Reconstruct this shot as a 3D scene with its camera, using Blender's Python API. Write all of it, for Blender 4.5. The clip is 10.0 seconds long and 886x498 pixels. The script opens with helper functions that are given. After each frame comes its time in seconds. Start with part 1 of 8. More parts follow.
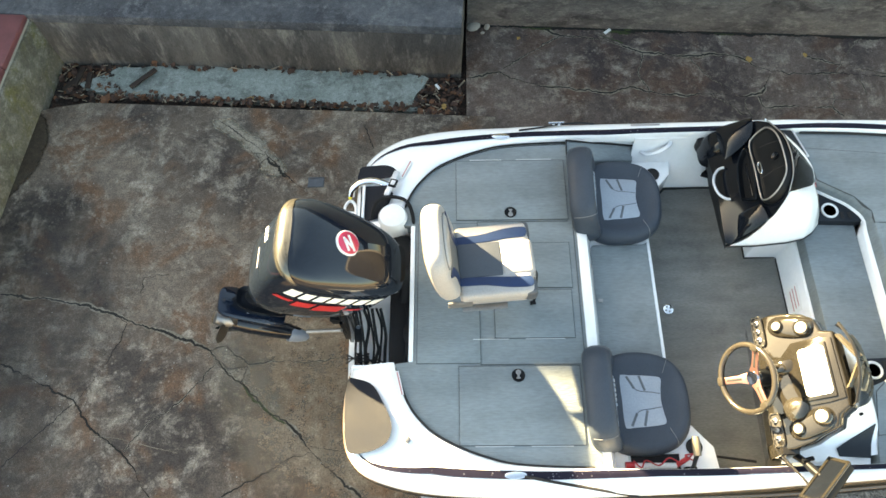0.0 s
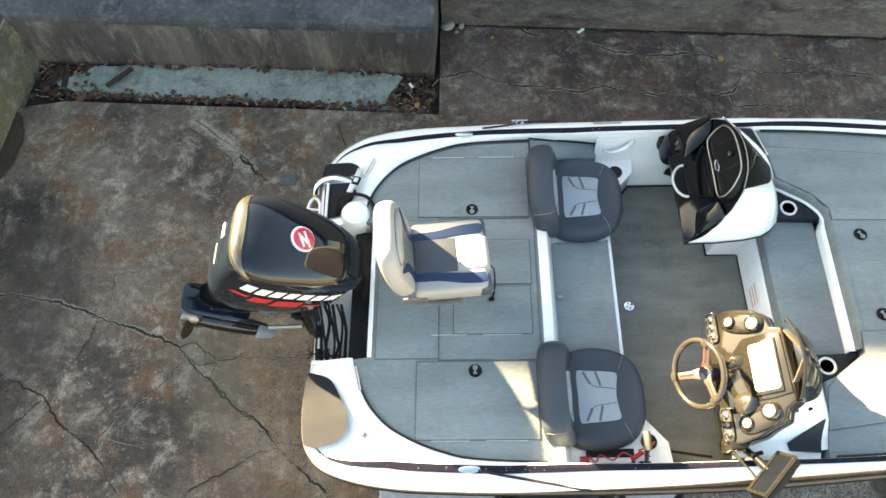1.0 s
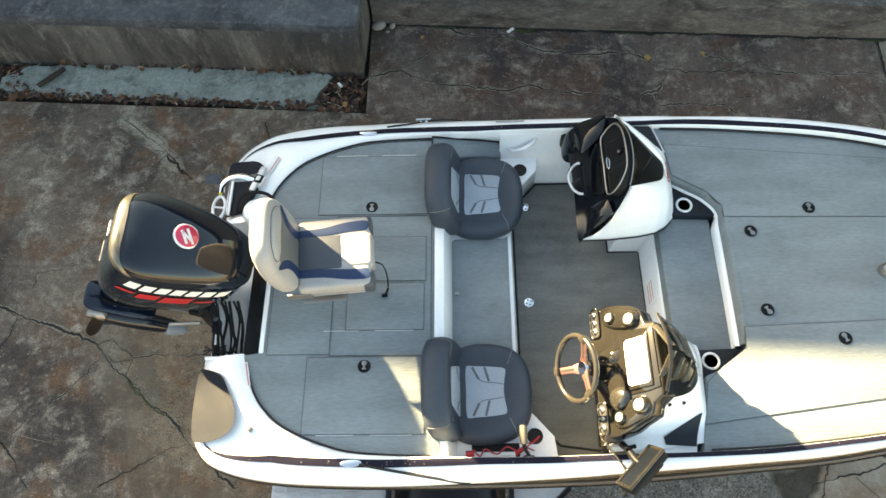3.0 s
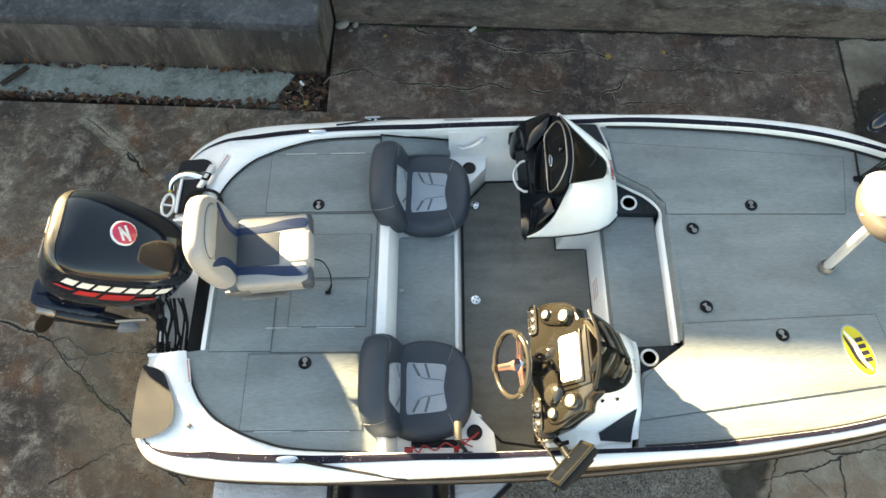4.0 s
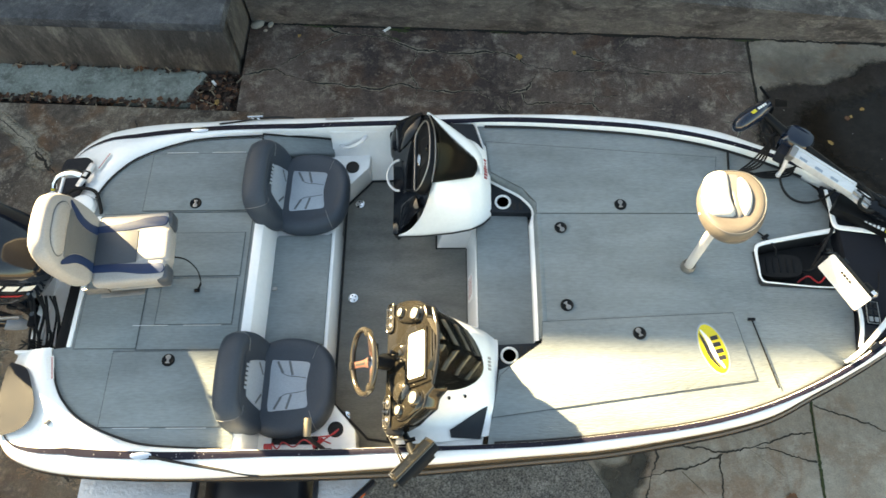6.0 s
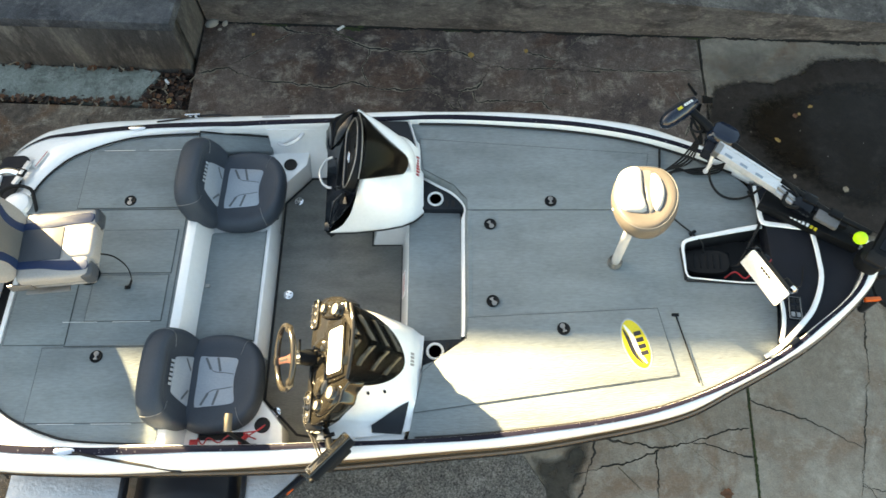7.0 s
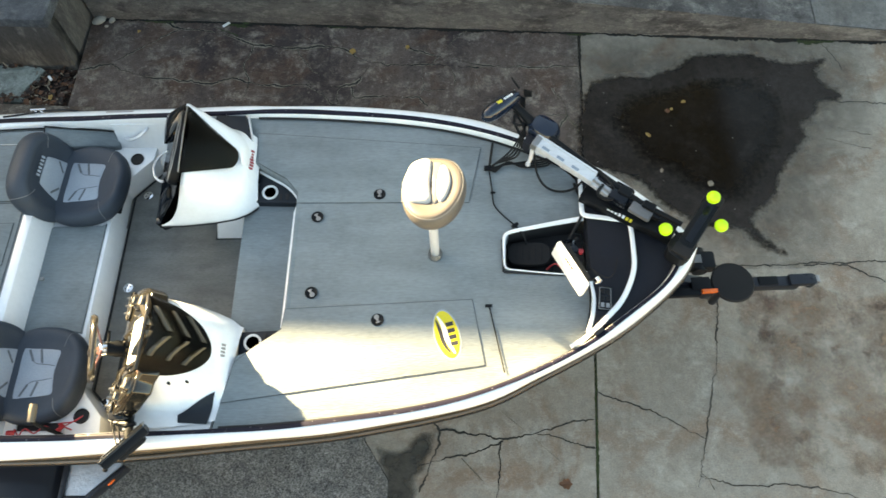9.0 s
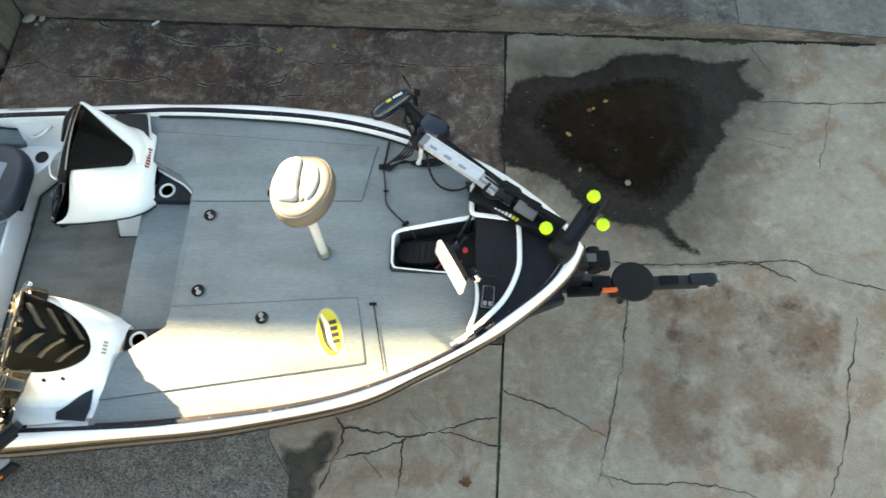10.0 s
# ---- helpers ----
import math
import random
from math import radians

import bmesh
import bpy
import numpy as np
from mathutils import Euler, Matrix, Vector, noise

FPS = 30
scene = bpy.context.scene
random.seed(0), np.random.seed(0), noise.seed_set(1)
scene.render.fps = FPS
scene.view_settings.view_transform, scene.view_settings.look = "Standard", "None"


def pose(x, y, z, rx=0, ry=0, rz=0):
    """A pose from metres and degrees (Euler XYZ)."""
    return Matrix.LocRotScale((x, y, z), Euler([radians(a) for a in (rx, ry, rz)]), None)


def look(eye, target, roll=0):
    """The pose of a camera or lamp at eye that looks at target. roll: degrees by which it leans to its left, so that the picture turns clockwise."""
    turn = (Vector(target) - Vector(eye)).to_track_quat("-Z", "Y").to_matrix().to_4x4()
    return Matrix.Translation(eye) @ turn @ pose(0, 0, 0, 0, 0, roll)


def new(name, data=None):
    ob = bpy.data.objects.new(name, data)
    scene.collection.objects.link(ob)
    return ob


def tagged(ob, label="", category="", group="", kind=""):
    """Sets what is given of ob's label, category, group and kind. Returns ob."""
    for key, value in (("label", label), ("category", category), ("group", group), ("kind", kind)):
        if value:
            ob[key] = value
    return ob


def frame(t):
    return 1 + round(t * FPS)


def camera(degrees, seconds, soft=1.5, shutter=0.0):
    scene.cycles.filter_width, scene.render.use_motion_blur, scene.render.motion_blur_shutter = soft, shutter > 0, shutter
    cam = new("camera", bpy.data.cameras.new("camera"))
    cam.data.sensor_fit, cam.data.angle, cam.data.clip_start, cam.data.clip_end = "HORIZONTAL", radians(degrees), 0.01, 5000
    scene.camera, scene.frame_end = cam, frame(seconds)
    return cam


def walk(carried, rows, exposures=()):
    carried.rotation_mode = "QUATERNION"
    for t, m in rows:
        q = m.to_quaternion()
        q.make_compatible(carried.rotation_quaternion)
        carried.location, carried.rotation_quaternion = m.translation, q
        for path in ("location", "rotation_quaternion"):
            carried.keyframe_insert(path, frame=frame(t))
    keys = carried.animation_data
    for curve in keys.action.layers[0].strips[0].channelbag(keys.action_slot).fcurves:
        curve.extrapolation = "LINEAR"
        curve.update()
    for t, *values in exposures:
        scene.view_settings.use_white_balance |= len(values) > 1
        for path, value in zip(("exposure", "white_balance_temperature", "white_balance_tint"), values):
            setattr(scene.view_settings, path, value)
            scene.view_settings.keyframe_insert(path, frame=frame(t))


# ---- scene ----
EXPOSE, KELVIN, TINT = 3.75, 9150, 4
cam = camera(63.7, 10.0, shutter=0.35)
PATH = [
    (0, (0.696, -1.748, 5.303), (0.653, -0.868, 3.508), -3.2),
    (0.5, (0.822, -1.77, 5.311), (0.777, -0.889, 3.516), -3.4),
    (1, (0.958, -1.789, 5.32), (0.912, -0.907, 3.526), -3.3),
    (1.5, (1.118, -1.793, 5.327), (1.071, -0.911, 3.532), -3.4),
    (2, (1.281, -1.804, 5.334), (1.235, -0.922, 3.539), -3.3),
    (2.5, (1.455, -1.815, 5.338), (1.409, -0.933, 3.544), -3.4),
    (4, (1.99, -1.852, 5.341), (1.947, -0.97, 3.546), -3.2),
    (4.5, (2.177, -1.857, 5.345), (2.136, -0.976, 3.55), -3.1),
    (5, (2.384, -1.86, 5.349), (2.343, -0.981, 3.553), -3.0),
    (5.5, (2.603, -1.866, 5.347), (2.563, -0.985, 3.552), -2.9),
    (7, (3.279, -1.909, 5.345), (3.241, -1.026, 3.551), -2.9),
    (7.5, (3.512, -1.925, 5.345), (3.475, -1.043, 3.55), -2.9),
    (8, (3.782, -1.939, 5.341), (3.747, -1.058, 3.546), -2.8),
    (8.5, (4.088, -1.961, 5.343), (4.052, -1.08, 3.548), -2.9),
    (9, (4.404, -1.976, 5.341), (4.37, -1.094, 3.547), -2.8),
    (9.5, (4.747, -1.981, 5.343), (4.712, -1.101, 3.547), -2.7),
    (10, (5.114, -1.992, 5.336), (5.081, -1.111, 3.541), -2.6),
]
walk(cam, [(t, look(eye, target, roll)) for t, eye, target, roll in PATH], [(t, EXPOSE + e, KELVIN, TINT) for t, e in ((0, 0.42), (1.5, 0.36), (4.0, 0.04), (7.0, 0.02), (10, 0.15))])

SKY, SUN, EAVE = 0.05, 4.1, 4.07

# ---------- light ----------
SUN_AZ, SUN_EL = 37.5, 21.0          # degrees: travel turned from +x towards -y, height
sun_dir = Vector((-math.cos(radians(SUN_AZ)) * math.cos(radians(SUN_EL)),
                  math.sin(radians(SUN_AZ)) * math.cos(radians(SUN_EL)), math.sin(radians(SUN_EL))))
world = bpy.data.worlds.new("sky")
scene.world = world
world.use_nodes = True
wn = world.node_tree.nodes
sky = wn.new("ShaderNodeTexSky")
sky.sky_type = "NISHITA"
sky.sun_disc = False
sky.sun_elevation, sky.sun_rotation = radians(SUN_EL), radians(-(90 - SUN_AZ))
wn["Background"].inputs["Strength"].default_value = SKY
world.node_tree.links.new(sky.outputs[0], wn["Background"].inputs["Color"])
lamp = bpy.data.lights.new("sun", "SUN")
lamp.energy, lamp.angle, lamp.color = SUN, radians(0.9), (1.0, 0.85, 0.62)
sun = new("sun", lamp)
sun.matrix_world = look(sun_dir * 40, (0, 0, 0))


# ---------- materials ----------
def mat(name, col, rough=0.5, metal=0.0, var=0.12, scale=6.0, fine=120.0, fvar=0.08, bump=0.0, bscale=300.0,
        coat=0.0, stretch=(1, 1, 1), rvar=0.1, spec=0.5):
    """A surface with a base colour that wavers at two scales, fine relief and uneven gloss."""
    m = bpy.data.materials.new(name)
    m.use_nodes = True
    nt = m.node_tree
    n, l = nt.nodes, nt.links
    b = n["Principled BSDF"]
    tc, mp = n.new("ShaderNodeTexCoord"), n.new("ShaderNodeMapping")
    mp.inputs["Scale"].default_value = stretch
    l.new(tc.outputs["Object"], mp.inputs["Vector"])
    big, small = n.new("ShaderNodeTexNoise"), n.new("ShaderNodeTexNoise")
    big.inputs["Scale"].default_value, big.inputs["Detail"].default_value = scale, 5
    small.inputs["Scale"].default_value, small.inputs["Detail"].default_value = fine, 3
    for t in (big, small):
        l.new(mp.outputs[0], t.inputs["Vector"])
    r1, r2 = n.new("ShaderNodeMapRange"), n.new("ShaderNodeMapRange")
    for r, t, v in ((r1, big, var), (r2, small, fvar)):
        r.inputs["From Min"].default_value, r.inputs["From Max"].default_value = 0.3, 0.7
        r.inputs["To Min"].default_value, r.inputs["To Max"].default_value = 1 - v, 1 + v
        l.new(t.outputs["Fac"], r.inputs["Value"])
    mul, sc = n.new("ShaderNodeMath"), n.new("ShaderNodeVectorMath")
    mul.operation, sc.operation = "MULTIPLY", "SCALE"
    l.new(r1.outputs[0], mul.inputs[0])
    l.new(r2.outputs[0], mul.inputs[1])
    sc.inputs[0].default_value = col[:3]
    l.new(mul.outputs[0], sc.inputs["Scale"])
    l.new(sc.outputs[0], b.inputs["Base Color"])
    rr = n.new("ShaderNodeMapRange")
    rr.inputs["From Min"].default_value, rr.inputs["From Max"].default_value = 0.3, 0.7
    rr.inputs["To Min"].default_value, rr.inputs["To Max"].default_value = max(0.02, rough * (1 - rvar)), min(1, rough * (1 + rvar))
    l.new(big.outputs["Fac"], rr.inputs["Value"])
    l.new(rr.outputs[0], b.inputs["Roughness"])
    b.inputs["Metallic"].default_value = metal
    b.inputs["Coat Weight"].default_value = coat
    b.inputs["Coat Roughness"].default_value = 0.05
    b.inputs["Specular IOR Level"].default_value = spec
    if bump:
        bn, bp = n.new("ShaderNodeTexNoise"), n.new("ShaderNodeBump")
        bn.inputs["Scale"].default_value, bn.inputs["Detail"].default_value = bscale, 4
        l.new(mp.outputs[0], bn.inputs["Vector"])
        l.new(bn.outputs["Fac"], bp.inputs["Height"])
        bp.inputs["Strength"].default_value, bp.inputs["Distance"].default_value = bump, 0.01
        l.new(bp.outputs[0], b.inputs["Normal"])
    return m


def ground_mat(name, tones, grain, rough=0.9, scale=1.0, bump=0.5, shift=0.0, spec=0.3, stretch=(1, 1, 1), speck=0.5, mottle=0.34):
    """Weathered paving: tones = (dark, middle, light) mixed by broad and middle-sized stains, over a fine grain."""
    m = bpy.data.materials.new(name)
    m.use_nodes = True
    nt = m.node_tree
    n, l = nt.nodes, nt.links
    b = n["Principled BSDF"]
    tc = n.new("ShaderNodeTexCoord")
    mp = n.new("ShaderNodeMapping")
    mp.inputs["Location"].default_value = (shift, shift * 0.7, 0)
    mp.inputs["Scale"].default_value = stretch
    l.new(tc.outputs["Object"], mp.inputs["Vector"])

    def noise_tex(s, d, dist=0.0, rough_=0.6):
        t = n.new("ShaderNodeTexNoise")
        t.inputs["Scale"].default_value, t.inputs["Detail"].default_value = s, d
        t.inputs["Distortion"].default_value, t.inputs["Roughness"].default_value = dist, rough_
        l.new(mp.outputs[0], t.inputs["Vector"])
        return t

    def ramp(src, a, bb):
        r = n.new("ShaderNodeMapRange")
        r.interpolation_type = "SMOOTHSTEP"
        r.inputs["From Min"].default_value, r.inputs["From Max"].default_value = a, bb
        l.new(src, r.inputs["Value"])
        return r.outputs[0]

    def mix(f, a, c, mode="MIX"):
        x = n.new("ShaderNodeMix")
        x.data_type, x.blend_type = "RGBA", mode
        l.new(f, x.inputs["Factor"]) if hasattr(f, "links") else None
        for sock, v in ((x.inputs[6], a), (x.inputs[7], c)):
            if hasattr(v, "links"):
                l.new(v, sock)
            else:
                sock.default_value = (*v, 1)
        return x.outputs[2]

    broad, mid, patch = noise_tex(0.9 * scale, 6, 0.4), noise_tex(4.2 * scale, 12, 0.3, 0.76), noise_tex(15 * scale, 9, 0.0, 0.78)
    fine, rust = noise_tex(90, 4), noise_tex(1.7 * scale, 7, 0.8)
    c = mix(ramp(broad.outputs["Fac"], 0.36, 0.64), tones[0], tones[1])
    c = mix(ramp(rust.outputs["Fac"], 0.47, 0.68), c, tones[3])
    c = mix(ramp(mid.outputs["Fac"], 0.47, 0.70), c, tones[2])
    dots = n.new("ShaderNodeTexVoronoi")
    dots.inputs["Scale"].default_value = 26
    l.new(mp.outputs[0], dots.inputs["Vector"])
    spots = noise_tex(5.5 * scale, 3)
    both = n.new("ShaderNodeMath")
    both.operation = "MULTIPLY"
    l.new(ramp(dots.outputs["Distance"], 0.42, 0.16), both.inputs[0])
    l.new(ramp(spots.outputs["Fac"], 0.50, 0.66), both.inputs[1])
    part_ = n.new("ShaderNodeMath")
    part_.operation = "MULTIPLY"
    l.new(both.outputs[0], part_.inputs[0])
    part_.inputs[1].default_value = speck
    c = mix(part_.outputs[0], c, tones[2])
    dark = n.new("ShaderNodeVectorMath")
    dark.operation = "SCALE"
    k = n.new("ShaderNodeMath")
    k.operation = "MULTIPLY"
    g1, g2 = n.new("ShaderNodeMapRange"), n.new("ShaderNodeMapRange")
    for g, src, v in ((g1, patch, mottle), (g2, fine, grain)):
        g.inputs["From Min"].default_value, g.inputs["From Max"].default_value = 0.3, 0.7
        g.inputs["To Min"].default_value, g.inputs["To Max"].default_value = 1 - v, 1 + v
        l.new(src.outputs["Fac"], g.inputs["Value"])
    l.new(g1.outputs[0], k.inputs[0])
    l.new(g2.outputs[0], k.inputs[1])
    l.new(c, dark.inputs[0])
    l.new(k.outputs[0], dark.inputs["Scale"])
    l.new(dark.outputs[0], b.inputs["Base Color"])
    b.inputs["Roughness"].default_value = rough
    b.inputs["Specular IOR Level"].default_value = spec
    bp = n.new("ShaderNodeBump")
    bp.inputs["Strength"].default_value, bp.inputs["Distance"].default_value = bump, 0.006
    l.new(fine.outputs["Fac"], bp.inputs["Height"])
    l.new(bp.outputs[0], b.inputs["Normal"])
    return m


def flake_mat(name, col):
    """Dark metal-flake gelcoat: small bright flakes under a clear coat."""
    m = mat(name, col, rough=0.4, coat=0.0, var=0.1, spec=0.15)
    nt = m.node_tree
    n, l = nt.nodes, nt.links
    b = n["Principled BSDF"]
    v = n.new("ShaderNodeTexVoronoi")
    v.inputs["Scale"].default_value = 150
    tc = n.new("ShaderNodeTexCoord")
    l.new(tc.outputs["Object"], v.inputs["Vector"])
    cut = n.new("ShaderNodeMapRange")
    cut.inputs["From Min"].default_value, cut.inputs["From Max"].default_value = 0.985, 0.995
    sep = n.new("ShaderNodeSeparateColor")
    l.new(v.outputs["Color"], sep.inputs[0])
    l.new(sep.outputs[0], cut.inputs["Value"])
    l.new(cut.outputs[0], b.inputs["Metallic"])
    mx = n.new("ShaderNodeMix")
    mx.data_type = "RGBA"
    old = b.inputs["Base Color"].links[0].from_socket
    l.new(cut.outputs[0], mx.inputs["Factor"])
    l.new(old, mx.inputs[6])
    mx.inputs[7].default_value = (0.25, 0.24, 0.24, 1)
    l.new(mx.outputs[2], b.inputs["Base Color"])
    return m


GEL = mat("white_gelcoat", (0.86, 0.865, 0.87), 0.22, coat=0.6, var=0.03, fvar=0.02, fine=40)
FLAKE = flake_mat("navy_flake", (0.010, 0.009, 0.018))
HULL = mat("hull_bronze", (0.115, 0.080, 0.050), 0.25, metal=0.2, coat=0.6, var=0.1)
CARPET = mat("grey_carpet", (0.200, 0.228, 0.238), 0.95, var=0.14, scale=1.6, fine=22, fvar=0.08, bump=0.35, bscale=30,
             stretch=(1.0, 3.5, 1.0), spec=0.15)


def ribbed(m, period, amount, stain):
    """Adds fine woven ribs along x and faint darker soiling to a carpet."""
    n, l = m.node_tree.nodes, m.node_tree.links
    b = n["Principled BSDF"]
    tc, wv, sp = n.new("ShaderNodeTexCoord"), n.new("ShaderNodeTexWave"), n.new("ShaderNodeTexNoise")
    wv.wave_type, wv.bands_direction = "BANDS", "Y"
    wv.inputs["Scale"].default_value = 2 * math.pi / (20 * period)
    wv.inputs["Distortion"].default_value, wv.inputs["Detail"].default_value = 2.5, 2
    sp.inputs["Scale"].default_value, sp.inputs["Detail"].default_value, sp.inputs["Roughness"].default_value = 4.5, 8, 0.7
    r1, r2, k, sc = n.new("ShaderNodeMapRange"), n.new("ShaderNodeMapRange"), n.new("ShaderNodeMath"), n.new("ShaderNodeVectorMath")
    r1.inputs["To Min"].default_value, r1.inputs["To Max"].default_value = 1 - amount, 1 + amount
    r2.inputs["From Min"].default_value, r2.inputs["From Max"].default_value = 0.53, 0.72
    r2.inputs["To Min"].default_value, r2.inputs["To Max"].default_value = 1.0, 1 - stain
    k.operation, sc.operation = "MULTIPLY", "SCALE"
    l.new(tc.outputs["Object"], wv.inputs["Vector"])
    l.new(tc.outputs["Object"], sp.inputs["Vector"])
    l.new(wv.outputs["Fac"], r1.inputs["Value"])
    l.new(sp.outputs["Fac"], r2.inputs["Value"])
    l.new(r1.outputs[0], k.inputs[0])
    l.new(r2.outputs[0], k.inputs[1])
    old = b.inputs["Base Color"].links[0].from_socket
    l.new(old, sc.inputs[0])
    l.new(k.outputs[0], sc.inputs["Scale"])
    l.new(sc.outputs[0], b.inputs["Base Color"])


ribbed(CARPET, 0.011, 0.025, 0.16)
FLOOR = mat("cockpit_carpet", (0.166, 0.165, 0.154), 0.95, var=0.20, scale=2.4, fine=40, fvar=0.12, bump=0.35, bscale=60,
            stretch=(1.0, 4, 1.0), spec=0.15)
ribbed(FLOOR, 0.010, 0.035, 0.25)
SEAMG = mat("seam_grey", (0.072, 0.078, 0.080), 0.9, var=0.2, scale=20)
SEAM = mat("seam_black", (0.012, 0.012, 0.013), 0.8, var=0.1)
BLACK = mat("black_plastic", (0.006, 0.007, 0.0085), 0.45, var=0.2, scale=9, spec=0.14)
GLOSS = mat("black_gloss", (0.005, 0.0065, 0.0095), 0.10, coat=0.05, var=0.1, spec=0.25)
# part of the sky's blue reflection is put into this base
COWL = mat("cowl_black", (0.0075, 0.0115, 0.019), 0.04, coat=0.15, spec=0.36, var=0.1, scale=3, fine=600, fvar=0.15)
DASH = mat("gunmetal_dash", (0.030, 0.027, 0.022), 0.07, metal=0.5, coat=0.3, var=0.2)
PAD = mat("black_grip_pad", (0.010, 0.012, 0.018), 0.7, var=0.15, bump=0.4, bscale=260, spec=0.2)
RUBBER = mat("rubber", (0.013, 0.013, 0.014), 0.75, var=0.2, bump=0.2, spec=0.2)
VINYL = mat("charcoal_vinyl", (0.040, 0.051, 0.067), 0.50, var=0.10, scale=5, bump=0.12, bscale=400, spec=0.25)
VLIGHT = mat("light_grey_vinyl", (0.30, 0.34, 0.39), 0.5, var=0.06, bump=0.12, bscale=400)
VWHITE = mat("offwhite_vinyl", (0.43, 0.415, 0.39), 0.42, var=0.05, bump=0.12, bscale=300)
VBLUE = mat("navy_vinyl", (0.011, 0.028, 0.078), 0.45, var=0.08, bump=0.12, bscale=300, spec=0.3)
VGREY = mat("grey_vinyl", (0.105, 0.108, 0.112), 0.5, var=0.08, bump=0.12, bscale=300)
VIVORY = mat("ivory_vinyl", (0.31, 0.294, 0.286), 0.42, var=0.05, bump=0.12, bscale=300)
SLATE = mat("slate_vinyl", (0.046, 0.054, 0.068), 0.45, var=0.08, bump=0.12, bscale=300)
VTAN = mat("sand_vinyl", (0.085, 0.075, 0.067), 0.45, var=0.05, bump=0.12, bscale=300)
CHROME = mat("chrome", (0.75, 0.75, 0.76), 0.12, metal=1.0, var=0.05)
ALU = mat("brushed_aluminium", (0.60, 0.61, 0.63), 0.4, metal=0.35, var=0.08, stretch=(1, 8, 1))
RAILBLUE = mat("blue_grey_tone", (0.22, 0.27, 0.33), 0.4, var=0.08)
STEEL = mat("dull_steel", (0.30, 0.29, 0.28), 0.45, metal=0.9, var=0.2)
TRAILER = mat("trailer_black", (0.011, 0.013, 0.018), 0.3, coat=0.1, spec=0.3, var=0.2)
PLATE = mat("diamond_plate", (0.52, 0.52, 0.53), 0.4, metal=0.7, var=0.12, bump=0.5, bscale=40)
RED = mat("red_plastic", (0.42, 0.02, 0.025), 0.4, var=0.1)
DRED = mat("dark_red_print", (0.30, 0.03, 0.04), 0.5, var=0.1)
PINK = mat("faded_red_print", (0.52, 0.24, 0.23), 0.5, var=0.1)
ORANGE = mat("orange_lens", (0.75, 0.13, 0.02), 0.25, var=0.1)
LIME = mat("lime_rubber", (0.45, 0.85, 0.02), 0.5, var=0.06)
YELLOW = mat("yellow_print", (0.60, 0.50, 0.03), 0.5, var=0.06)
INK = mat("dark_ink", (0.02, 0.02, 0.025), 0.5, var=0.1)
PAPER = mat("white_print", (0.75, 0.75, 0.74), 0.5, var=0.05)
GREYINK = mat("grey_print", (0.30, 0.28, 0.28), 0.5, var=0.1)
MAGENTA = mat("crimson_print", (0.55, 0.02, 0.07), 0.3, coat=0.8, var=0.05)
LOUVRE = mat("moulded_dash_top", (0.100, 0.085, 0.062), 0.25, metal=0.3, var=0.15, spec=0.4)
SCREEN = mat("pale_screen", (0.62, 0.64, 0.62), 0.12, coat=1.0, var=0.04)
DIAL = mat("dial_face", (0.23, 0.225, 0.205), 0.14, coat=1.0, var=0.1)
ROSE = mat("copper_spoke", (0.30, 0.15, 0.125), 0.35, metal=0.8, var=0.1)
WHEELRIM = mat("wheel_grip", (0.032, 0.028, 0.022), 0.20, var=0.15, coat=0.3)
TANPLASTIC = mat("tan_plastic", (0.15, 0.125, 0.088), 0.4, var=0.1)
BEZEL = mat("bronze_bezel", (0.075, 0.068, 0.056), 0.16, metal=0.7, coat=0.3, var=0.15)
CUPBLACK = mat("slate_plastic", (0.017, 0.021, 0.027), 0.5, var=0.15, scale=9, spec=0.2)
BANDM = mat("streaked_silver", (0.125, 0.12, 0.105), 0.24, metal=0.7, var=0.5, scale=5, stretch=(1, 1, 9))
# blue base carries the sky's reflection on the cavitation plate
BLUEBLACK = mat("bluish_black", (0.006, 0.012, 0.026), 0.12, coat=0.3, spec=0.4, var=0.15)

SLAB = ground_mat("stained_concrete", ((0.056, 0.045, 0.039), (0.164, 0.128, 0.099), (0.315, 0.270, 0.218), (0.138, 0.077, 0.046)), 0.42, mottle=0.46)
SLAB_N = ground_mat("dark_concrete", ((0.046, 0.035, 0.034), (0.126, 0.095, 0.080), (0.265, 0.224, 0.184), (0.090, 0.055, 0.041)), 0.40, shift=5.0, mottle=0.42)
SLAB_E = ground_mat("pale_concrete", ((0.252, 0.216, 0.174), (0.316, 0.280, 0.229), (0.366, 0.328, 0.272), (0.236, 0.168, 0.120)), 0.16, shift=11.0, speck=0.15, mottle=0.20)
SLAB_U = ground_mat("upper_concrete", ((0.135, 0.130, 0.122), (0.18, 0.174, 0.164), (0.225, 0.215, 0.20), (0.125, 0.118, 0.108)), 0.14, shift=14.0, speck=0.2)
ASPHALT = ground_mat("asphalt", ((0.13, 0.122, 0.110), (0.17, 0.160, 0.146), (0.24, 0.228, 0.21), (0.11, 0.104, 0.096)), 0.75, scale=3, bump=0.9)
WALLC = ground_mat("streaked_concrete", ((0.062, 0.057, 0.055), (0.124, 0.114, 0.104), (0.210, 0.194, 0.172), (0.048, 0.044, 0.043)), 0.2, scale=0.9, shift=3.0, stretch=(1.1, 1.1, 0.35), mottle=0.24)
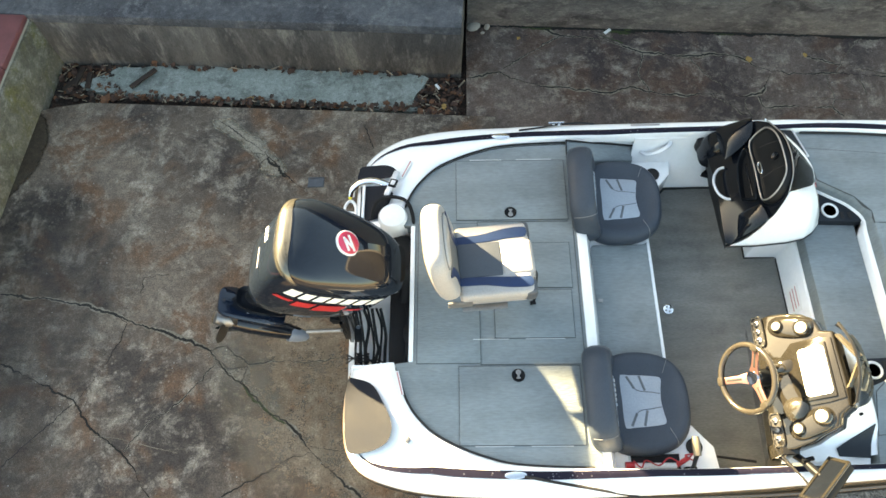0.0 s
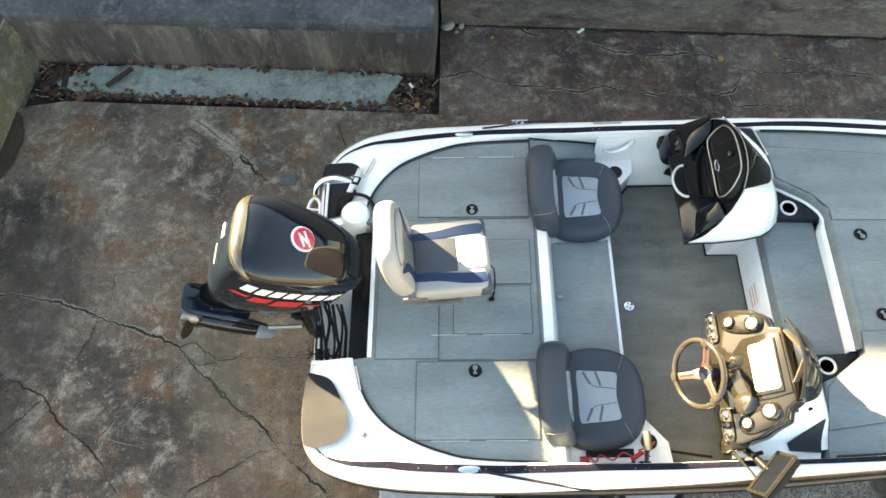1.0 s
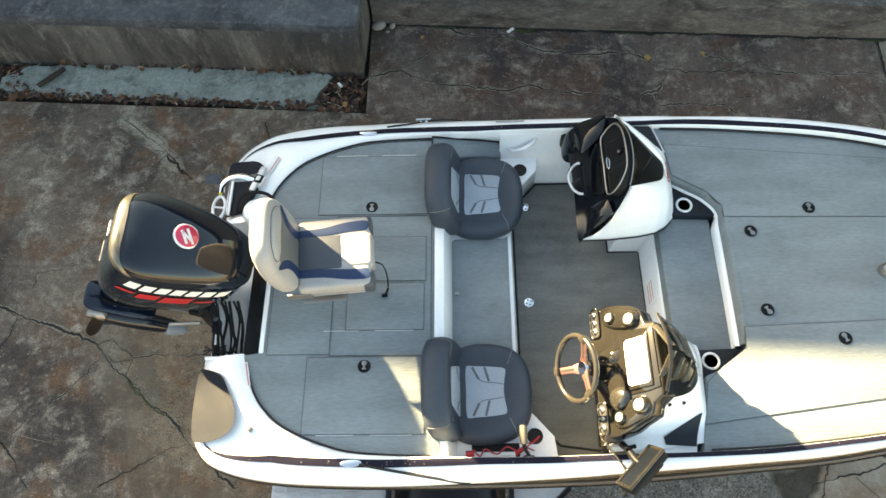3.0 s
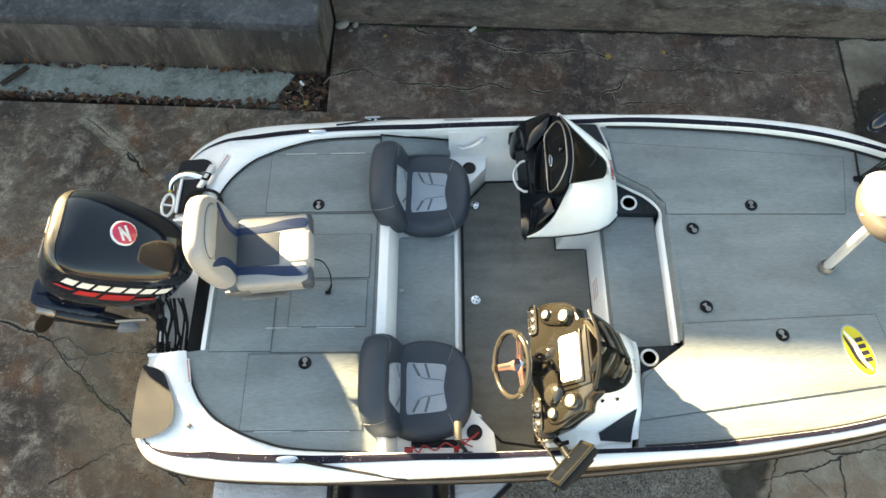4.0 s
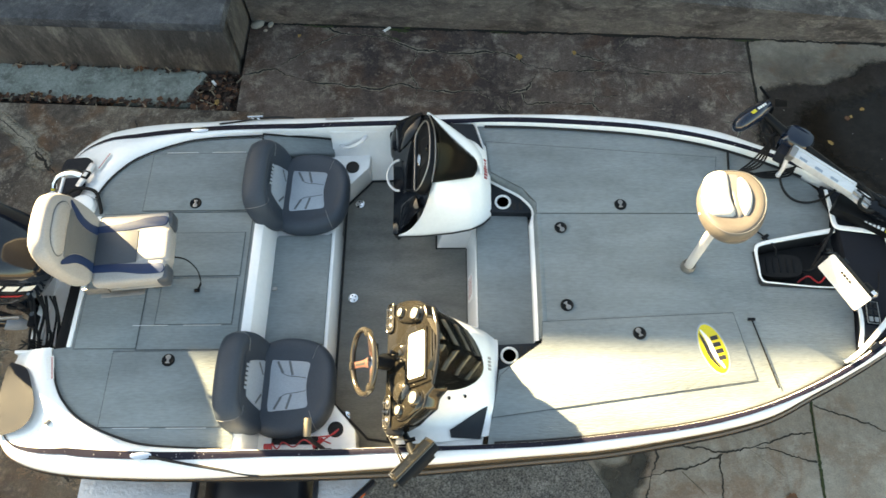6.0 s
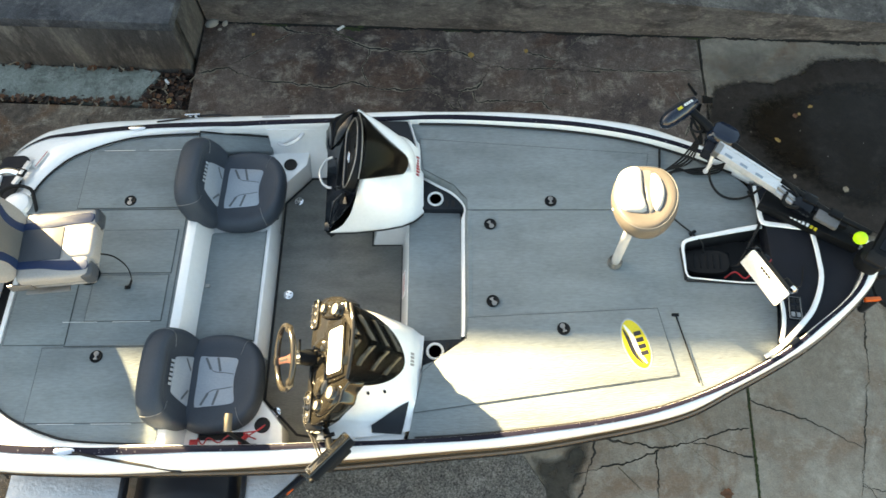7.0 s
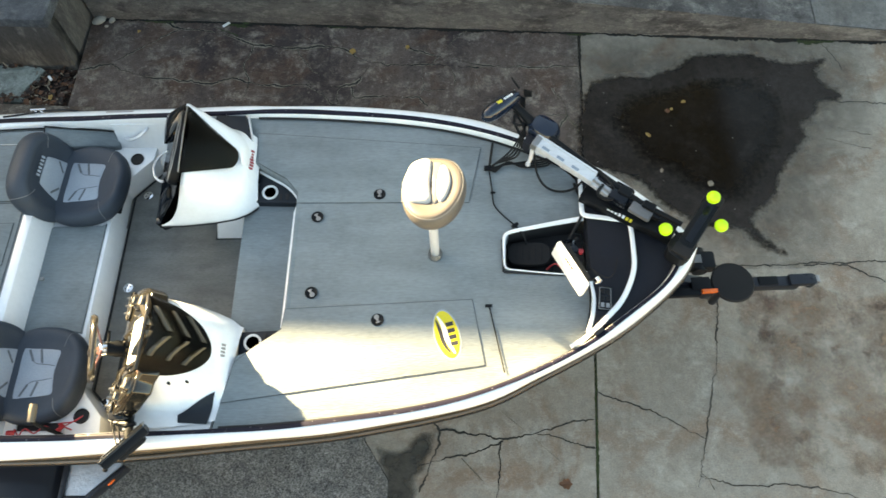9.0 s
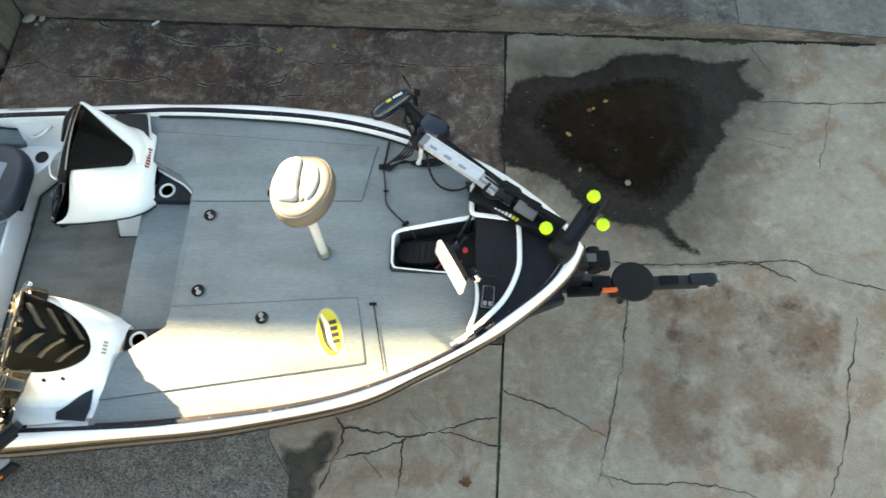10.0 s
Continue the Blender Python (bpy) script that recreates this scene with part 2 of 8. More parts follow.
WALLN = ground_mat("smeared_wall_concrete", ((0.070, 0.066, 0.065), (0.136, 0.130, 0.124), (0.225, 0.214, 0.198), (0.048, 0.043, 0.043)), 0.22, scale=1.6, shift=9.0, stretch=(0.7, 0.7, 1.5))
CAPC = ground_mat("cap_concrete", ((0.052, 0.053, 0.060), (0.096, 0.098, 0.106), (0.150, 0.152, 0.156), (0.046, 0.044, 0.052)), 0.2, scale=1.4, shift=8.0)
MOSSY = ground_mat("mossy_concrete", ((0.095, 0.090, 0.068), (0.165, 0.158, 0.125), (0.27, 0.26, 0.225), (0.140, 0.130, 0.058)), 0.22, scale=2.0, shift=2.0)
GREENC = ground_mat("greenish_concrete", ((0.20, 0.225, 0.20), (0.25, 0.275, 0.25), (0.30, 0.32, 0.295), (0.13, 0.14, 0.125)), 0.2, scale=2.6, shift=6.0)
SOIL = ground_mat("leaf_soil", ((0.018, 0.013, 0.011), (0.035, 0.025, 0.02), (0.06, 0.042, 0.032), (0.05, 0.022, 0.014)), 0.6, scale=6, bump=1.0)
WET = ground_mat("wet_concrete", ((0.020, 0.0160, 0.0138), (0.030, 0.0246, 0.0215), (0.041, 0.034, 0.030), (0.020, 0.0150, 0.0118)), 0.25, rough=0.6, bump=0.25, shift=1.0, spec=0.12, scale=0.9, speck=0.15)
WATERM = ground_mat("standing_water", ((0.011, 0.008, 0.005), (0.016, 0.0125, 0.0095), (0.022, 0.018, 0.015), (0.012, 0.0085, 0.005)), 0.1, rough=0.12, bump=0.02, shift=1.0, spec=0.14, scale=0.9, speck=0.1)


def fading(m, scale=22, low=0.72, high=1.28, rough=0.5):
    """Lets a patch thin out unevenly over its rim."""
    n, l = m.node_tree.nodes, m.node_tree.links
    at, ns, tc = n.new("ShaderNodeAttribute"), n.new("ShaderNodeTexNoise"), n.new("ShaderNodeTexCoord")
    at.attribute_name = "fade"
    ns.inputs["Scale"].default_value, ns.inputs["Detail"].default_value, ns.inputs["Roughness"].default_value = scale, 8, rough
    k, r = n.new("ShaderNodeMath"), n.new("ShaderNodeMapRange")
    k.operation = "ADD"
    r.inputs["From Min"].default_value, r.inputs["From Max"].default_value = low, high
    l.new(tc.outputs["Object"], ns.inputs["Vector"])
    l.new(at.outputs["Fac"], k.inputs[0])
    l.new(ns.outputs["Fac"], k.inputs[1])
    l.new(k.outputs[0], r.inputs["Value"])
    l.new(r.outputs[0], n["Principled BSDF"].inputs["Alpha"])
    return m


fading(WET)
fading(WATERM)
PALEEDGE = ground_mat("leached_concrete", ((0.15, 0.128, 0.098), (0.20, 0.176, 0.14), (0.25, 0.222, 0.18), (0.13, 0.102, 0.07)), 0.3, shift=4.0)
CRACK = mat("crack_dirt", (0.010, 0.0085, 0.007), 0.95, var=0.4, scale=12, bump=0.4)
FADED = mat("crack_grit", (0.036, 0.032, 0.026), 0.95, var=0.5, scale=14, bump=0.4)
MOSS = mat("moss", (0.028, 0.042, 0.012), 0.95, var=0.4, scale=30, bump=0.8, bscale=120)
REDCAP = mat("red_painted_coping", (0.150, 0.048, 0.052), 0.7, var=0.25, scale=5, bump=0.3)
LEAF = [mat("leaf_brown", (0.070, 0.034, 0.022), 0.8, var=0.4, scale=20), mat("leaf_rust", (0.125, 0.052, 0.024), 0.8, var=0.35, scale=20),
        mat("leaf_dark", (0.035, 0.022, 0.016), 0.8, var=0.4, scale=20), mat("leaf_pale", (0.25, 0.20, 0.145), 0.8, var=0.3, scale=20)]
LEAF_Y = mat("leaf_ochre", (0.32, 0.19, 0.055), 0.7, var=0.2, scale=20)
STONE = mat("pale_stone", (0.30, 0.29, 0.26), 0.9, var=0.2, bump=0.5, bscale=60)
STUCCO = mat("house_stucco", (0.35, 0.30, 0.24), 0.9, var=0.12, bump=0.3)
ROOF = mat("house_shingle", (0.09, 0.08, 0.075), 0.9, var=0.25, scale=10)


def smoke_mat():
    m = bpy.data.materials.new("smoked_acrylic")
    m.use_nodes = True
    b = m.node_tree.nodes["Principled BSDF"]
    b.inputs["Base Color"].default_value = (0.30, 0.29, 0.275, 1)
    b.inputs["Roughness"].default_value = 0.02
    b.inputs["Transmission Weight"].default_value = 1.0
    b.inputs["IOR"].default_value = 1.12
    b.inputs["Specular IOR Level"].default_value = 0.22
    return m


SMOKE = smoke_mat()


# ---------- mesh tools ----------
def smooth(pts, n=60, closed=False):
    """n points on a smooth curve through pts."""
    p = [Vector(q) for q in pts]
    k = len(p)
    segs = k if closed else k - 1
    lens = [(p[(i + 1) % k] - p[i]).length for i in range(segs)]
    total, out = sum(lens), []
    for j in range(n):
        s = total * j / (n if closed else n - 1)
        i = 0
        while i < segs - 1 and s > lens[i]:
            s -= lens[i]
            i += 1
        u = min(1, s / max(lens[i], 1e-9))
        a, b, c, d = (p[(i + o) % k] if closed else p[max(0, min(k - 1, i + o))] for o in (-1, 0, 1, 2))
        out.append(0.5 * (2 * b + (c - a) * u + (2 * a - 5 * b + 4 * c - d) * u * u + (3 * b - a - 3 * c + d) * u ** 3))
    return out


def lerp(x, xs, ys):
    return float(np.interp(x, xs, ys))


def bevelled(bm, w, seg=2, angle=30):
    if w:
        bm.normal_update()
        es = [e for e in bm.edges if len(e.link_faces) == 2 and e.calc_face_angle(0) > radians(angle)]
        bmesh.ops.bevel(bm, geom=es, offset=w, segments=seg, profile=0.6, affect="EDGES", clamp_overlap=True)
    return bm


def prism(pts, z0, z1, bevel=0.0, seg=2):
    """An upright slab over a flat outline."""
    bm = bmesh.new()
    a = [bm.verts.new((p[0], p[1], z0)) for p in pts]
    b = [bm.verts.new((p[0], p[1], z1)) for p in pts]
    n = len(pts)
    bm.faces.new(b)
    bm.faces.new(a[::-1])
    for i in range(n):
        bm.faces.new((a[i], a[(i + 1) % n], b[(i + 1) % n], b[i]))
    bmesh.ops.recalc_face_normals(bm, faces=bm.faces)
    return bevelled(bm, bevel, seg)


def box(c, s, bevel=0.0, seg=2, m=None):
    bm = bmesh.new()
    bmesh.ops.create_cube(bm, size=1)
    bmesh.ops.scale(bm, vec=s, verts=bm.verts)
    bevelled(bm, bevel, seg)
    bmesh.ops.transform(bm, matrix=Matrix.Translation(c) @ (m or Matrix()), verts=bm.verts)
    return bm


def loft(rings, closed=True, cap=True):
    """A skin over rings of equal counts."""
    bm = bmesh.new()
    vs = [[bm.verts.new(p) for p in r] for r in rings]
    n = len(rings[0])
    for a, b in zip(vs, vs[1:]):
        for i in range(n if closed else n - 1):
            j = (i + 1) % n
            bm.faces.new((a[i], a[j], b[j], b[i]))
    if cap and closed:
        bm.faces.new(vs[0][::-1])
        bm.faces.new(vs[-1])
    bmesh.ops.recalc_face_normals(bm, faces=bm.faces)
    return bm


def tube(pts, r, seg=8, closed=False, flat=1.0):
    """A round bar along pts; r may be a list; flat squashes it in height."""
    p = [Vector(q) for q in pts]
    n = len(p)
    rs = r if isinstance(r, (list, tuple)) else [r] * n
    rings, up = [], Vector((0.03, 0.02, 1))
    for i in range(n):
        d = (p[(i + 1) % n] - p[i - 1]) if closed else (p[min(i + 1, n - 1)] - p[max(i - 1, 0)])
        d.normalize()
        u = up - d * up.dot(d)
        if u.length < 0.05:
            u = Vector((1, 0, 0)) - d * d.x
        u.normalize()
        up = u if abs(d.z) > 0.8 else Vector((0.03, 0.02, 1))
        v = d.cross(u)
        rings.append([p[i] + rs[i] * (u * math.sin(2 * math.pi * k / seg) * flat + v * math.cos(2 * math.pi * k / seg)) for k in range(seg)])
    if closed:
        rings.append(rings[0])
        bm = loft(rings, cap=False)
        bmesh.ops.remove_doubles(bm, verts=bm.verts, dist=1e-6)
        return bm
    return loft(rings)


def lathe(profile, seg=24, m=None, cap=True):
    """A turned shape from (radius, height) pairs."""
    bm = loft([[(max(r, 1e-4) * math.cos(2 * math.pi * k / seg), max(r, 1e-4) * math.sin(2 * math.pi * k / seg), z) for k in range(seg)]
               for r, z in profile], cap=cap)
    if m is not None:
        bmesh.ops.transform(bm, matrix=m, verts=bm.verts)
    return bm


def oval(cx, cy, z, a, b, n=2.0, k=40, turn=0.0):
    """A ring of superellipse shape."""
    out = []
    for i in range(k):
        t = 2 * math.pi * i / k
        c, s = math.cos(t), math.sin(t)
        x, y = a * math.copysign(abs(c) ** (2 / n), c), b * math.copysign(abs(s) ** (2 / n), s)
        out.append(Vector((cx + x * math.cos(turn) - y * math.sin(turn), cy + x * math.sin(turn) + y * math.cos(turn), z)))
    return out


def joined(*bms):
    me = bpy.data.meshes.new("tmp")
    out = bmesh.new()
    for b in bms:
        b.to_mesh(me)
        b.free()
        out.from_mesh(me)
    bpy.data.meshes.remove(me)
    return out


def moved(bm, m):
    bmesh.ops.transform(bm, matrix=m, verts=bm.verts)
    return bm


def mesh_of(name, bm, material, angle=40):
    me = bpy.data.meshes.new(name)
    bm.to_mesh(me)
    bm.free()
    me.materials.append(material)
    me.shade_smooth()
    me.set_sharp_from_angle(angle=radians(angle))
    return me


def part(name, bm, material, parent=None, label="", angle=40):
    """Links a bmesh as one mesh object under a thing or under a part."""
    ob = new(name, mesh_of(name, bm, material, angle))
    if parent is not None:
        ob.parent = parent
    return tagged(ob, label)


def thing(name, label, category, group="", m=None):
    e = new(name)
    e.empty_display_size = 0.1
    if m is not None:
        e.matrix_basis = m
    return tagged(e, label, category, group)


def setting(name, bm, material, label="", angle=40):
    return tagged(part(name, bm, material, None, label, angle), kind="structure")


# ---------- ground and walls ----------
YAW = radians(-3.7)                     # the walls' turn against the boat


def turned(x, y):
    """A place in the walls' own grid (origin at the planter's outer corner) in the world."""
    return (0.74 + x * math.cos(YAW) - y * math.sin(YAW), 2.70 + x * math.sin(YAW) + y * math.cos(YAW))


def rect(x0, y0, x1, y1):
    return [turned(x0, y0), turned(x1, y0), turned(x1, y1), turned(x0, y1)]


setting("ground", prism([(-300, -300), (300, -300), (300, 300), (-300, 300)], -0.5, -0.08), SOIL, "dark soil and paving base reaching to the horizon")
# stained slab with a notch for the planting bed
bed_r = (0.785, 2.20)
slab_edge = [(-3.30, 2.30), (-3.05, 2.37), (-2.73, 2.42), (-1.6, 2.35), (-0.4, 2.28), bed_r]
setting("pavement_stained", prism([(-3.45, -9.0), (1.05, -9.0), (1.05, 0.0), (1.05, 2.185), (0.785, 2.20)] + slab_edge[:-1][::-1], -0.08, 0.0), SLAB,
        "dark brown stained and cracked concrete driveway slab")
setting("pavement_north", prism([(1.052, -0.2), (5.48, -0.2), (5.65, 3.6), (0.80, 3.6), (0.787, 2.204), (1.052, 2.189)], -0.08, -0.001), SLAB_N,
        "dark weathered concrete slab with winding cracks")
setting("pavement_pale", prism([(4.795, -9.0), (60, -9.0), (60, 12), (5.70, 12), (5.67, 3.6), (5.495, -0.2)], -0.08, 0.0), SLAB_E,
        "pale worn concrete slab with brown stains")
setting("pavement_south", prism([(3.96, -9.0), (4.775, -9.0), (5.473, -0.215), (3.66, -0.215), (3.72, -0.92), (3.90, -1.2)], -0.08, 0.0), SLAB_E,
        "pale concrete slab beside the asphalt")
setting("road", prism([(1.06, -9.0), (3.95, -9.0), (3.895, -1.2), (3.715, -0.92), (3.655, -0.215), (1.06, -0.215)], -0.08, 0.006), ASPHALT, "grey coarse asphalt strip")


def wander(a, b, k, amp, rng):
    """A crooked line from a to b."""
    a, b = Vector((*a, 0)), Vector((*b, 0))
    d = b - a
    nrm = Vector((-d.y, d.x, 0)).normalized()
    off, out = 0.0, []
    for i in range(k + 1):
        u = i / k
        off = off * 0.75 + rng.uniform(-amp, amp)
        out.append(a + d * u + nrm * off * math.sin(math.pi * u) + d * rng.uniform(-0.2, 0.2) / k * (0 < i < k))
    return out


def ribbon(line, w, z, rng, least=0.30):
    bm = bmesh.new()
    prev = None
    for i, p in enumerate(line):
        d = line[min(i + 1, len(line) - 1)] - line[max(i - 1, 0)]
        nrm = Vector((-d.y, d.x, 0)).normalized()
        swell = least + (1.35 - least) * max(0.0, min(1.0, 0.5 + 1.3 * noise.noise(p * 4)))
        h = w * swell * rng.uniform(0.6, 1.3) * (0.25 if i in (0, len(line) - 1) else 1)
        h2 = w * swell * rng.uniform(0.6, 1.3) * (0.25 if i in (0, len(line) - 1) else 1)
        cur = [bm.verts.new((*(p + nrm * h).xy, z)), bm.verts.new((*p.xy, z + 0.001)), bm.verts.new((*(p - nrm * h2).xy, z))]
        if prev:
            bm.faces.new((prev[0], prev[1], cur[1], cur[0]))
            bm.faces.new((prev[1], prev[2], cur[2], cur[1]))
        prev = cur
    bmesh.ops.recalc_face_normals(bm, faces=bm.faces)
    return bm


def crack(points, w=0.007, amp=0.014, material=None, seed=1, name="crack", pale=False):
    rng = random.Random(seed)
    line = []
    for a, b in zip(points, points[1:]):
        k = max(4, int((Vector(a) - Vector(b)).length / 0.016))
        line += wander(a, b, k, amp * 0.75, rng)[(1 if line else 0):]
    if pale:
        rim = ribbon(line[::2], w * 1.9, 0.0022, rng, 0.0)
        tagged(part("crack_edge", rim, PALEEDGE), "pale leached edge along a crack", kind="structure")
    return tagged(part(name, ribbon(line, w * (0.80 if line[0].x < 5 else 0.62), 0.003, rng, 0.30), material or (CRACK if line[0].x < 4 else FADED)), "dirt-filled crack in the concrete", kind="structure")


crack(((-3.05, 0.49), (-2.57, 0.43), (-2.08, 0.31), (-1.59, 0.13), (-1.25, -0.01), (-1.14, -0.14), (-0.96, -0.28), (-0.76, -0.48), (-0.54, -0.62), (-0.39, -0.79), (-0.22, -0.94), (-0.01, -1.11)), 0.0098, seed=1, pale=True)
crack(((-1.25, -0.01), (-1.13, 0.03), (-0.94, -0.12), (-0.41, -0.1), (-0.13, -0.07)), 0.007, seed=2, pale=True)
crack(((-1.15, -0.1), (-1.06, -0.16), (-0.94, -0.14), (-0.98, -0.27)), 0.006, seed=3)
crack(((-2.08, 0.31), (-1.95, 0.23), (-2.04, -0.09), (-2.2, -0.38)), 0.005, seed=4)
crack(((-2.89, -0.1), (-2.59, -0.23), (-2.24, -0.39), (-2.06, -0.61), (-1.8, -0.78), (-1.53, -1.1)), 0.0080, seed=5)
crack(((-2.24, -0.42), (-2.48, -0.67), (-2.67, -0.89)), 0.006, seed=6)
crack(((-1.17, -0.1), (-1.42, -0.41), (-1.64, -0.57), (-1.78, -0.78)), 0.005, seed=7, pale=True)
crack(((-0.39, -0.79), (-0.6, -0.86), (-0.79, -0.98), (-1.02, -1.1)), 0.007, seed=8)
crack(((-0.42, -0.74), (-0.19, -0.78)), 0.006, seed=9)
crack(((-1.47, 2.18), (-1.02, 1.83), (-0.73, 1.51), (-0.52, 1.35)), 0.006, seed=10)
crack(((-2.04, -0.66), (-1.85, -0.68), (-1.6, -0.74), (-1.38, -0.79)), 0.003, 0.004, PALEEDGE, seed=75, name="scratch")
crack(((-1.68, 0.65), (-1.89, 0.62), (-1.89, 0.48)), 0.004, seed=11)
crack(((1.52, 3.25), (1.71, 3.13), (2.12, 3.08), (2.46, 2.9), (2.84, 2.85), (3.14, 2.87), (3.35, 2.83), (3.62, 2.65), (3.93, 2.61), (4.2, 2.62), (4.66, 2.56)), 0.01, seed=12, pale=True)
crack(((0.8, 2.63), (1.1, 2.7), (1.34, 2.57), (1.66, 2.51), (2.11, 2.43), (2.3, 2.5), (2.54, 2.42), (2.8, 2.38), (3.01, 2.4), (3.35, 2.37), (3.49, 2.4), (3.62, 2.64)), 0.009, seed=13, pale=True)
crack(((1.71, 3.13), (1.36, 2.9), (1.13, 2.73)), 0.005, seed=14, pale=True)
crack(((2.46, 2.9), (2.39, 2.66), (2.47, 2.46), (2.41, 2.15)), 0.005, seed=15, pale=True)
crack(((2.89, 2.84), (3.04, 2.6), (3.25, 2.39)), 0.004, seed=16, pale=True)
crack(((3.01, 2.4), (3.22, 2.24), (3.31, 2.15)), 0.006, seed=17, pale=True)
crack(((3.35, 2.37), (3.31, 2.24), (3.36, 2.14)), 0.005, seed=18, pale=True)
crack(((3.45, 2.37), (3.49, 2.23), (3.8, 2.25), (4.09, 2.23), (4.17, 2.12)), 0.007, seed=19, pale=True)
crack(((3.92, 2.34), (4.12, 2.32), (4.33, 2.32)), 0.004, seed=20, pale=True)
crack(((4.2, 2.62), (4.36, 2.83), (4.62, 3.11)), 0.006, seed=21, pale=True)
crack(((4.4, 2.57), (4.42, 2.35)), 0.004, seed=22, pale=True)
crack(((4.11, 2.59), (4.13, 2.32), (4.09, 2.23)), 0.004, seed=23, pale=True)
crack(((3.98, 2.83), (4.24, 2.72), (4.7, 2.59), (5.17, 2.56), (5.59, 2.56)), 0.006, seed=24, pale=True)
crack(((5.32, 2.32), (5.44, 2.12), (5.45, 1.99), (5.34, 1.81)), 0.007, seed=25, pale=True)
crack(((5.44, 2.12), (5.56, 2.21)), 0.006, seed=26, pale=True)
crack(((5.25, 2.0), (5.45, 1.99), (5.54, 1.77)), 0.005, seed=27, pale=True)
crack(((6.42, 0.49), (6.78, 0.46), (7.14, 0.46), (7.38, 0.48), (7.6, 0.45), (7.87, 0.29)), 0.01, seed=28)
crack(((7.24, 0.45), (7.68, 0.48), (7.91, 0.48), (8.06, 0.36), (8.56, 0.21)), 0.009, seed=29)
crack(((6.5, 0.19), (6.4, -0.35), (6.33, -0.57), (6.22, -0.94), (6.11, -1.27)), 0.01, seed=30)
crack(((5.46, -0.57), (5.72, -0.67), (6.0, -0.8), (6.22, -0.93)), 0.008, seed=31)
crack(((6.13, -1.19), (6.37, -1.26), (6.73, -1.25), (7.08, -1.31), (7.23, -1.36)), 0.007, seed=32)
crack(((6.15, -1.17), (6.22, -1.29)), 0.007, seed=33)
crack(((8.27, -0.01), (8.18, -0.28), (8.05, -0.59), (7.96, -0.93), (7.74, -1.36)), 0.009, seed=34)
crack(((7.75, 2.1), (8.06, 2.09), (8.56, 2.05), (9.07, 2.06)), 0.01, seed=35)
crack(((8.56, 2.05), (8.42, 1.65), (8.3, 1.36)), 0.006, seed=36)
crack(((7.89, 2.84), (8.01, 2.63), (8.05, 2.46)), 0.007, seed=37)
crack(((7.72, 1.69), (7.91, 1.63), (8.1, 1.57)), 0.006, seed=38)
crack(((7.85, 1.81), (8.13, 1.72)), 0.004, seed=39)
crack(((4.21, -0.76), (4.27, -0.85), (4.41, -0.87), (4.6, -0.88), (4.74, -0.92), (4.98, -0.88), (5.2, -0.81), (5.42, -0.78)), 0.009, seed=40)
crack(((4.98, -0.88), (5.14, -0.91), (5.41, -0.99)), 0.009, seed=41)
crack(((4.74, -0.93), (4.6, -0.99), (4.38, -1.04), (4.17, -1.09), (4.04, -1.12)), 0.008, seed=42)
crack(((4.72, -0.94), (4.71, -1.12), (4.67, -1.34)), 0.008, seed=43)
crack(((4.27, -0.85), (4.27, -0.95), (4.2, -1.09), (4.12, -1.29)), 0.009, seed=44)
crack(((-0.96, -0.28), (-0.76, -0.48), (-0.60, -0.58)), 0.012, material=MOSS, seed=71, name="moss_seam")
crack(((2.07, 3.13), (2.12, 3.10), (2.30, 3.02)), 0.012, material=MOSS, seed=72, name="moss_seam")
crack(((5.477, -0.30), (5.429, -0.9), (5.381, -1.5)), 0.015, 0.004, MOSS, seed=73, name="moss_seam")
crack(((5.49, -0.20), (5.575, 1.8), (5.645, 3.0)), 0.016, 0.004, CRACK, seed=74)


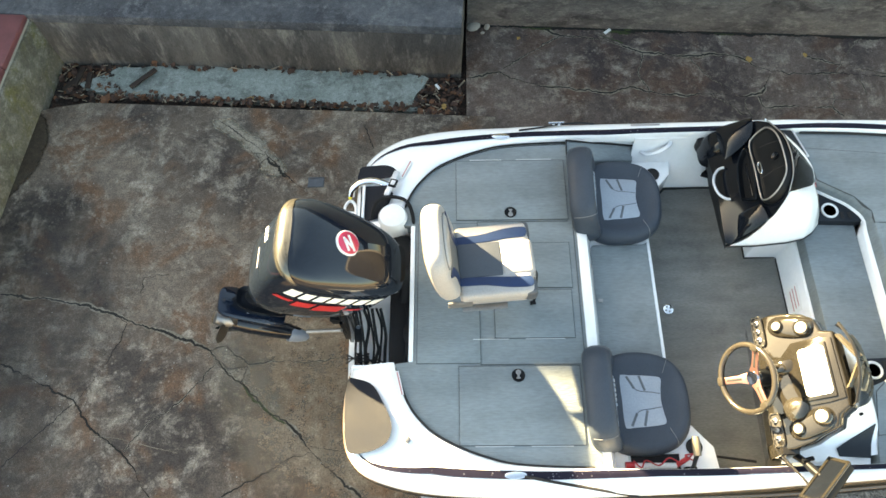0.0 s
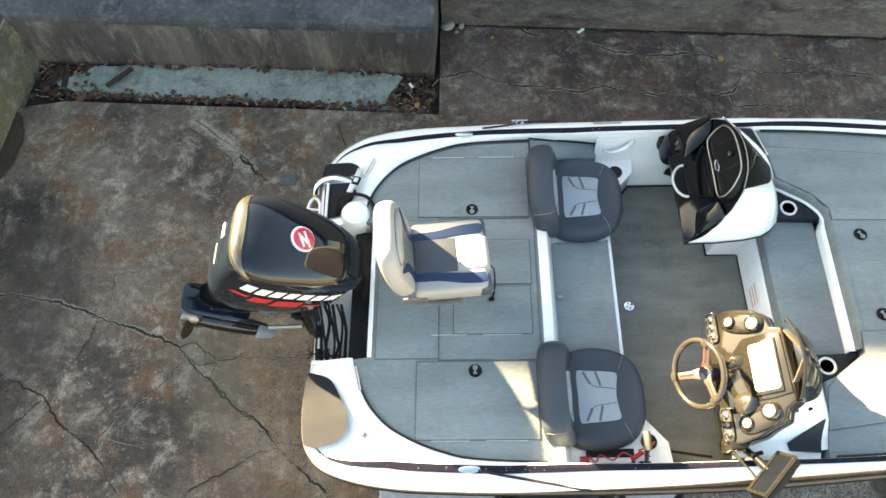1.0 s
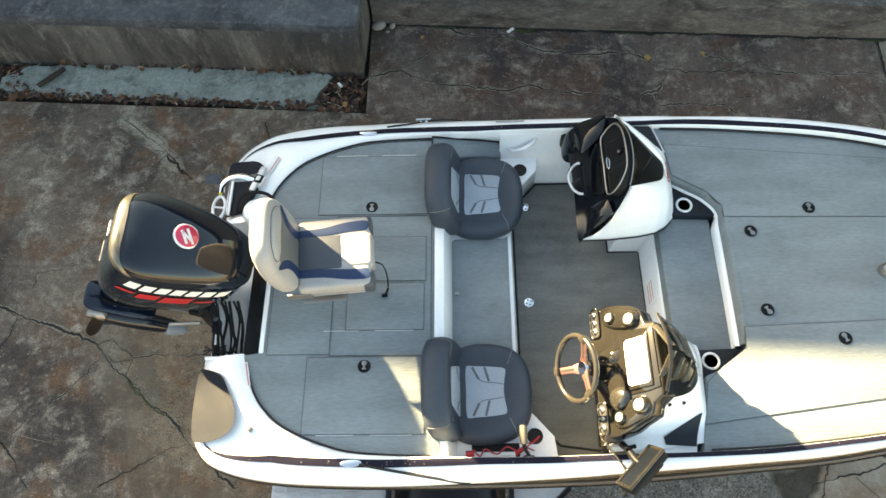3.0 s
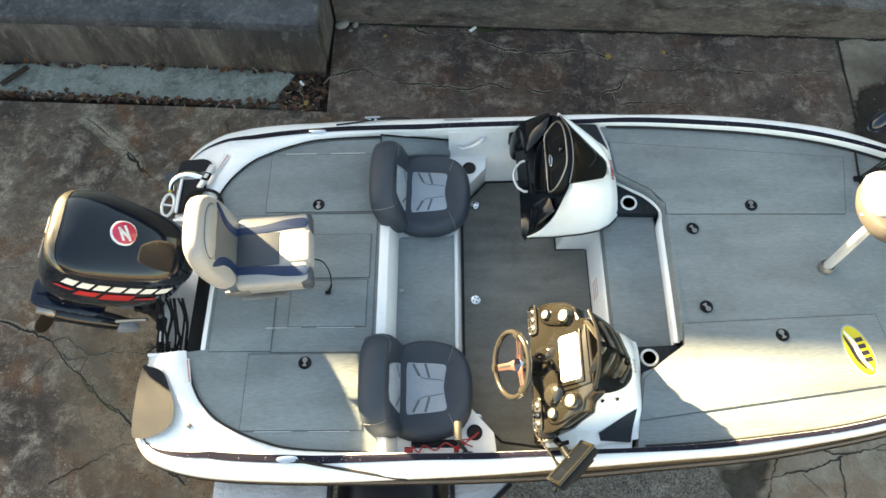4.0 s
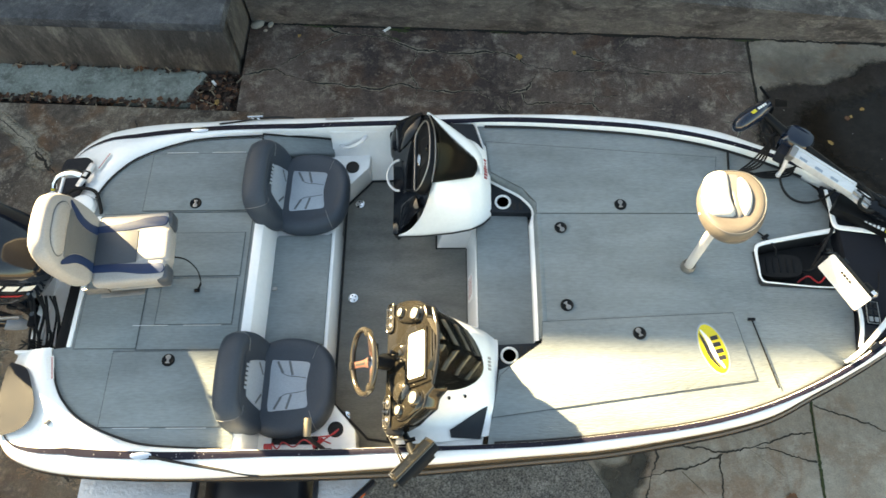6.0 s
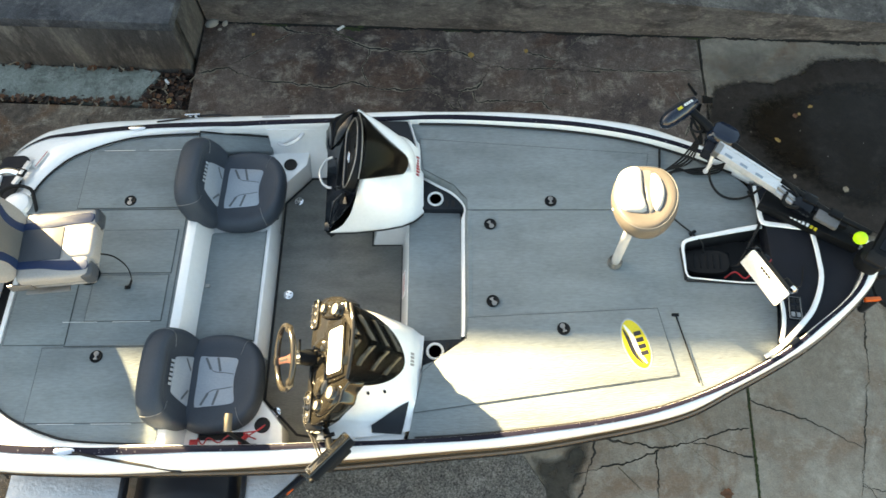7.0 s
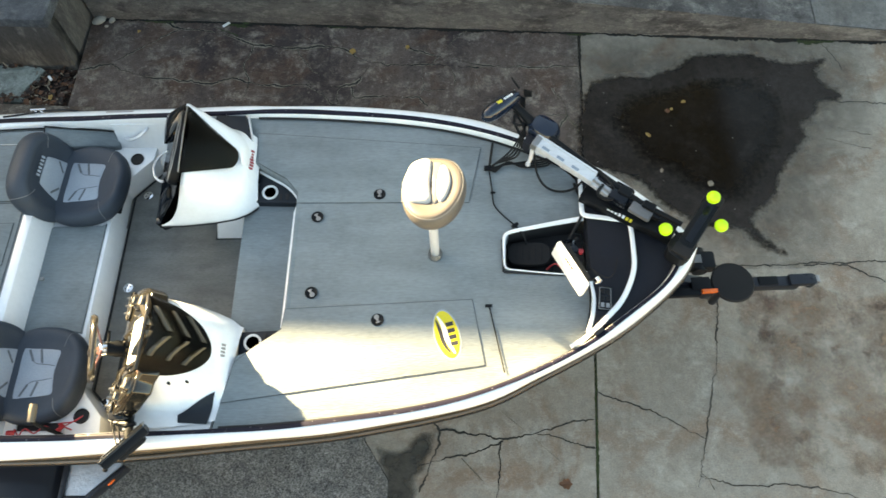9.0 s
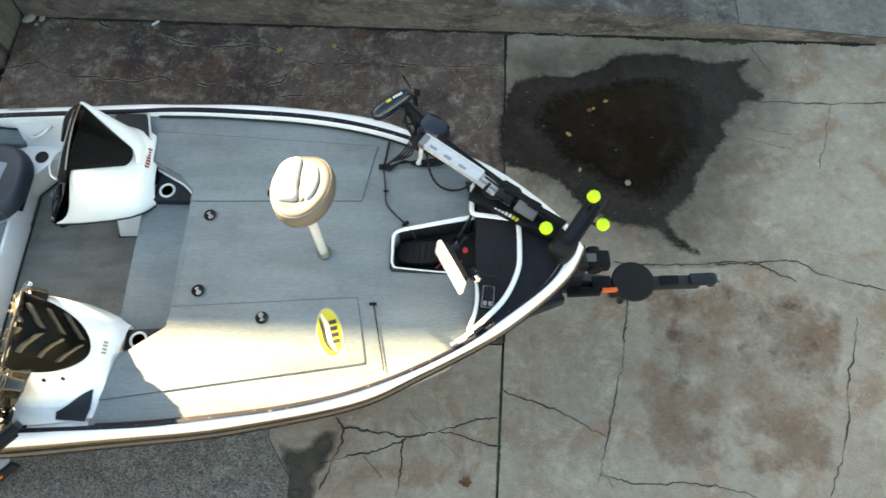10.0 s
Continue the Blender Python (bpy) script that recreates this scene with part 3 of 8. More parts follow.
def blot(name, pts, z, material, label, n=160, amp=0.03, seed=3, soft=0.0):
    """A flat patch with a ragged outline; a soft one fades over its rim."""
    rng = random.Random(seed)
    ring = smooth([(*p, z) for p in pts], n, closed=True)
    c = sum(ring, Vector()) / n
    ring = [p + (p - c).normalized() * (amp * noise.noise(p * 5) + 0.4 * amp * noise.noise(p * 17) + rng.uniform(-1, 1) * amp * 0.08) for p in ring]
    bm = bmesh.new()
    if soft:
        # a fine grid whose vertices know how far inside the outline they lie
        fade = bm.verts.layers.float.new("fade")
        pa = np.array([(p.x, p.y) for p in ring])
        pb = np.roll(pa, -1, axis=0)
        xs, ys = np.arange(pa[:, 0].min() - 0.05, pa[:, 0].max() + 0.05, 0.022), np.arange(pa[:, 1].min() - 0.05, pa[:, 1].max() + 0.05, 0.022)
        gx, gy = np.meshgrid(xs, ys, indexing="ij")
        q = np.stack((gx.ravel(), gy.ravel()), 1)
        near, inside = np.full(len(q), 9.0), np.zeros(len(q), bool)
        for u, v in zip(pa, pb):
            e = v - u
            h = np.clip(((q - u) @ e) / (e @ e + 1e-12), 0, 1)
            near = np.minimum(near, np.hypot(*(q - u - h[:, None] * e).T))
            cross = (u[1] > q[:, 1]) != (v[1] > q[:, 1])
            inside ^= cross & (q[:, 0] < u[0] + (q[:, 1] - u[1]) * e[0] / (e[1] if abs(e[1]) > 1e-9 else 1e-9))
        f = np.clip(0.5 + np.where(inside, near, -near) / soft, 0, 1).reshape(gx.shape)
        vs = {}
        for i in range(len(xs) - 1):
            for j in range(len(ys) - 1):
                if f[i:i + 2, j:j + 2].max() > 0:
                    for key in ((i, j), (i + 1, j), (i + 1, j + 1), (i, j + 1)):
                        if key not in vs:
                            vs[key] = bm.verts.new((xs[key[0]], ys[key[1]], z))
                            vs[key][fade] = f[key]
                    bm.faces.new([vs[key] for key in ((i, j), (i + 1, j), (i + 1, j + 1), (i, j + 1))])
    else:
        bm.faces.new([bm.verts.new(p) for p in ring])
    bmesh.ops.recalc_face_normals(bm, faces=bm.faces)
    bm.faces.ensure_lookup_table()
    if bm.faces[0].normal.z < 0:
        bmesh.ops.reverse_faces(bm, faces=bm.faces)
    return tagged(part(name, bm, material), label, kind="structure")


blot("water", ((5.56, 1.92), (5.61, 2.17), (5.75, 2.35), (5.94, 2.43), (6.23, 2.40), (6.45, 2.49), (6.74, 2.65), (7.12, 2.66), (7.37, 2.60), (7.58, 2.54), (7.90, 2.58), (7.80, 2.46),
               (7.82, 2.33), (7.96, 2.22), (7.96, 2.13), (7.75, 2.10), (7.67, 1.94), (7.54, 1.85), (7.54, 1.73), (7.45, 1.58), (7.34, 1.49), (7.23, 1.31), (7.12, 1.09), (6.99, 0.99),
               (6.90, 0.87), (6.97, 0.71), (7.13, 0.55), (6.91, 0.66), (6.82, 0.79), (6.61, 0.83), (6.43, 0.91), (6.20, 1.05), (6.03, 1.28), (5.74, 1.41), (5.55, 1.52)), 0.0045, WET,
     "dark wet patch on the pale concrete", n=360, amp=0.035, soft=0.10)
blot("water", ((5.95, 2.02), (6.10, 2.16), (6.45, 2.24), (6.80, 2.32), (7.15, 2.30), (7.36, 2.12), (7.32, 1.90), (7.22, 1.62), (7.02, 1.36), (6.84, 1.14), (6.62, 1.16), (6.34, 1.38), (6.08, 1.62), (5.96, 1.82)), 0.0058, WATERM,
     "shallow standing water in the middle of the wet patch", n=220, amp=0.05, seed=22, soft=0.30)
# damp halo whose colour also carries the house's shade near the wall
HALO = fading(ground_mat("damp_shaded_halo", ((0.105, 0.092, 0.076), (0.140, 0.124, 0.104), (0.175, 0.157, 0.134), (0.095, 0.072, 0.054)), 0.25, rough=0.75, shift=8.0), 4.5, 0.75, 2.15, 0.62)
blot("stain", ((5.58, 2.75), (6.4, 2.92), (7.5, 2.95), (8.15, 2.65), (8.2, 2.05), (7.85, 1.5), (7.55, 1.0), (7.25, 0.52), (6.6, 0.62), (5.95, 1.05), (5.57, 1.25)), 0.0026, HALO, "damp grey halo round the wet patch, with house shade put into its colour", n=240, amp=0.06, seed=41, soft=0.7)
blot("stain", ((3.80, -0.96), (3.92, -1.0), (4.02, -0.97), (4.16, -0.86), (4.23, -0.93), (4.18, -1.06), (4.10, -1.22), (4.06, -1.5), (3.82, -1.5), (3.86, -1.18)), 0.0042,
     DAMP := fading(ground_mat("damp_concrete", ((0.05, 0.045, 0.036), (0.075, 0.068, 0.056), (0.09, 0.08, 0.07), (0.05, 0.04, 0.03)), 0.2, rough=0.7), 9, 0.88, 1.55),
     "damp brown stain on the pale concrete", amp=0.04, seed=5, soft=0.10)
blot("stain", ((-3.24, 2.26), (-3.10, 2.22), (-3.02, 1.98), (-3.05, 1.72), (-3.16, 1.50), (-3.28, 1.36), (-3.30, 1.70)), 0.0042, fading(ground_mat("damp_dirt", ((0.035, 0.026, 0.018), (0.055, 0.042, 0.030), (0.07, 0.055, 0.04), (0.04, 0.028, 0.018)), 0.3, rough=0.8), 14), "dark damp dirt at the wall's foot", amp=0.03, seed=6, soft=0.06)
RUST = fading(ground_mat("rusty_film", ((0.220, 0.142, 0.092), (0.270, 0.186, 0.128), (0.325, 0.245, 0.182), (0.185, 0.105, 0.068)), 0.2, rough=0.9, shift=6.0), 2.6, 1.40, 1.72, 0.72)
RUSTSPOT = fading(ground_mat("rust_spot", ((0.125, 0.074, 0.056), (0.155, 0.094, 0.070), (0.190, 0.124, 0.095), (0.105, 0.056, 0.042)), 0.2, rough=0.9, shift=2.0), 4.6, 1.52, 1.74, 0.70)
blot("stain", ((6.52, 0.40), (7.37, 0.42), (8.15, 0.22), (8.30, -0.20), (8.06, -0.75), (7.90, -1.30), (7.20, -1.34), (6.45, -1.22), (6.32, -0.64), (6.48, -0.12)), 0.0030, RUST, "brown rust smears on the pale concrete", amp=0.10, seed=15, soft=0.35)
blot("stain", ((6.62, 0.36), (7.40, 0.36), (8.05, 0.12), (7.90, -0.62), (7.30, -0.60), (6.95, -1.15), (6.58, -0.90), (6.60, -0.30)), 0.0036, RUSTSPOT, "dark rust spots on the pale concrete", amp=0.10, seed=16, soft=0.3)
PALER = fading(ground_mat("bleached_concrete", ((0.180, 0.150, 0.115), (0.240, 0.202, 0.158), (0.310, 0.268, 0.215), (0.17, 0.125, 0.085)), 0.4, shift=7.0, scale=2.0), 6, 0.98, 1.75, 0.72)
DARKF = fading(ground_mat("dark_film", ((0.034, 0.031, 0.033), (0.055, 0.049, 0.049), (0.095, 0.085, 0.080), (0.045, 0.034, 0.030)), 0.3, rough=0.85, shift=12.0), 3.2, 1.12, 2.05, 0.68)
BROWNF = fading(ground_mat("brown_film", ((0.195, 0.142, 0.098), (0.260, 0.198, 0.140), (0.350, 0.285, 0.215), (0.190, 0.105, 0.060)), 0.4, rough=0.9, shift=3.0, scale=1.6), 3.4, 0.98, 1.70, 0.72)
blot("stain", ((-3.32, 1.25), (-2.6, 1.55), (-1.95, 1.15), (-1.75, 0.35), (-2.05, -0.45), (-2.0, -1.30), (-3.30, -1.35)), 0.0016, DARKF, "dark uneven film on the slab", n=200, amp=0.12, seed=51, soft=0.9)
blot("stain", ((-1.05, 0.45), (-0.25, 0.75), (0.85, 0.20), (1.00, -1.35), (-0.25, -1.45), (-0.95, -1.0), (-1.15, -0.2)), 0.0012, BROWNF, "light brown film on the slab", n=200, amp=0.12, seed=52, soft=0.8)
blot("patch", ((-1.30, 0.02), (-1.05, 0.10), (-0.85, -0.02), (-0.70, -0.25), (-0.55, -0.50), (-0.72, -0.58), (-0.95, -0.42), (-1.15, -0.30)), 0.0018, PALER, "bleached patch round a crack in the slab", amp=0.06, seed=18, soft=0.3)
MORTAR = fading(ground_mat("leached_mortar", ((0.20, 0.172, 0.135), (0.26, 0.228, 0.182), (0.32, 0.285, 0.232), (0.17, 0.135, 0.095)), 0.4, shift=4.0, scale=3.0), 12, 0.62, 1.25, 0.65)
blot("patch", ((-1.52, 2.16), (-1.38, 2.18), (-1.18, 2.02), (-1.00, 1.84), (-0.92, 1.78), (-0.84, 1.64), (-0.90, 1.60), (-1.02, 1.66), (-1.08, 1.80), (-1.27, 1.96)), 0.0022, MORTAR,
     "pale crumbling mortar patch in the slab", amp=0.05, seed=8, soft=0.12)
crack(((-1.11, 1.83), (-1.03, 1.80), (-1.00, 1.86)), 0.010, seed=91)
crack(((-1.06, 1.66), (-1.02, 1.75), (-0.98, 1.79)), 0.009, seed=92)
crack(((-1.0, 1.77), (-0.93, 1.70), (-0.86, 1.63), (-0.80, 1.57)), 0.012, seed=93)
crack(((-0.14, 2.12), (-0.10, 2.0), (-0.05, 1.86)), 0.004, seed=94)
crack(((4.642, -0.628), (4.90, -0.86), (5.154, -1.09)), 0.004, 0.003, PALEEDGE, seed=95, name="scratch")
crack(((4.422, -1.047), (4.50, -1.13), (4.585, -1.22)), 0.004, 0.003, PALEEDGE, seed=96, name="scratch")

rng = random.Random(31)
grit = []
for _ in range(420):
    x, y, r = rng.uniform(-3.1, 8.5), rng.uniform(-1.6, 3.1), rng.uniform(0.002, 0.006)
    if 0.0 < x < 5.6 and -1.0 < y < 1.25:
        continue
    grit.append(moved(lathe([(0, 0), (r, 0.3 * r), (0.7 * r, r), (0, r)], 5), pose(x, y, 0.001, 0, 0, rng.uniform(0, 360))))
tagged(part("grit", joined(*grit), STONE), "scattered pale grit on the paving", kind="stuff")

# planter wall, its top and the taller wall behind
planter = setting("wall_planter", joined(prism(rect(-9.0, 0.0, 0.0, 0.16), -0.08, 0.50, 0.004), prism(rect(-9.0, 0.02, 0.0, 3.0), -0.08, 0.498)), WALLC,
                  "streaked grey concrete planter wall")
setting("trim_planter", prism(rect(-9.0, -0.008, 0.006, 3.0), 0.50, 0.60, 0.012), CAPC, "bluish weathered concrete planter coping")
bm = bmesh.new()
rows = [[turned(x, y) for x in (0.03, 5.0, 9.2, 30.0)] for y in (0.60, 12.0)]
heights = (0.78, 0.37, 0.02, 0.02)
lo = [bm.verts.new((*p, -0.08)) for p in rows[0]]
hi = [bm.verts.new((*p, h)) for p, h in zip(rows[0], heights)]
bk = [bm.verts.new((*p, h)) for p, h in zip(rows[1], heights)]
bb = [bm.verts.new((*p, -0.08)) for p in rows[1]]
for i in range(3):
    bm.faces.new((lo[i], lo[i + 1], hi[i + 1], hi[i]))
    bm.faces.new((hi[i], hi[i + 1], bk[i + 1], bk[i]))
bm.faces.new((lo[0], hi[0], bk[0], bb[0]))
bmesh.ops.recalc_face_normals(bm, faces=bm.faces)
setting("wall_north", bm, WALLN, "dark streaked retaining wall that falls away along the driveway")
bm = bmesh.new()
quad = [(7.05, 0.604, 0.207), (9.2, 0.604, 0.024), (30, 0.604, 0.024), (30, 12, 0.024), (9.2, 12, 0.024), (6.95, 12, 0.215)]
bm.faces.new([bm.verts.new((*turned(x, y), z)) for x, y, z in quad])
setting("pavement_upper", bm, SLAB_U, "pale concrete on top of the falling wall")
# dirt and moss in the joint at the wall's foot
foot = [turned(x, 0.585) for x in (0.05, 1.2, 2.4, 3.6, 4.8, 6.0, 7.2, 8.4)]
crack(foot, 0.026, 0.012, seed=81)
for k, (x0, x1, w) in enumerate(((0.55, 0.85, 0.02), (1.35, 1.62, 0.035), (2.4, 2.6, 0.014), (4.75, 5.0, 0.02), (6.95, 7.3, 0.05))):
    crack((turned(x0, 0.575), turned((x0 + x1) / 2, 0.57), turned(x1, 0.578)), w, 0.010, MOSS, seed=82 + k, name="moss_seam")
# west wall with red coping
setting("wall_west", prism(rect(-4.4, -9.0, -3.875, 0.0), -0.08, 0.52, 0.01), MOSSY, "mossy yellow-green concrete garden wall")
coping = setting("trim_coping", prism(rect(-4.38, -9.0, -3.90, -0.004), 0.52, 0.545), STONE, "pale mortar bed of the coping")
block = mesh_of("coping_block", prism([(-0.27, -0.295), (0.235, -0.295), (0.235, 0.295), (-0.27, 0.295)], 0.546, 0.605, 0.012), REDCAP)
for i in range(14):
    o = new("coping_block", block)
    o.parent = coping
    x, y = turned(-4.13, -0.31 - 0.6 * i)
    o.matrix_basis = pose(x, y, 0, 0, 0, -3.7)

# planting bed between slab and wall
ragged = []
for p in smooth([(*q, 0) for q in ((-2.90, 2.66), (-2.60, 2.56), (-2.25, 2.52), (-1.6, 2.46), (-0.6, 2.38), (0.20, 2.29), (0.33, 2.30), (0.30, 2.45), (0.40, 2.60), (0.38, 2.70), (-0.3, 2.762), (-1.4, 2.832), (-2.1, 2.878),
                                       (-2.32, 2.86), (-2.55, 2.87), (-2.68, 2.78))], 150, True):
    jag = 0.022 * noise.noise(p * 9) + 0.012 * noise.noise(p * 31)
    ragged.append((p.x + 1.4 * jag, min(p.y + jag, 2.765 - 0.0647 * (p.x - 0.0) - 0.02)))
setting("bed_concrete", prism(ragged, -0.08, -0.035), GREENC, "grey-green concrete strip at the wall's foot")


def leaf_bm(rng, s):
    """A curled, lobed dry leaf."""
    bm = bmesh.new()
    k = 9
    mid, left, right = [], [], []
    for i in range(k):
        u = i / (k - 1)
        w = s * 0.34 * math.sin(math.pi * min(1, u * 0.96 + 0.02)) * (1 + 0.35 * math.sin(u * 17 + rng.random() * 3))
        curl = s * 0.25 * (u - 0.5) ** 2
        mid.append(bm.verts.new((s * (u - 0.5), 0, curl)))
        left.append(bm.verts.new((s * (u - 0.5), w, curl + w * rng.uniform(0.1, 0.5))))
        right.append(bm.verts.new((s * (u - 0.5), -w, curl + w * rng.uniform(0.1, 0.5))))
    for i in range(k - 1):
        bm.faces.new((mid[i], mid[i + 1], left[i + 1], left[i]))
        bm.faces.new((right[i], right[i + 1], mid[i + 1], mid[i]))
    return bm


def litter(name, material, count, seed, smin, smax, label, sticks=False):
    rng = random.Random(seed)
    out = []
    for _ in range(count):
        zone = rng.random()
        if zone < 0.28:
            u, v = rng.uniform(-3.86, -3.25), rng.uniform(-0.45, -0.02)
        elif zone < 0.50:
            u, v = rng.uniform(-0.42, 0.02), rng.uniform(-0.46, -0.02)
        elif zone < 0.94:
            u = rng.uniform(-3.5, 0.0)
            v = -0.435 + 0.03 * (u + 3.4) / 3.4 * -1 + abs(rng.gauss(0, 0.035))
        else:
            u, v = rng.uniform(-3.6, -0.1), -0.02 - abs(rng.gauss(0, 0.02))
        x, y = turned(u, v)
        if y < 2.235 + (0.6 - x) * 0.062 - 0.02:
            continue
        s = rng.uniform(smin, smax)
        if sticks:
            b = box((0, 0, 0), (s, 0.006 + 0.1 * s * rng.random(), 0.006))
        else:
            b = leaf_bm(rng, s)
        zz = (-0.028 if -3.2 < u < -0.42 else -0.07) + rng.uniform(0, 0.04)
        out.append(moved(b, pose(x, y, zz, rng.uniform(-25, 25), rng.uniform(-25, 25), rng.uniform(0, 360))))
    return tagged(part(name, joined(*out), material), label, kind="stuff")


litter("leaf_litter", LEAF[0], 300, 11, 0.03, 0.075, "brown dead leaves in the bed")
litter("leaf_litter", LEAF[1], 150, 12, 0.03, 0.085, "rusty dead leaves in the bed")
litter("leaf_litter", LEAF[2], 260, 13, 0.03, 0.08, "dark rotting leaves in the bed")
litter("twig_litter", LEAF[3], 150, 14, 0.03, 0.10, "pale twigs and chips in the bed", sticks=True)
for x, y, s, mt, lab in ((-2.60, 2.47, 0.15, LEAF[1], "orange maple leaf in the bed"), (-1.23, 2.43, 0.11, LEAF_Y, "ochre dry leaf in the bed"),
                         (3.44, 2.79, 0.085, LEAF_Y, "ochre dry leaf on the dark slab"), (3.97, 2.83, 0.06, LEAF_Y, "small ochre leaf on the dark slab"),
                         (5.17, -1.24, 0.10, LEAF[1], "rusty leaf on the pale slab"), (6.36, 2.02, 0.06, LEAF[1], "rusty leaf on the wet patch"),
                         (6.52, 2.12, 0.05, LEAF_Y, "ochre leaf on the wet patch"), (6.40, 2.04, 0.04, LEAF_Y, "ochre leaf on the wet patch"),
                         (6.15, 1.76, 0.06, LEAF_Y, "ochre leaf on the wet patch"), (6.62, 1.24, 0.07, LEAF[3], "pale leaf on the wet patch"),
                         (1.30, 3.10, 0.05, LEAF_Y, "small ochre leaf on the dark slab"), (6.22, 1.38, 0.05, LEAF[3], "pale leaf on the wet patch"),
                         (0.58, 2.33, 0.07, LEAF_Y, "ochre leaf at the bed's end"), (-0.35, 2.38, 0.09, LEAF[1], "rusty leaf at the bed's edge")):
    rng = random.Random(int(x * 100))
    ob = part("leaf", leaf_bm(rng, s), mt)
    ob.matrix_basis = pose(x, y, 0.006 if y < 2.2 or x > 1 else -0.03, 4, 3, rng.uniform(0, 360))
    tagged(ob, lab, "leaf", "scattered leaves")
# loose bits
for x, y, s, rz, sz in ((0.87, 3.25, 0.075, 30, 0.04), (1.00, 3.25, 0.04, 70, 0.03), (0.955, 3.18, 0.022, 10, 0.015), (8.05, 2.93, 0.035, 20, 0.02), (7.6, 2.90, 0.03, 0, 0.02)):
    ob = part("stone", moved(lathe([(0, 0), (0.9 * s, 0.1 * sz), (s, 0.5 * sz), (0.6 * s, 0.95 * sz), (0, sz)], 9), Matrix.Diagonal((1, 0.7, 1, 1))), STONE)
    ob.matrix_basis = pose(x, y, 0.0, 0, 0, rz)
    tagged(ob, "pale loose stone beside the wall", "stone", "loose stones")
ob = part("plank", box((0, 0, 0.02), (0.30, 0.045, 0.022), 0.004), LEAF[2], label="dark weathered stick lying across the bed strip")
ob.matrix_basis = pose(*turned(-3.02, -0.19), -0.03, 0, 4, 50)
tagged(ob, category="stick")
for x, y, l, a in ((-3.66, -0.18, 0.24, 82), (-3.55, -0.22, 0.20, 95), (-3.72, -0.28, 0.16, 60)):
    ob = part("bark_piece", box((0, 0, 0.02), (l, 0.05, 0.025), 0.006), LEAF[2], label="dark bark piece among dead leaves")
    ob.matrix_basis = pose(*turned(x, y), -0.05, 0, 5, a)
    tagged(ob, category="bark", group="bark pieces")
ob = part("litter_paper", box((0, 0, 0.004), (0.08, 0.03, 0.004), 0.001), PAPER, label="white scrap of paper lying by the wall")
ob.matrix_basis = pose(2.16, 3.17, 0.002, 0, 0, 40)
tagged(ob, category="paper scrap")
ob = part("litter_wrapper", box((0, 0, 0.004), (0.06, 0.025, 0.006), 0.001), PAPER, label="white wrapper among the dead leaves")
ob.matrix_basis = pose(0.52, 2.56, -0.03, 0, 10, -50)
tagged(ob, category="wrapper")
# drain cover in the slab
COVER = mat("slate_cover", (0.075, 0.085, 0.10), 0.6, var=0.2, scale=20, bump=0.3)
cov = thing("drain_cover", "small dark square cover set in the stained slab", "drain cover")
part("plate", prism([(-0.60, 1.47), (-0.475, 1.47), (-0.475, 1.555), (-0.60, 1.555)], 0.001, 0.008, 0.003), COVER, cov)
part("rim", joined(*[box(c, s, 0.002) for c, s in (((-0.5375, 1.466, 0.004), (0.14, 0.007, 0.008)), ((-0.5375, 1.559, 0.004), (0.14, 0.007, 0.008)),
                                                   ((-0.604, 1.5125, 0.004), (0.007, 0.086, 0.008)), ((-0.471, 1.5125, 0.004), (0.007, 0.086, 0.008)))]), COVER, cov)

# the house behind the retaining wall, which shades the driveway; the other walls are unseen additions
setting("wall_house", prism([(-40, 4.9), (8.3, 4.9), (8.3, 12), (-40, 12)], -0.1, EAVE), STUCCO, "plain stuccoed house behind the driveway")
bm = bmesh.new()
prof = ((4.0, EAVE - 0.10), (4.0, EAVE), (8.4, EAVE + 1.3), (12.8, EAVE), (12.8, EAVE - 0.10))
bm = loft([[(x, y + 0.068 - 0.045 * (x + 4.7), z) for y, z in prof] for x in (-40, 8.75)])
setting("roof_house", bm, ROOF, "dark shingled house roof")
# unseen dark wall, added to keep the western horizon's glow out of reflections
setting("wall_west_added", prism([(-14.3, -9.3), (-14.0, -9.3), (-14.0, 4.9), (-14.3, 4.9)], -0.1, 5.0), ROOF, "unseen dark wall added in the west to cut the low sky's glow")
# unseen pale wall, added opposite the house to bounce light back
setting("wall_south_added", prism([(-40, -9.3), (40, -9.3), (40, -9.0), (-40, -9.0)], -0.1, 1.9), STUCCO, "unseen stuccoed wall added to close the south and bounce light")


# ---------- the boat ----------
boat = thing("boat", "white and navy bass boat with grey carpeted decks on a trailer", "boat")
SX = (0.0, 0.3, 0.8, 2.0, 3.0, 4.0, 5.0, 5.95)
SZ = (1.06, 1.13, 1.165, 1.215, 1.282, 1.298, 1.304, 1.310)
DECK_S, DECK_B, SOLE = 1.145, 1.235, 0.77


def sheer(x):
    return lerp(x, SX, SZ)


HALF = ((0.035, 0.47), (0.0, 0.62), (0.0, 0.84), (0.045, 1.01), (0.19, 1.135), (0.5, 1.215), (1.0, 1.245), (1.8, 1.25), (2.55, 1.235), (3.2, 1.198), (3.8, 1.150),
        (4.5, 1.022), (4.88, 0.860), (5.33, 0.615), (5.6, 0.41), (5.83, 0.18), (5.93, 0.0))
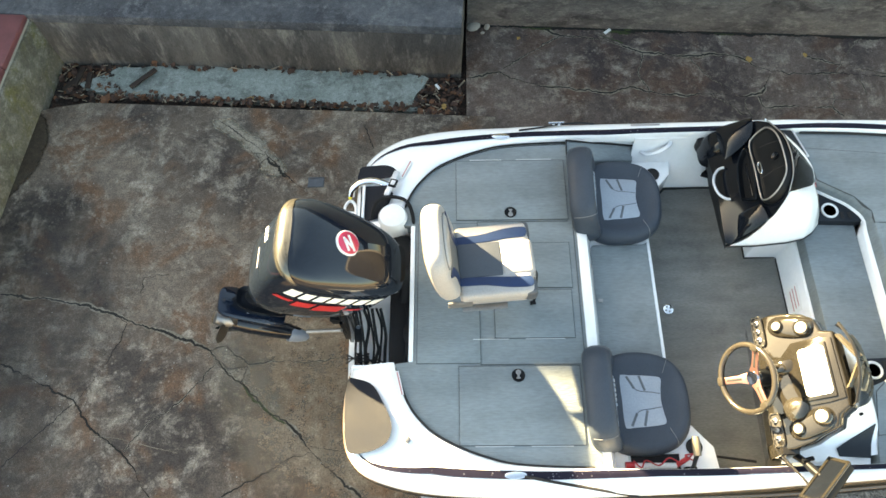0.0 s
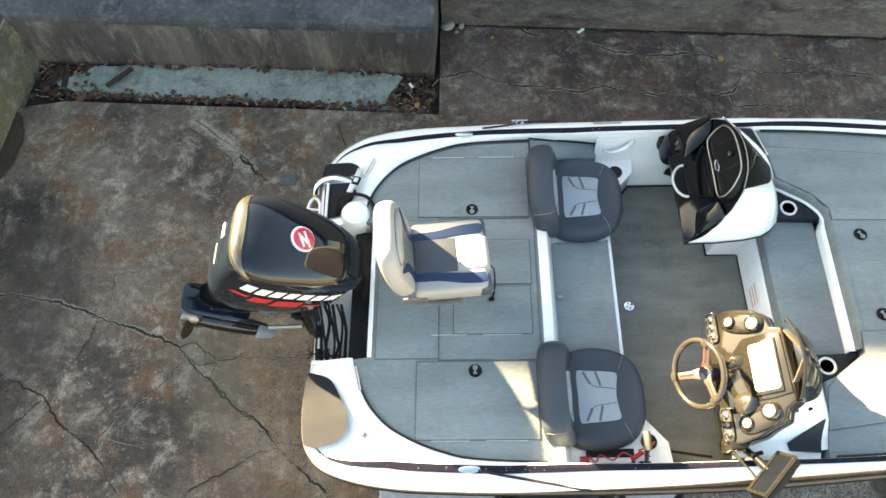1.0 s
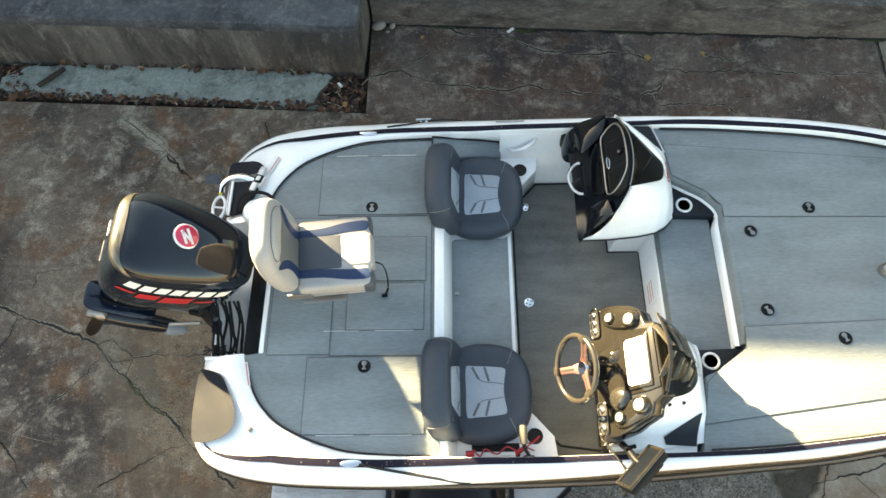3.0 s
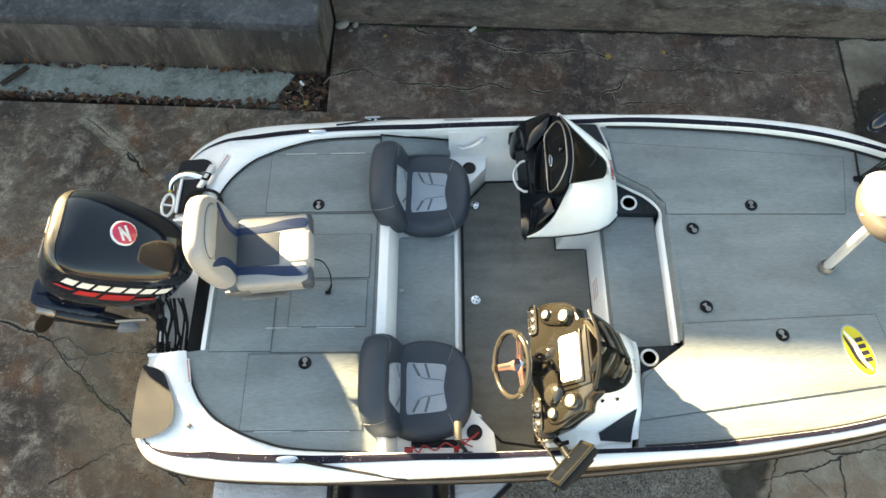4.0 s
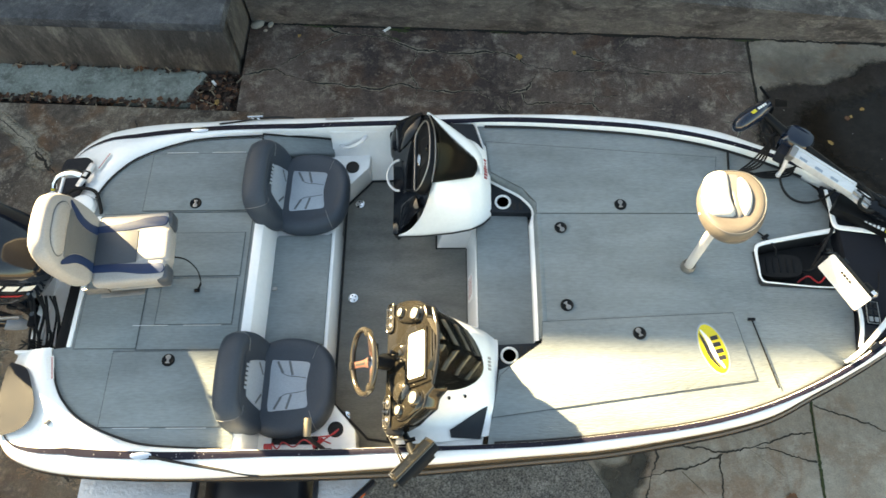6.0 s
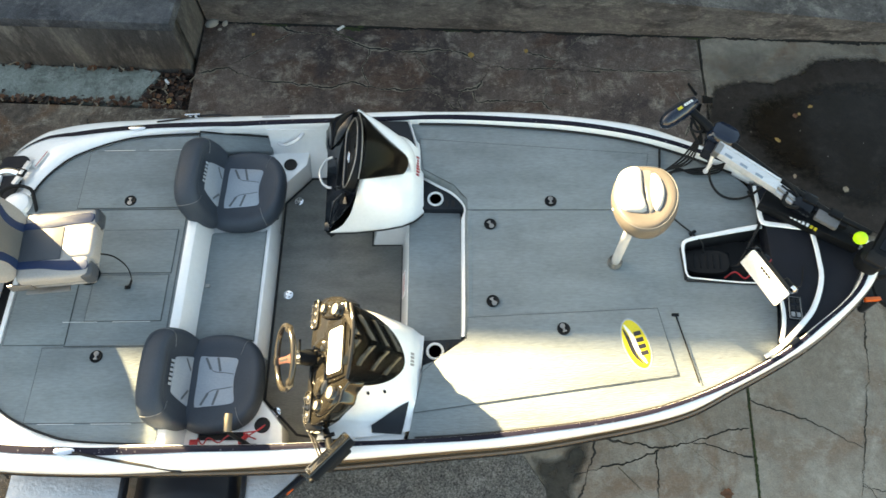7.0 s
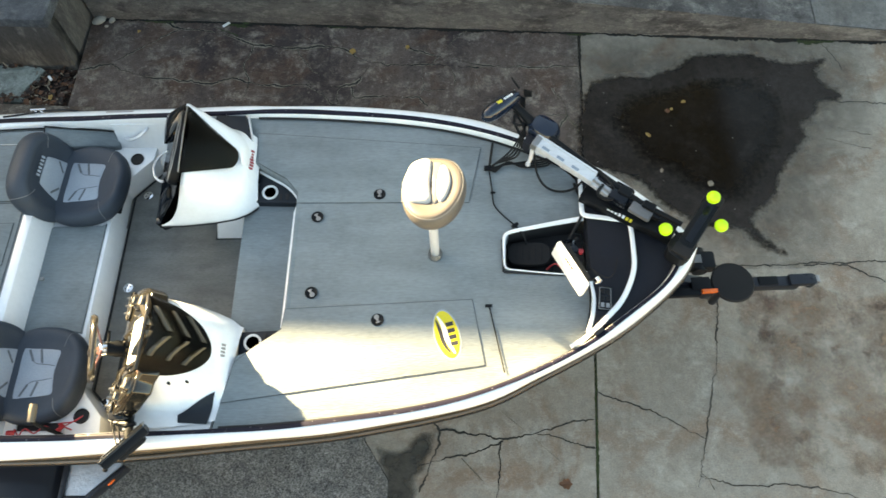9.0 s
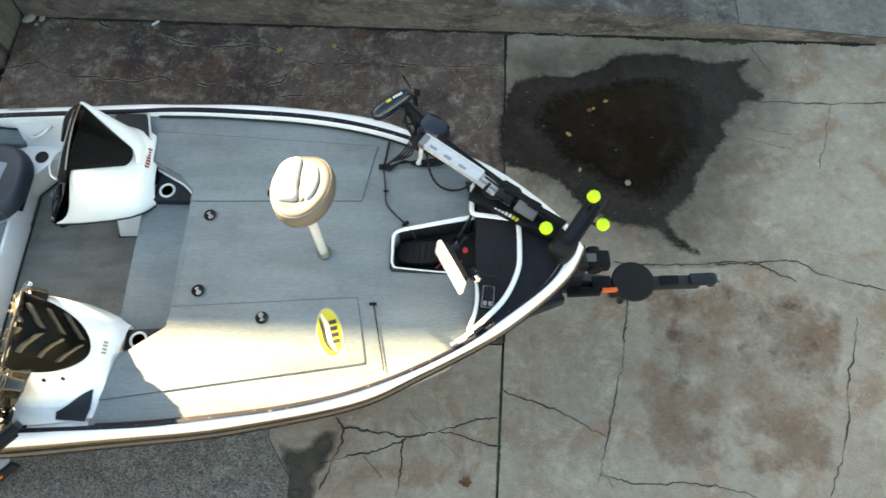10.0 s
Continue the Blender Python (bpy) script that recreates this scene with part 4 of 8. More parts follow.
INNER = ((0.30, 0.47), (0.305, 0.50), (0.345, 0.62), (0.385, 0.72), (0.455, 0.82), (0.58, 0.925), (0.82, 1.03), (1.1, 1.085), (1.8, 1.105), (2.5, 1.105), (3.0, 1.108), (3.5, 1.088),
         (4.12, 1.022), (4.62, 0.905), (5.09, 0.692), (5.44, 0.450), (5.68, 0.240), (5.84, 0.0))
N_ST = 110
# stations matched by a common parameter: slow round the stern corner, even along the side
KEY_O = ((0, 0), (0.06, 2), (0.12, 3.4), (0.2, 5), (0.3, 6), (0.42, 7.3), (0.55, 8.75), (0.65, 10), (0.75, 11), (0.85, 12.6), (1, 16))
KEY_I = ((0, 0), (0.06, 1.3), (0.12, 3), (0.2, 5), (0.3, 7), (0.42, 8), (0.55, 9.4), (0.65, 11), (0.75, 12.3), (0.85, 14), (1, 17))


def along(pts, s):
    """The place at index s (with a fraction) on a smooth curve through pts."""
    k = len(pts)
    i = min(int(s), k - 2)
    u = s - i
    a, b, c, d = (Vector(pts[max(0, min(k - 1, i + o))]) for o in (-1, 0, 1, 2))
    return 0.5 * (2 * b + (c - a) * u + (2 * a - 5 * b + 4 * c - d) * u * u + (3 * b - a - 3 * c + d) * u ** 3)


def stations(side):
    out = []
    for i in range(N_ST + 1):
        t = i / N_ST
        o = along(HALF, lerp(t, *zip(*KEY_O)))
        n = along(INNER, lerp(t, *zip(*KEY_I)))
        k = lerp(o.x, (2.4, 3.2, 4.0, 4.9, 5.5, 5.9), (0, 0.35, 0.8, 1.0, 0.7, 0))
        j = lerp(o.x, (0.15, 0.5, 2.2, 3.2), (0, 0.014, 0.014, 0)) if side > 0 else 0.0
        out.append((Vector((o.x, o.y * side + 0.034 * k + j, 0)), Vector((n.x, (n.y - min(0.026, 0.3 * n.y) * k) * side + 0.012 * k + j, 0))))
    return out


def inset(x):
    """How far the gunwale's edge stands inside the flared hull side."""
    return lerp(x, (1.2, 2.6, 4.0, 5.0, 5.9), (0.0, 0.036, 0.022, 0.010, 0.0))


def square_width(st, i):
    run = (st[min(i + 1, len(st) - 1)][0] - st[max(i - 1, 0)][0]).normalized()
    d = st[i][1] - st[i][0]
    return abs(d.x * run.y - d.y * run.x)


def cap_line(st):
    """The gunwale's outer and inner edges."""
    out = []
    for i, (o, n) in enumerate(st):
        w = square_width(st, i)
        out.append((o + (n - o) * min(0.6, inset(o.x) / max(w, 0.03)), n))
    return out


def cap_z(x):
    return sheer(x)


CAP_F = (-0.02, 0.0, 0.03, 0.10, 0.3, 0.55, 0.8, 0.93, 1.0)
CAP_DZ = (-0.085, -0.05, -0.022, -0.006, 0.002, 0.005, 0.006, 0.002, -0.012)
CAP_DR = (1.0, 1.0, 1.0, 1.0, 0.62, 0.2, 0.0, 0.0, 0.0)


def cap_drop(x):
    return lerp(x, (0.3, 1.0, 2.0, 2.8, 5.0, 5.9), (0.0, 0.035, 0.025, 0.008, 0.008, 0.008))


def cap_at(o, n, f):
    """Height of the gunwale's skin at the share f of the way from the outer to the inner edge."""
    z = cap_z(o.x)
    zi = max(cap_z(n.x), DECK_S + 0.012 if n.x < 2.9 else DECK_B + 0.02) if n.x > 0.28 else cap_z(n.x)
    return z + (zi - z) * max(0, f) + lerp(f, CAP_F, CAP_DZ) - cap_drop(o.x) * lerp(f, CAP_F, CAP_DR) - lerp(o.x, (2.2, 3.0, 5.0, 5.8), (0, 0.014, 0.012, 0)) * lerp(f, (0.4, 1.0), (0, 1))


for side, word in ((-1, "starboard"), (1, "port")):
    hull_st = stations(side)
    st = cap_line(hull_st)
    rings = []
    for o, n in st:
        rows_ = []
        for f in CAP_F:
            q = o + (n - o) * f
            rows_.append(Vector((q.x, q.y, cap_at(o, n, f))))
        low = (DECK_S - 0.03) if n.x < 1.45 else (DECK_B - 0.03 if n.x > 3.0 else 1.13)
        rows_.append(Vector((n.x, n.y, low)))
        rings.append(rows_)
    part("gunwale", loft(rings, closed=False), GEL, boat, "glossy white gelcoat gunwale", angle=50)
    # navy flake stripe set on the gunwale
    rings, line = [], []
    for o, n in st[8:]:
        line.append((o, n))
    tot = len(line)
    for i, (o, n) in enumerate(line):
        d = (n - o).normalized()
        off = lerp(o.x, (0.0, 0.5, 1.0, 2.6, 4.0, 5.5), (0.05, 0.118, 0.112, 0.105, 0.12, 0.12))
        half = lerp(o.x, (0.03, 0.25, 0.6, 1.2, 2.2, 3.0, 4.0, 5.5), (0.001, 0.013, 0.022, 0.022, 0.020, 0.016, 0.016, 0.012))
        if o.x < 0.02 and abs(o.y) < 1:
            half = 0.001
        w = square_width(line, i)
        off = min(off, w - half - 0.005)
        row = []
        for e in (-1, -0.75, -0.5, -0.25, 0, 0.25, 0.5, 0.75, 1):
            q = o + (n - o) * ((off + e * half) / w)
            row.append(Vector((q.x, q.y, cap_at(o, n, (off + e * half) / w) + 0.005)))
        rings.append(row)
    part("stripe", loft(rings, closed=False), FLAKE, boat, "navy metal-flake stripe along the gunwale")
    outer = [Vector((o.x, o.y, cap_z(o.x) - 0.076 - cap_drop(o.x) - 0.9 * inset(o.x))) for o, n in hull_st]
    part("rub_rail", tube([p + Vector((0, -0.004 * side, 0)) for p in outer], 0.014, 8, flat=1.3), HULL, boat, "bronze-brown rub rail")
    part("rail_insert", tube([p + Vector((0.004, 0.011 * side, -0.006)) for p in outer[6:]], 0.0045, 6), RUBBER, boat, "thin black insert of the rub rail")
    part("deck_welt", tube([Vector((n.x + 0.002, n.y - 0.008 * side, (DECK_S if n.x < 2.2 else DECK_B) + 0.003)) for o, n in st if 0.34 < n.x < 1.46], 0.007, 6), SEAM, boat, "black welt along the carpet")
    part("deck_welt", tube([Vector((n.x, n.y - 0.007 * side, DECK_B + 0.003)) for o, n in st if 3.0 < n.x < 5.15], 0.009, 6), SEAM, boat, "black welt along the carpet")
    # hull side and bottom
    rings = []
    for (o, n), (oc, nc) in zip(hull_st, st):
        k = lerp(o.x, (0, 4, 5.3, 5.93), (1.0, 0.97, 0.8, 0.55))
        rise = lerp(o.x, (0, 3.5, 5.0, 5.93), (0, 0, 0.16, 0.62))
        edge = cap_at(oc, nc, -0.02)
        rings.append([Vector((oc.x, oc.y, edge + 0.03)), Vector((o.x, o.y, edge - 0.01 - 0.9 * inset(o.x))), Vector((o.x, o.y * 0.995, cap_z(o.x) - 0.16)), Vector((o.x - 0.02, o.y * 0.96 * k, 0.86 + rise * 0.5)),
                      Vector((o.x - 0.05, o.y * 0.90 * k, 0.62 + rise * 0.8)), Vector((o.x - 0.08, o.y * 0.5 * k, 0.46 + rise)), Vector((o.x - 0.10, 0, 0.38 + rise))])
    part("hull_side", loft([r[:5] for r in rings], closed=False), HULL, boat, "dark glossy hull side", angle=50)
    part("hull_bottom", loft([r[4:] for r in rings], closed=False), GEL, boat, "white hull bottom")
# transom
part("transom", joined(box((0.06, 0, 0.70), (0.08, 1.0, 0.50), 0.01), box((0.06, 0.68, 0.78), (0.08, 0.46, 0.50), 0.01), box((0.06, -0.68, 0.78), (0.08, 0.46, 0.50), 0.01)), GEL, boat)
part("splash_well", joined(box((0.24, 0, 0.905), (0.36, 0.96, 0.05), 0.01), box((0.40, 0, 1.02), (0.03, 0.93, 0.25), 0.008),
                           box((0.22, 0.478, 1.0), (0.36, 0.02, 0.20), 0.004), box((0.22, -0.478, 1.0), (0.36, 0.02, 0.20), 0.004)), GEL, boat, "white splash well")
part("well_strip", box((0.315, 0.0, 0.99), (0.125, 0.90, 0.12), 0.03), RUBBER, boat, "black strip across the splash well")

# stern deck
edge = [Vector(p) for p in smooth([(*p, 0) for p in INNER[1:9]], 34)]
outline = [(0.418, -0.46)] + [(0.418, 0.46), (0.305, 0.475)] + [(p.x + 0.004, p.y - 0.003) for p in edge if p.x < 1.50] + [(1.50, 1.10), (1.50, -1.10)] \
    + [(p.x + 0.004, -p.y + 0.003) for p in edge[::-1] if p.x < 1.50] + [(0.305, -0.475)]
part("stern_deck", prism(outline, DECK_S - 0.12, DECK_S - 0.006, 0.004), CARPET, boat, "grey carpeted stern deck")


def offset(pts, w):
    """The outline moved outwards by w (inwards where negative), its corners mitred."""
    p = [Vector(q) for q in pts]
    area = sum(a.x * b.y - b.x * a.y for a, b in zip(p, p[1:] + p[:1]))
    sg = 1 if area > 0 else -1
    out = []
    for i, q in enumerate(p):
        d0, d1 = (q - p[i - 1]).normalized(), (p[(i + 1) % len(p)] - q).normalized()
        n0, n1 = Vector((d0.y, -d0.x)) * sg, Vector((d1.y, -d1.x)) * sg
        m = (n0 + n1).normalized()
        out.append(tuple(q + m * (w / max(0.4, m.dot(n0)))))
    return out


def lid(name, pts, z, label="grey carpeted hatch lid", material=None):
    """A carpeted hatch lid in a dark seam."""
    o = part(name, prism(offset(pts, -0.0026), z - 0.02, z + 0.001, 0.003), material or CARPET, boat, label)
    part("seam", prism(offset(pts, 0.0006), z - 0.02, z - 0.0010), SEAMG, o, "dark seam round the lid")
    return o
def quad_(x0, y0, x1, y1):
    return [(x0, y0), (x1, y0), (x1, y1), (x0, y1)]


lid("hatch", quad_(0.685, 0.50, 1.425, 0.965), DECK_S)
lid("hatch", quad_(0.69, -0.965, 1.415, -0.495), DECK_S)
lid("hatch", quad_(0.895, 0.012, 1.415, 0.33), DECK_S)
lid("hatch", quad_(0.915, -0.322, 1.405, -0.002), DECK_S)
lid("deck_panel", quad_(0.435, -0.478, 0.825, 0.478), DECK_S, "grey carpeted deck panel")
for y in (0.488, -0.486):
    part("seam", box((1.12, y, DECK_S - 0.004), (0.60, 0.004, 0.004)), SEAMG, boat)
part("seam", box((1.45, 0.0, DECK_S - 0.004), (0.004, 0.98, 0.004)), SEAMG, boat)
for y in (0.97, -0.97, -0.327):
    for x0, x1 in ((0.78, 1.0), (1.10, 1.34)):
        part("hinge_rod", tube([(x0, y, DECK_S + 0.001), (x1, y, DECK_S + 0.001)], 0.0022, 6), ALU, boat, "thin bright hinge rod")
part("deck_trim", bevelled(loft([[(1.47, y, 0.80), (1.588, y, 0.80), (1.586, y, 0.975), (1.532, y, 1.149), (1.47, y, 1.151)] for y in (-0.42, 0.42)]), 0.008), GEL, boat, "white moulded edge of the stern deck")
part("deck_trim", bevelled(loft([[(1.46, y, 0.80), (1.612, y, 0.80), (1.606, y, 0.975), (1.552, y, 1.128), (1.46, y, 1.134)] for y in (-1.125, -0.97)]), 0.008), GEL, boat, "white moulded corner behind the helm seat")
part("gas_cap", lathe([(0.018, 1.12), (0.02, 1.168), (0.012, 1.172), (0, 1.172)], 16, Matrix.Translation((0.39, -0.93, 0))), STEEL, boat)
# carpeted side ledge behind the passenger seat
ledge = [[(1.45, 0.955, 1.060), (1.45, 0.965, 1.128), (1.45, 1.102, 1.166), (1.45, 1.108, 1.06)], [(1.94, 1.035, 0.94), (1.94, 1.043, 0.998), (1.94, 1.137, 1.041), (1.94, 1.142, 0.94)]]
part("side_ledge", bevelled(loft([[Vector(a).lerp(Vector(b), u) for a, b in zip(*ledge)] for u in (0, 0.25, 0.5, 0.75, 1.0)]), 0.010), CARPET, boat, "grey carpeted side ledge")
part("ledge_edge", tube([(1.45, 1.106, 1.170), (1.94, 1.138, 1.046)], 0.007, 6), SEAM, boat)
part("ledge_seam", tube([(1.452, 0.97, 1.133), (1.452, 1.10, 1.168)], 0.005, 6), SEAM, boat)
# cockpit: liner, seat base, sole, steps
for s in (1, -1):
    base = [(1.585, 0.46 * s), (2.0, 0.46 * s), (2.0, 0.725 * s), (2.195, 0.945 * s), (2.215, 1.13 * s), (1.585, 1.13 * s)]
    part("seat_base", prism(base if s > 0 else base[::-1], SOLE - 0.01, 0.965, 0.014), GEL, boat, "white moulded seat base")
    part("side_liner", prism([(1.50, 1.146 * s), (2.90, 1.135 * s), (2.90, 1.150 * s), (1.50, 1.160 * s)][::s], 0.90, 1.11, 0.003), GEL, boat, "white cockpit side liner")
    part("speaker", joined(lathe([(0.048, 0.967), (0.048, 0.974), (0.040, 0.976), (0.036, 0.970), (0, 0.970)], 24, Matrix.Translation((2.075, 0.945 * s, 0)))), SEAM, boat,
         "black round opening in the seat base")
slope = [[Vector((x, y - 0.02 * max(0, x - 2.3), z)) for y, z in ((1.112, 1.168), (1.104, 1.11), (1.088, 1.045), (1.068, 1.0), (1.040, 0.95), (0.998, 0.87), (0.950, SOLE - 0.01))] for x in np.linspace(1.93, 2.75, 14)]
bm = loft(slope, closed=False)
bmesh.ops.solidify(bm, geom=bm.faces[:], thickness=-0.012)
part("side_panel", bm, GEL, boat, "white sloping cockpit side panel", angle=60)
part("sole", prism([(1.98, -1.1), (2.95, -1.1), (2.95, 1.1), (1.98, 1.1)], SOLE - 0.05, SOLE), FLOOR, boat, "dark worn cockpit carpet")
part("step_box", box((1.775, 0, 0.870), (0.40, 0.92, 0.20), 0.01), GEL, boat)
part("step_pad", prism(smooth([(1.583, -0.40, 0), (1.583, 0.0, 0), (1.583, 0.37, 0), (1.595, 0.383, 0), (1.78, 0.385, 0), (1.948, 0.387, 0), (1.962, 0.375, 0), (1.962, 0.0, 0), (1.962, -0.38, 0), (1.95, -0.40, 0), (1.78, -0.41, 0)], 90, True), 0.955, 0.988, 0.010), CARPET, boat, "grey carpeted step pad between the seats")
part("step_lip", bevelled(loft([[(1.955, y, SOLE - 0.01), (2.012, y, SOLE - 0.01), (2.003, y, 0.90), (1.985, y, 0.968), (1.955, y, 0.972)] for y in (-0.47, 0.47)]), 0.006), GEL, boat, "white front face of the step")
part("step_latch", box((1.612, -0.02, 0.992), (0.03, 0.025, 0.016), 0.005), STEEL, boat)
part("welt", tube([(2.02, -0.74, SOLE + 0.004), (2.02, 0.73, SOLE + 0.004), (2.20, 0.940, SOLE + 0.004), (2.42, 0.945, SOLE + 0.004), (2.6, 0.945, SOLE + 0.004)], 0.008, 6), SEAM, boat)
part("welt", tube([(2.02, -0.74, SOLE + 0.004), (2.25, -0.965, SOLE + 0.004), (2.5, -1.0, SOLE + 0.004)], 0.008, 6), SEAM, boat)
low_r = [(2.890, -0.60), (2.985, -0.60), (2.985, 0.62), (2.680, 0.62), (2.680, 0.372), (2.890, 0.372)]
high_r = [(2.950, -0.60), (2.985, -0.60), (2.985, 0.62), (2.735, 0.62), (2.735, 0.425), (2.950, 0.425)]
part("riser", bevelled(loft([[Vector((*p, z)) for p in q] for q, z in ((low_r, SOLE - 0.01), (high_r, 0.975))]), 0.014, 3), GEL, boat, "white moulded riser to the bow step")
part("welt", tube([(2.897, -0.45, SOLE + 0.004), (2.897, 0.375, SOLE + 0.004), (2.68, 0.375, SOLE + 0.004), (2.68, 0.6, SOLE + 0.004)], 0.008, 6), SEAM, boat)
part("bow_step", prism([(2.960, -0.46), (3.31, -0.46), (3.31, 0.50), (2.960, 0.54)], 0.96, 1.080, 0.012), CARPET, boat, "grey carpeted bow step")
tag = pose(2.9160, 0.03, 0.865, 0, 16, 0)
part("warning_label", moved(box((0, 0, 0), (0.003, 0.19, 0.10), 0.001), tag), PAPER, boat, "white warning label with faint red print")
for dz in (-0.026, 0.0, 0.026):
    part("label_bar", moved(box((-0.0022, 0.01 * dz / 0.026, dz), (0.0015, 0.14, 0.007)), tag), PINK, boat)
# bow deck with a recess for the foot pedal
bow = [(2.985, -1.105), (3.48, -1.086), (4.12, -1.019), (4.62, -0.901), (5.06, -0.704), (5.18, -0.60), (5.20, -0.50), (5.235, -0.32), (5.225, -0.150), (5.06, -0.142), (4.72, -0.105), (4.715, 0.08),
       (4.755, 0.150), (5.10, 0.215), (5.22, 0.25), (5.25, 0.36), (5.215, 0.55), (5.17, 0.605), (5.06, 0.704), (4.62, 0.901), (4.12, 1.019), (3.48, 1.086), (2.93, 1.107), (2.955, 0.93), (3.045, 0.72),
       (3.280, 0.600), (3.378, 0.487), (3.370, 0.41), (3.362, -0.43), (3.345, -0.495), (3.18, -0.61), (3.07, -0.655)]
part("bow_deck", prism(bow, 0.98, DECK_B - 0.006, 0.004), CARPET, boat, "grey carpeted bow deck")
lid("hatch", [(3.350, 0.400), (4.50, 0.384), (4.593, 0.819), (3.030, 0.972), (3.058, 0.722), (3.165, 0.654), (3.266, 0.592), (3.352, 0.482)], DECK_B)
lid("hatch", [(3.016, -0.940), (4.574, -0.731), (4.507, -0.306), (3.343, -0.354), (3.332, -0.487), (3.175, -0.600), (3.07, -0.69)], DECK_B)
# white moulded edge of the bow deck: round the cup panel, then along the step
lip = smooth([(3.058, 0.712, 0), (3.16, 0.648, 0), (3.255, 0.588, 0), (3.325, 0.512, 0), (3.347, 0.45, 0), (3.345, 0.38, 0), (3.341, 0.0, 0), (3.336, -0.36, 0), (3.332, -0.452, 0)], 70)
rings, rolls = [], []
for i, p in enumerate(lip):
    d = (lip[min(i + 1, 69)] - lip[max(i - 1, 0)]).normalized()
    n = Vector((-d.y, d.x, 0))
    w = lerp(p.y, (0.39, 0.45), (1.0, 0.45))
    low = lerp(p.y, (0.39, 0.45), (1.065, 1.12))
    rings.append([p - n * 0.034 * w + Vector((0, 0, low)), p - n * 0.032 * w + Vector((0, 0, 1.138)), p - n * 0.024 * w + Vector((0, 0, 1.151)), p - n * 0.010 * w + Vector((0, 0, 1.156)), p + Vector((0, 0, 1.150))])
    rolls.append([p - n * 0.008 * w + Vector((0, 0, 1.153)), p - n * 0.002 + Vector((0, 0, 1.20)), p + n * 0.004 + Vector((0, 0, 1.224)), p + n * 0.010 + Vector((0, 0, DECK_B - 0.003)), p + n * 0.034 + Vector((0, 0, DECK_B - 0.004)), p + n * 0.04 + Vector((0, 0, DECK_B - 0.010))])
part("deck_lip", loft(rings, closed=False), GEL, boat, "white moulded edge of the bow deck", angle=50)
part("deck_roll", loft(rolls, closed=False), CARPET, boat, "rolled carpet edge of the bow deck", angle=50)
part("recess_tray", joined(box((4.98, 0.03, 1.08), (0.54, 0.36, 0.02)), box((4.708, -0.01, 1.16), (0.014, 0.22, 0.17)), box((4.97, -0.142, 1.16), (0.52, 0.014, 0.16), 0, 2, pose(0, 0, 0, 0, 0, -4)),
                           box((4.97, 0.19, 1.16), (0.50, 0.014, 0.16), 0, 2, pose(0, 0, 0, 0, 0, 10))), SEAM, boat, "black recessed pedal tray")
rim = smooth([(5.24, 0.245, 1.244), (5.10, 0.222, 1.244), (4.93, 0.19, 1.243), (4.765, 0.155, 1.242), (4.722, 0.115, 1.242), (4.715, 0.0, 1.242), (4.716, -0.085, 1.242), (4.74, -0.108, 1.242)], 40)
part("recess_rim", tube(rim, [lerp(i, (0, 22, 40), (0.019, 0.014, 0.006)) for i in range(40)], 8, flat=0.7), GEL, boat, "white rim of the pedal recess")
part("recess_rim", tube(smooth([(4.74, -0.108, 1.240), (4.9, -0.128, 1.240), (5.06, -0.145, 1.240), (5.22, -0.152, 1.240)], 16), 0.005, 6), GEL, boat)

# bow panel: black grip surface with white trim
panel = [(5.19, -0.545), (5.255, -0.32), (5.245, 0.0), (5.262, 0.34), (5.215, 0.56), (5.44, 0.445), (5.68, 0.235), (5.835, 0.0), (5.68, -0.235), (5.44, -0.445)]
part("bow_panel", prism(panel, 1.15, 1.278, 0.006), PAD, boat, "black grip panel at the bow")
arc = smooth([(5.235, 0.52, 1.285), (5.233, 0.40, 1.287), (5.228, 0.275, 1.29), (5.245, 0.243, 1.291), (5.33, 0.226, 1.294), (5.45, 0.204, 1.298), (5.505, 0.190, 1.30), (5.522, 0.165, 1.302), (5.522, 0.0, 1.304), (5.505, -0.16, 1.302),
              (5.42, -0.34, 1.297), (5.30, -0.47, 1.29), (5.17, -0.585, 1.285), (5.08, -0.635, 1.28)], 70)
part("bow_trim", tube(arc, [lerp(i, (0, 12, 30, 55, 69), (0.012, 0.018, 0.015, 0.017, 0.012)) for i in range(70)], 8, flat=0.7), GEL, boat, "white moulded trim at the bow")
part("bow_trim", tube(smooth([(5.235, -0.14, 1.262), (5.25, -0.30, 1.272), (5.232, -0.43, 1.278), (5.19, -0.55, 1.282)], 20), 0.013, 8, flat=0.7), GEL, boat, "white moulded trim at the bow")
part("switch_panel", joined(box((5.315, -0.335, 1.282), (0.085, 0.16, 0.012), 0.01, 2, pose(0, 0, 0, 0, 0, -8))), GLOSS, boat, "black switch panel")
part("switch_rim", joined(*[tube([Vector((5.315, -0.335, 1.289)) + pose(0, 0, 0, 0, 0, -8).to_3x3() @ Vector(p) for p in ((-0.036, -0.07, 0), (0.036, -0.07, 0), (0.03, 0.07, 0), (-0.036, 0.07, 0), (-0.036, -0.07, 0))],
                                 0.003, 6)]), STEEL, boat)
for k in range(3):
    for dx in (-0.016, 0.016):
        part("switch_key", box((0, 0, 0), (0.022, 0.030, 0.006), 0.002, 2, pose(5.315, -0.335, 1.290, 0, 0, -8) @ Matrix.Translation((dx, -0.044 + 0.044 * k, 0))), RUBBER if k else STEEL, boat)
# small dark cleat on the bow gunwale
part("bow_cleat", box((5.250, -0.560, 1.322), (0.070, 0.030, 0.022), 0.008, 2, pose(0, 0, 0, 0, 0, 36)), GLOSS, boat, "small black cleat at the bow")

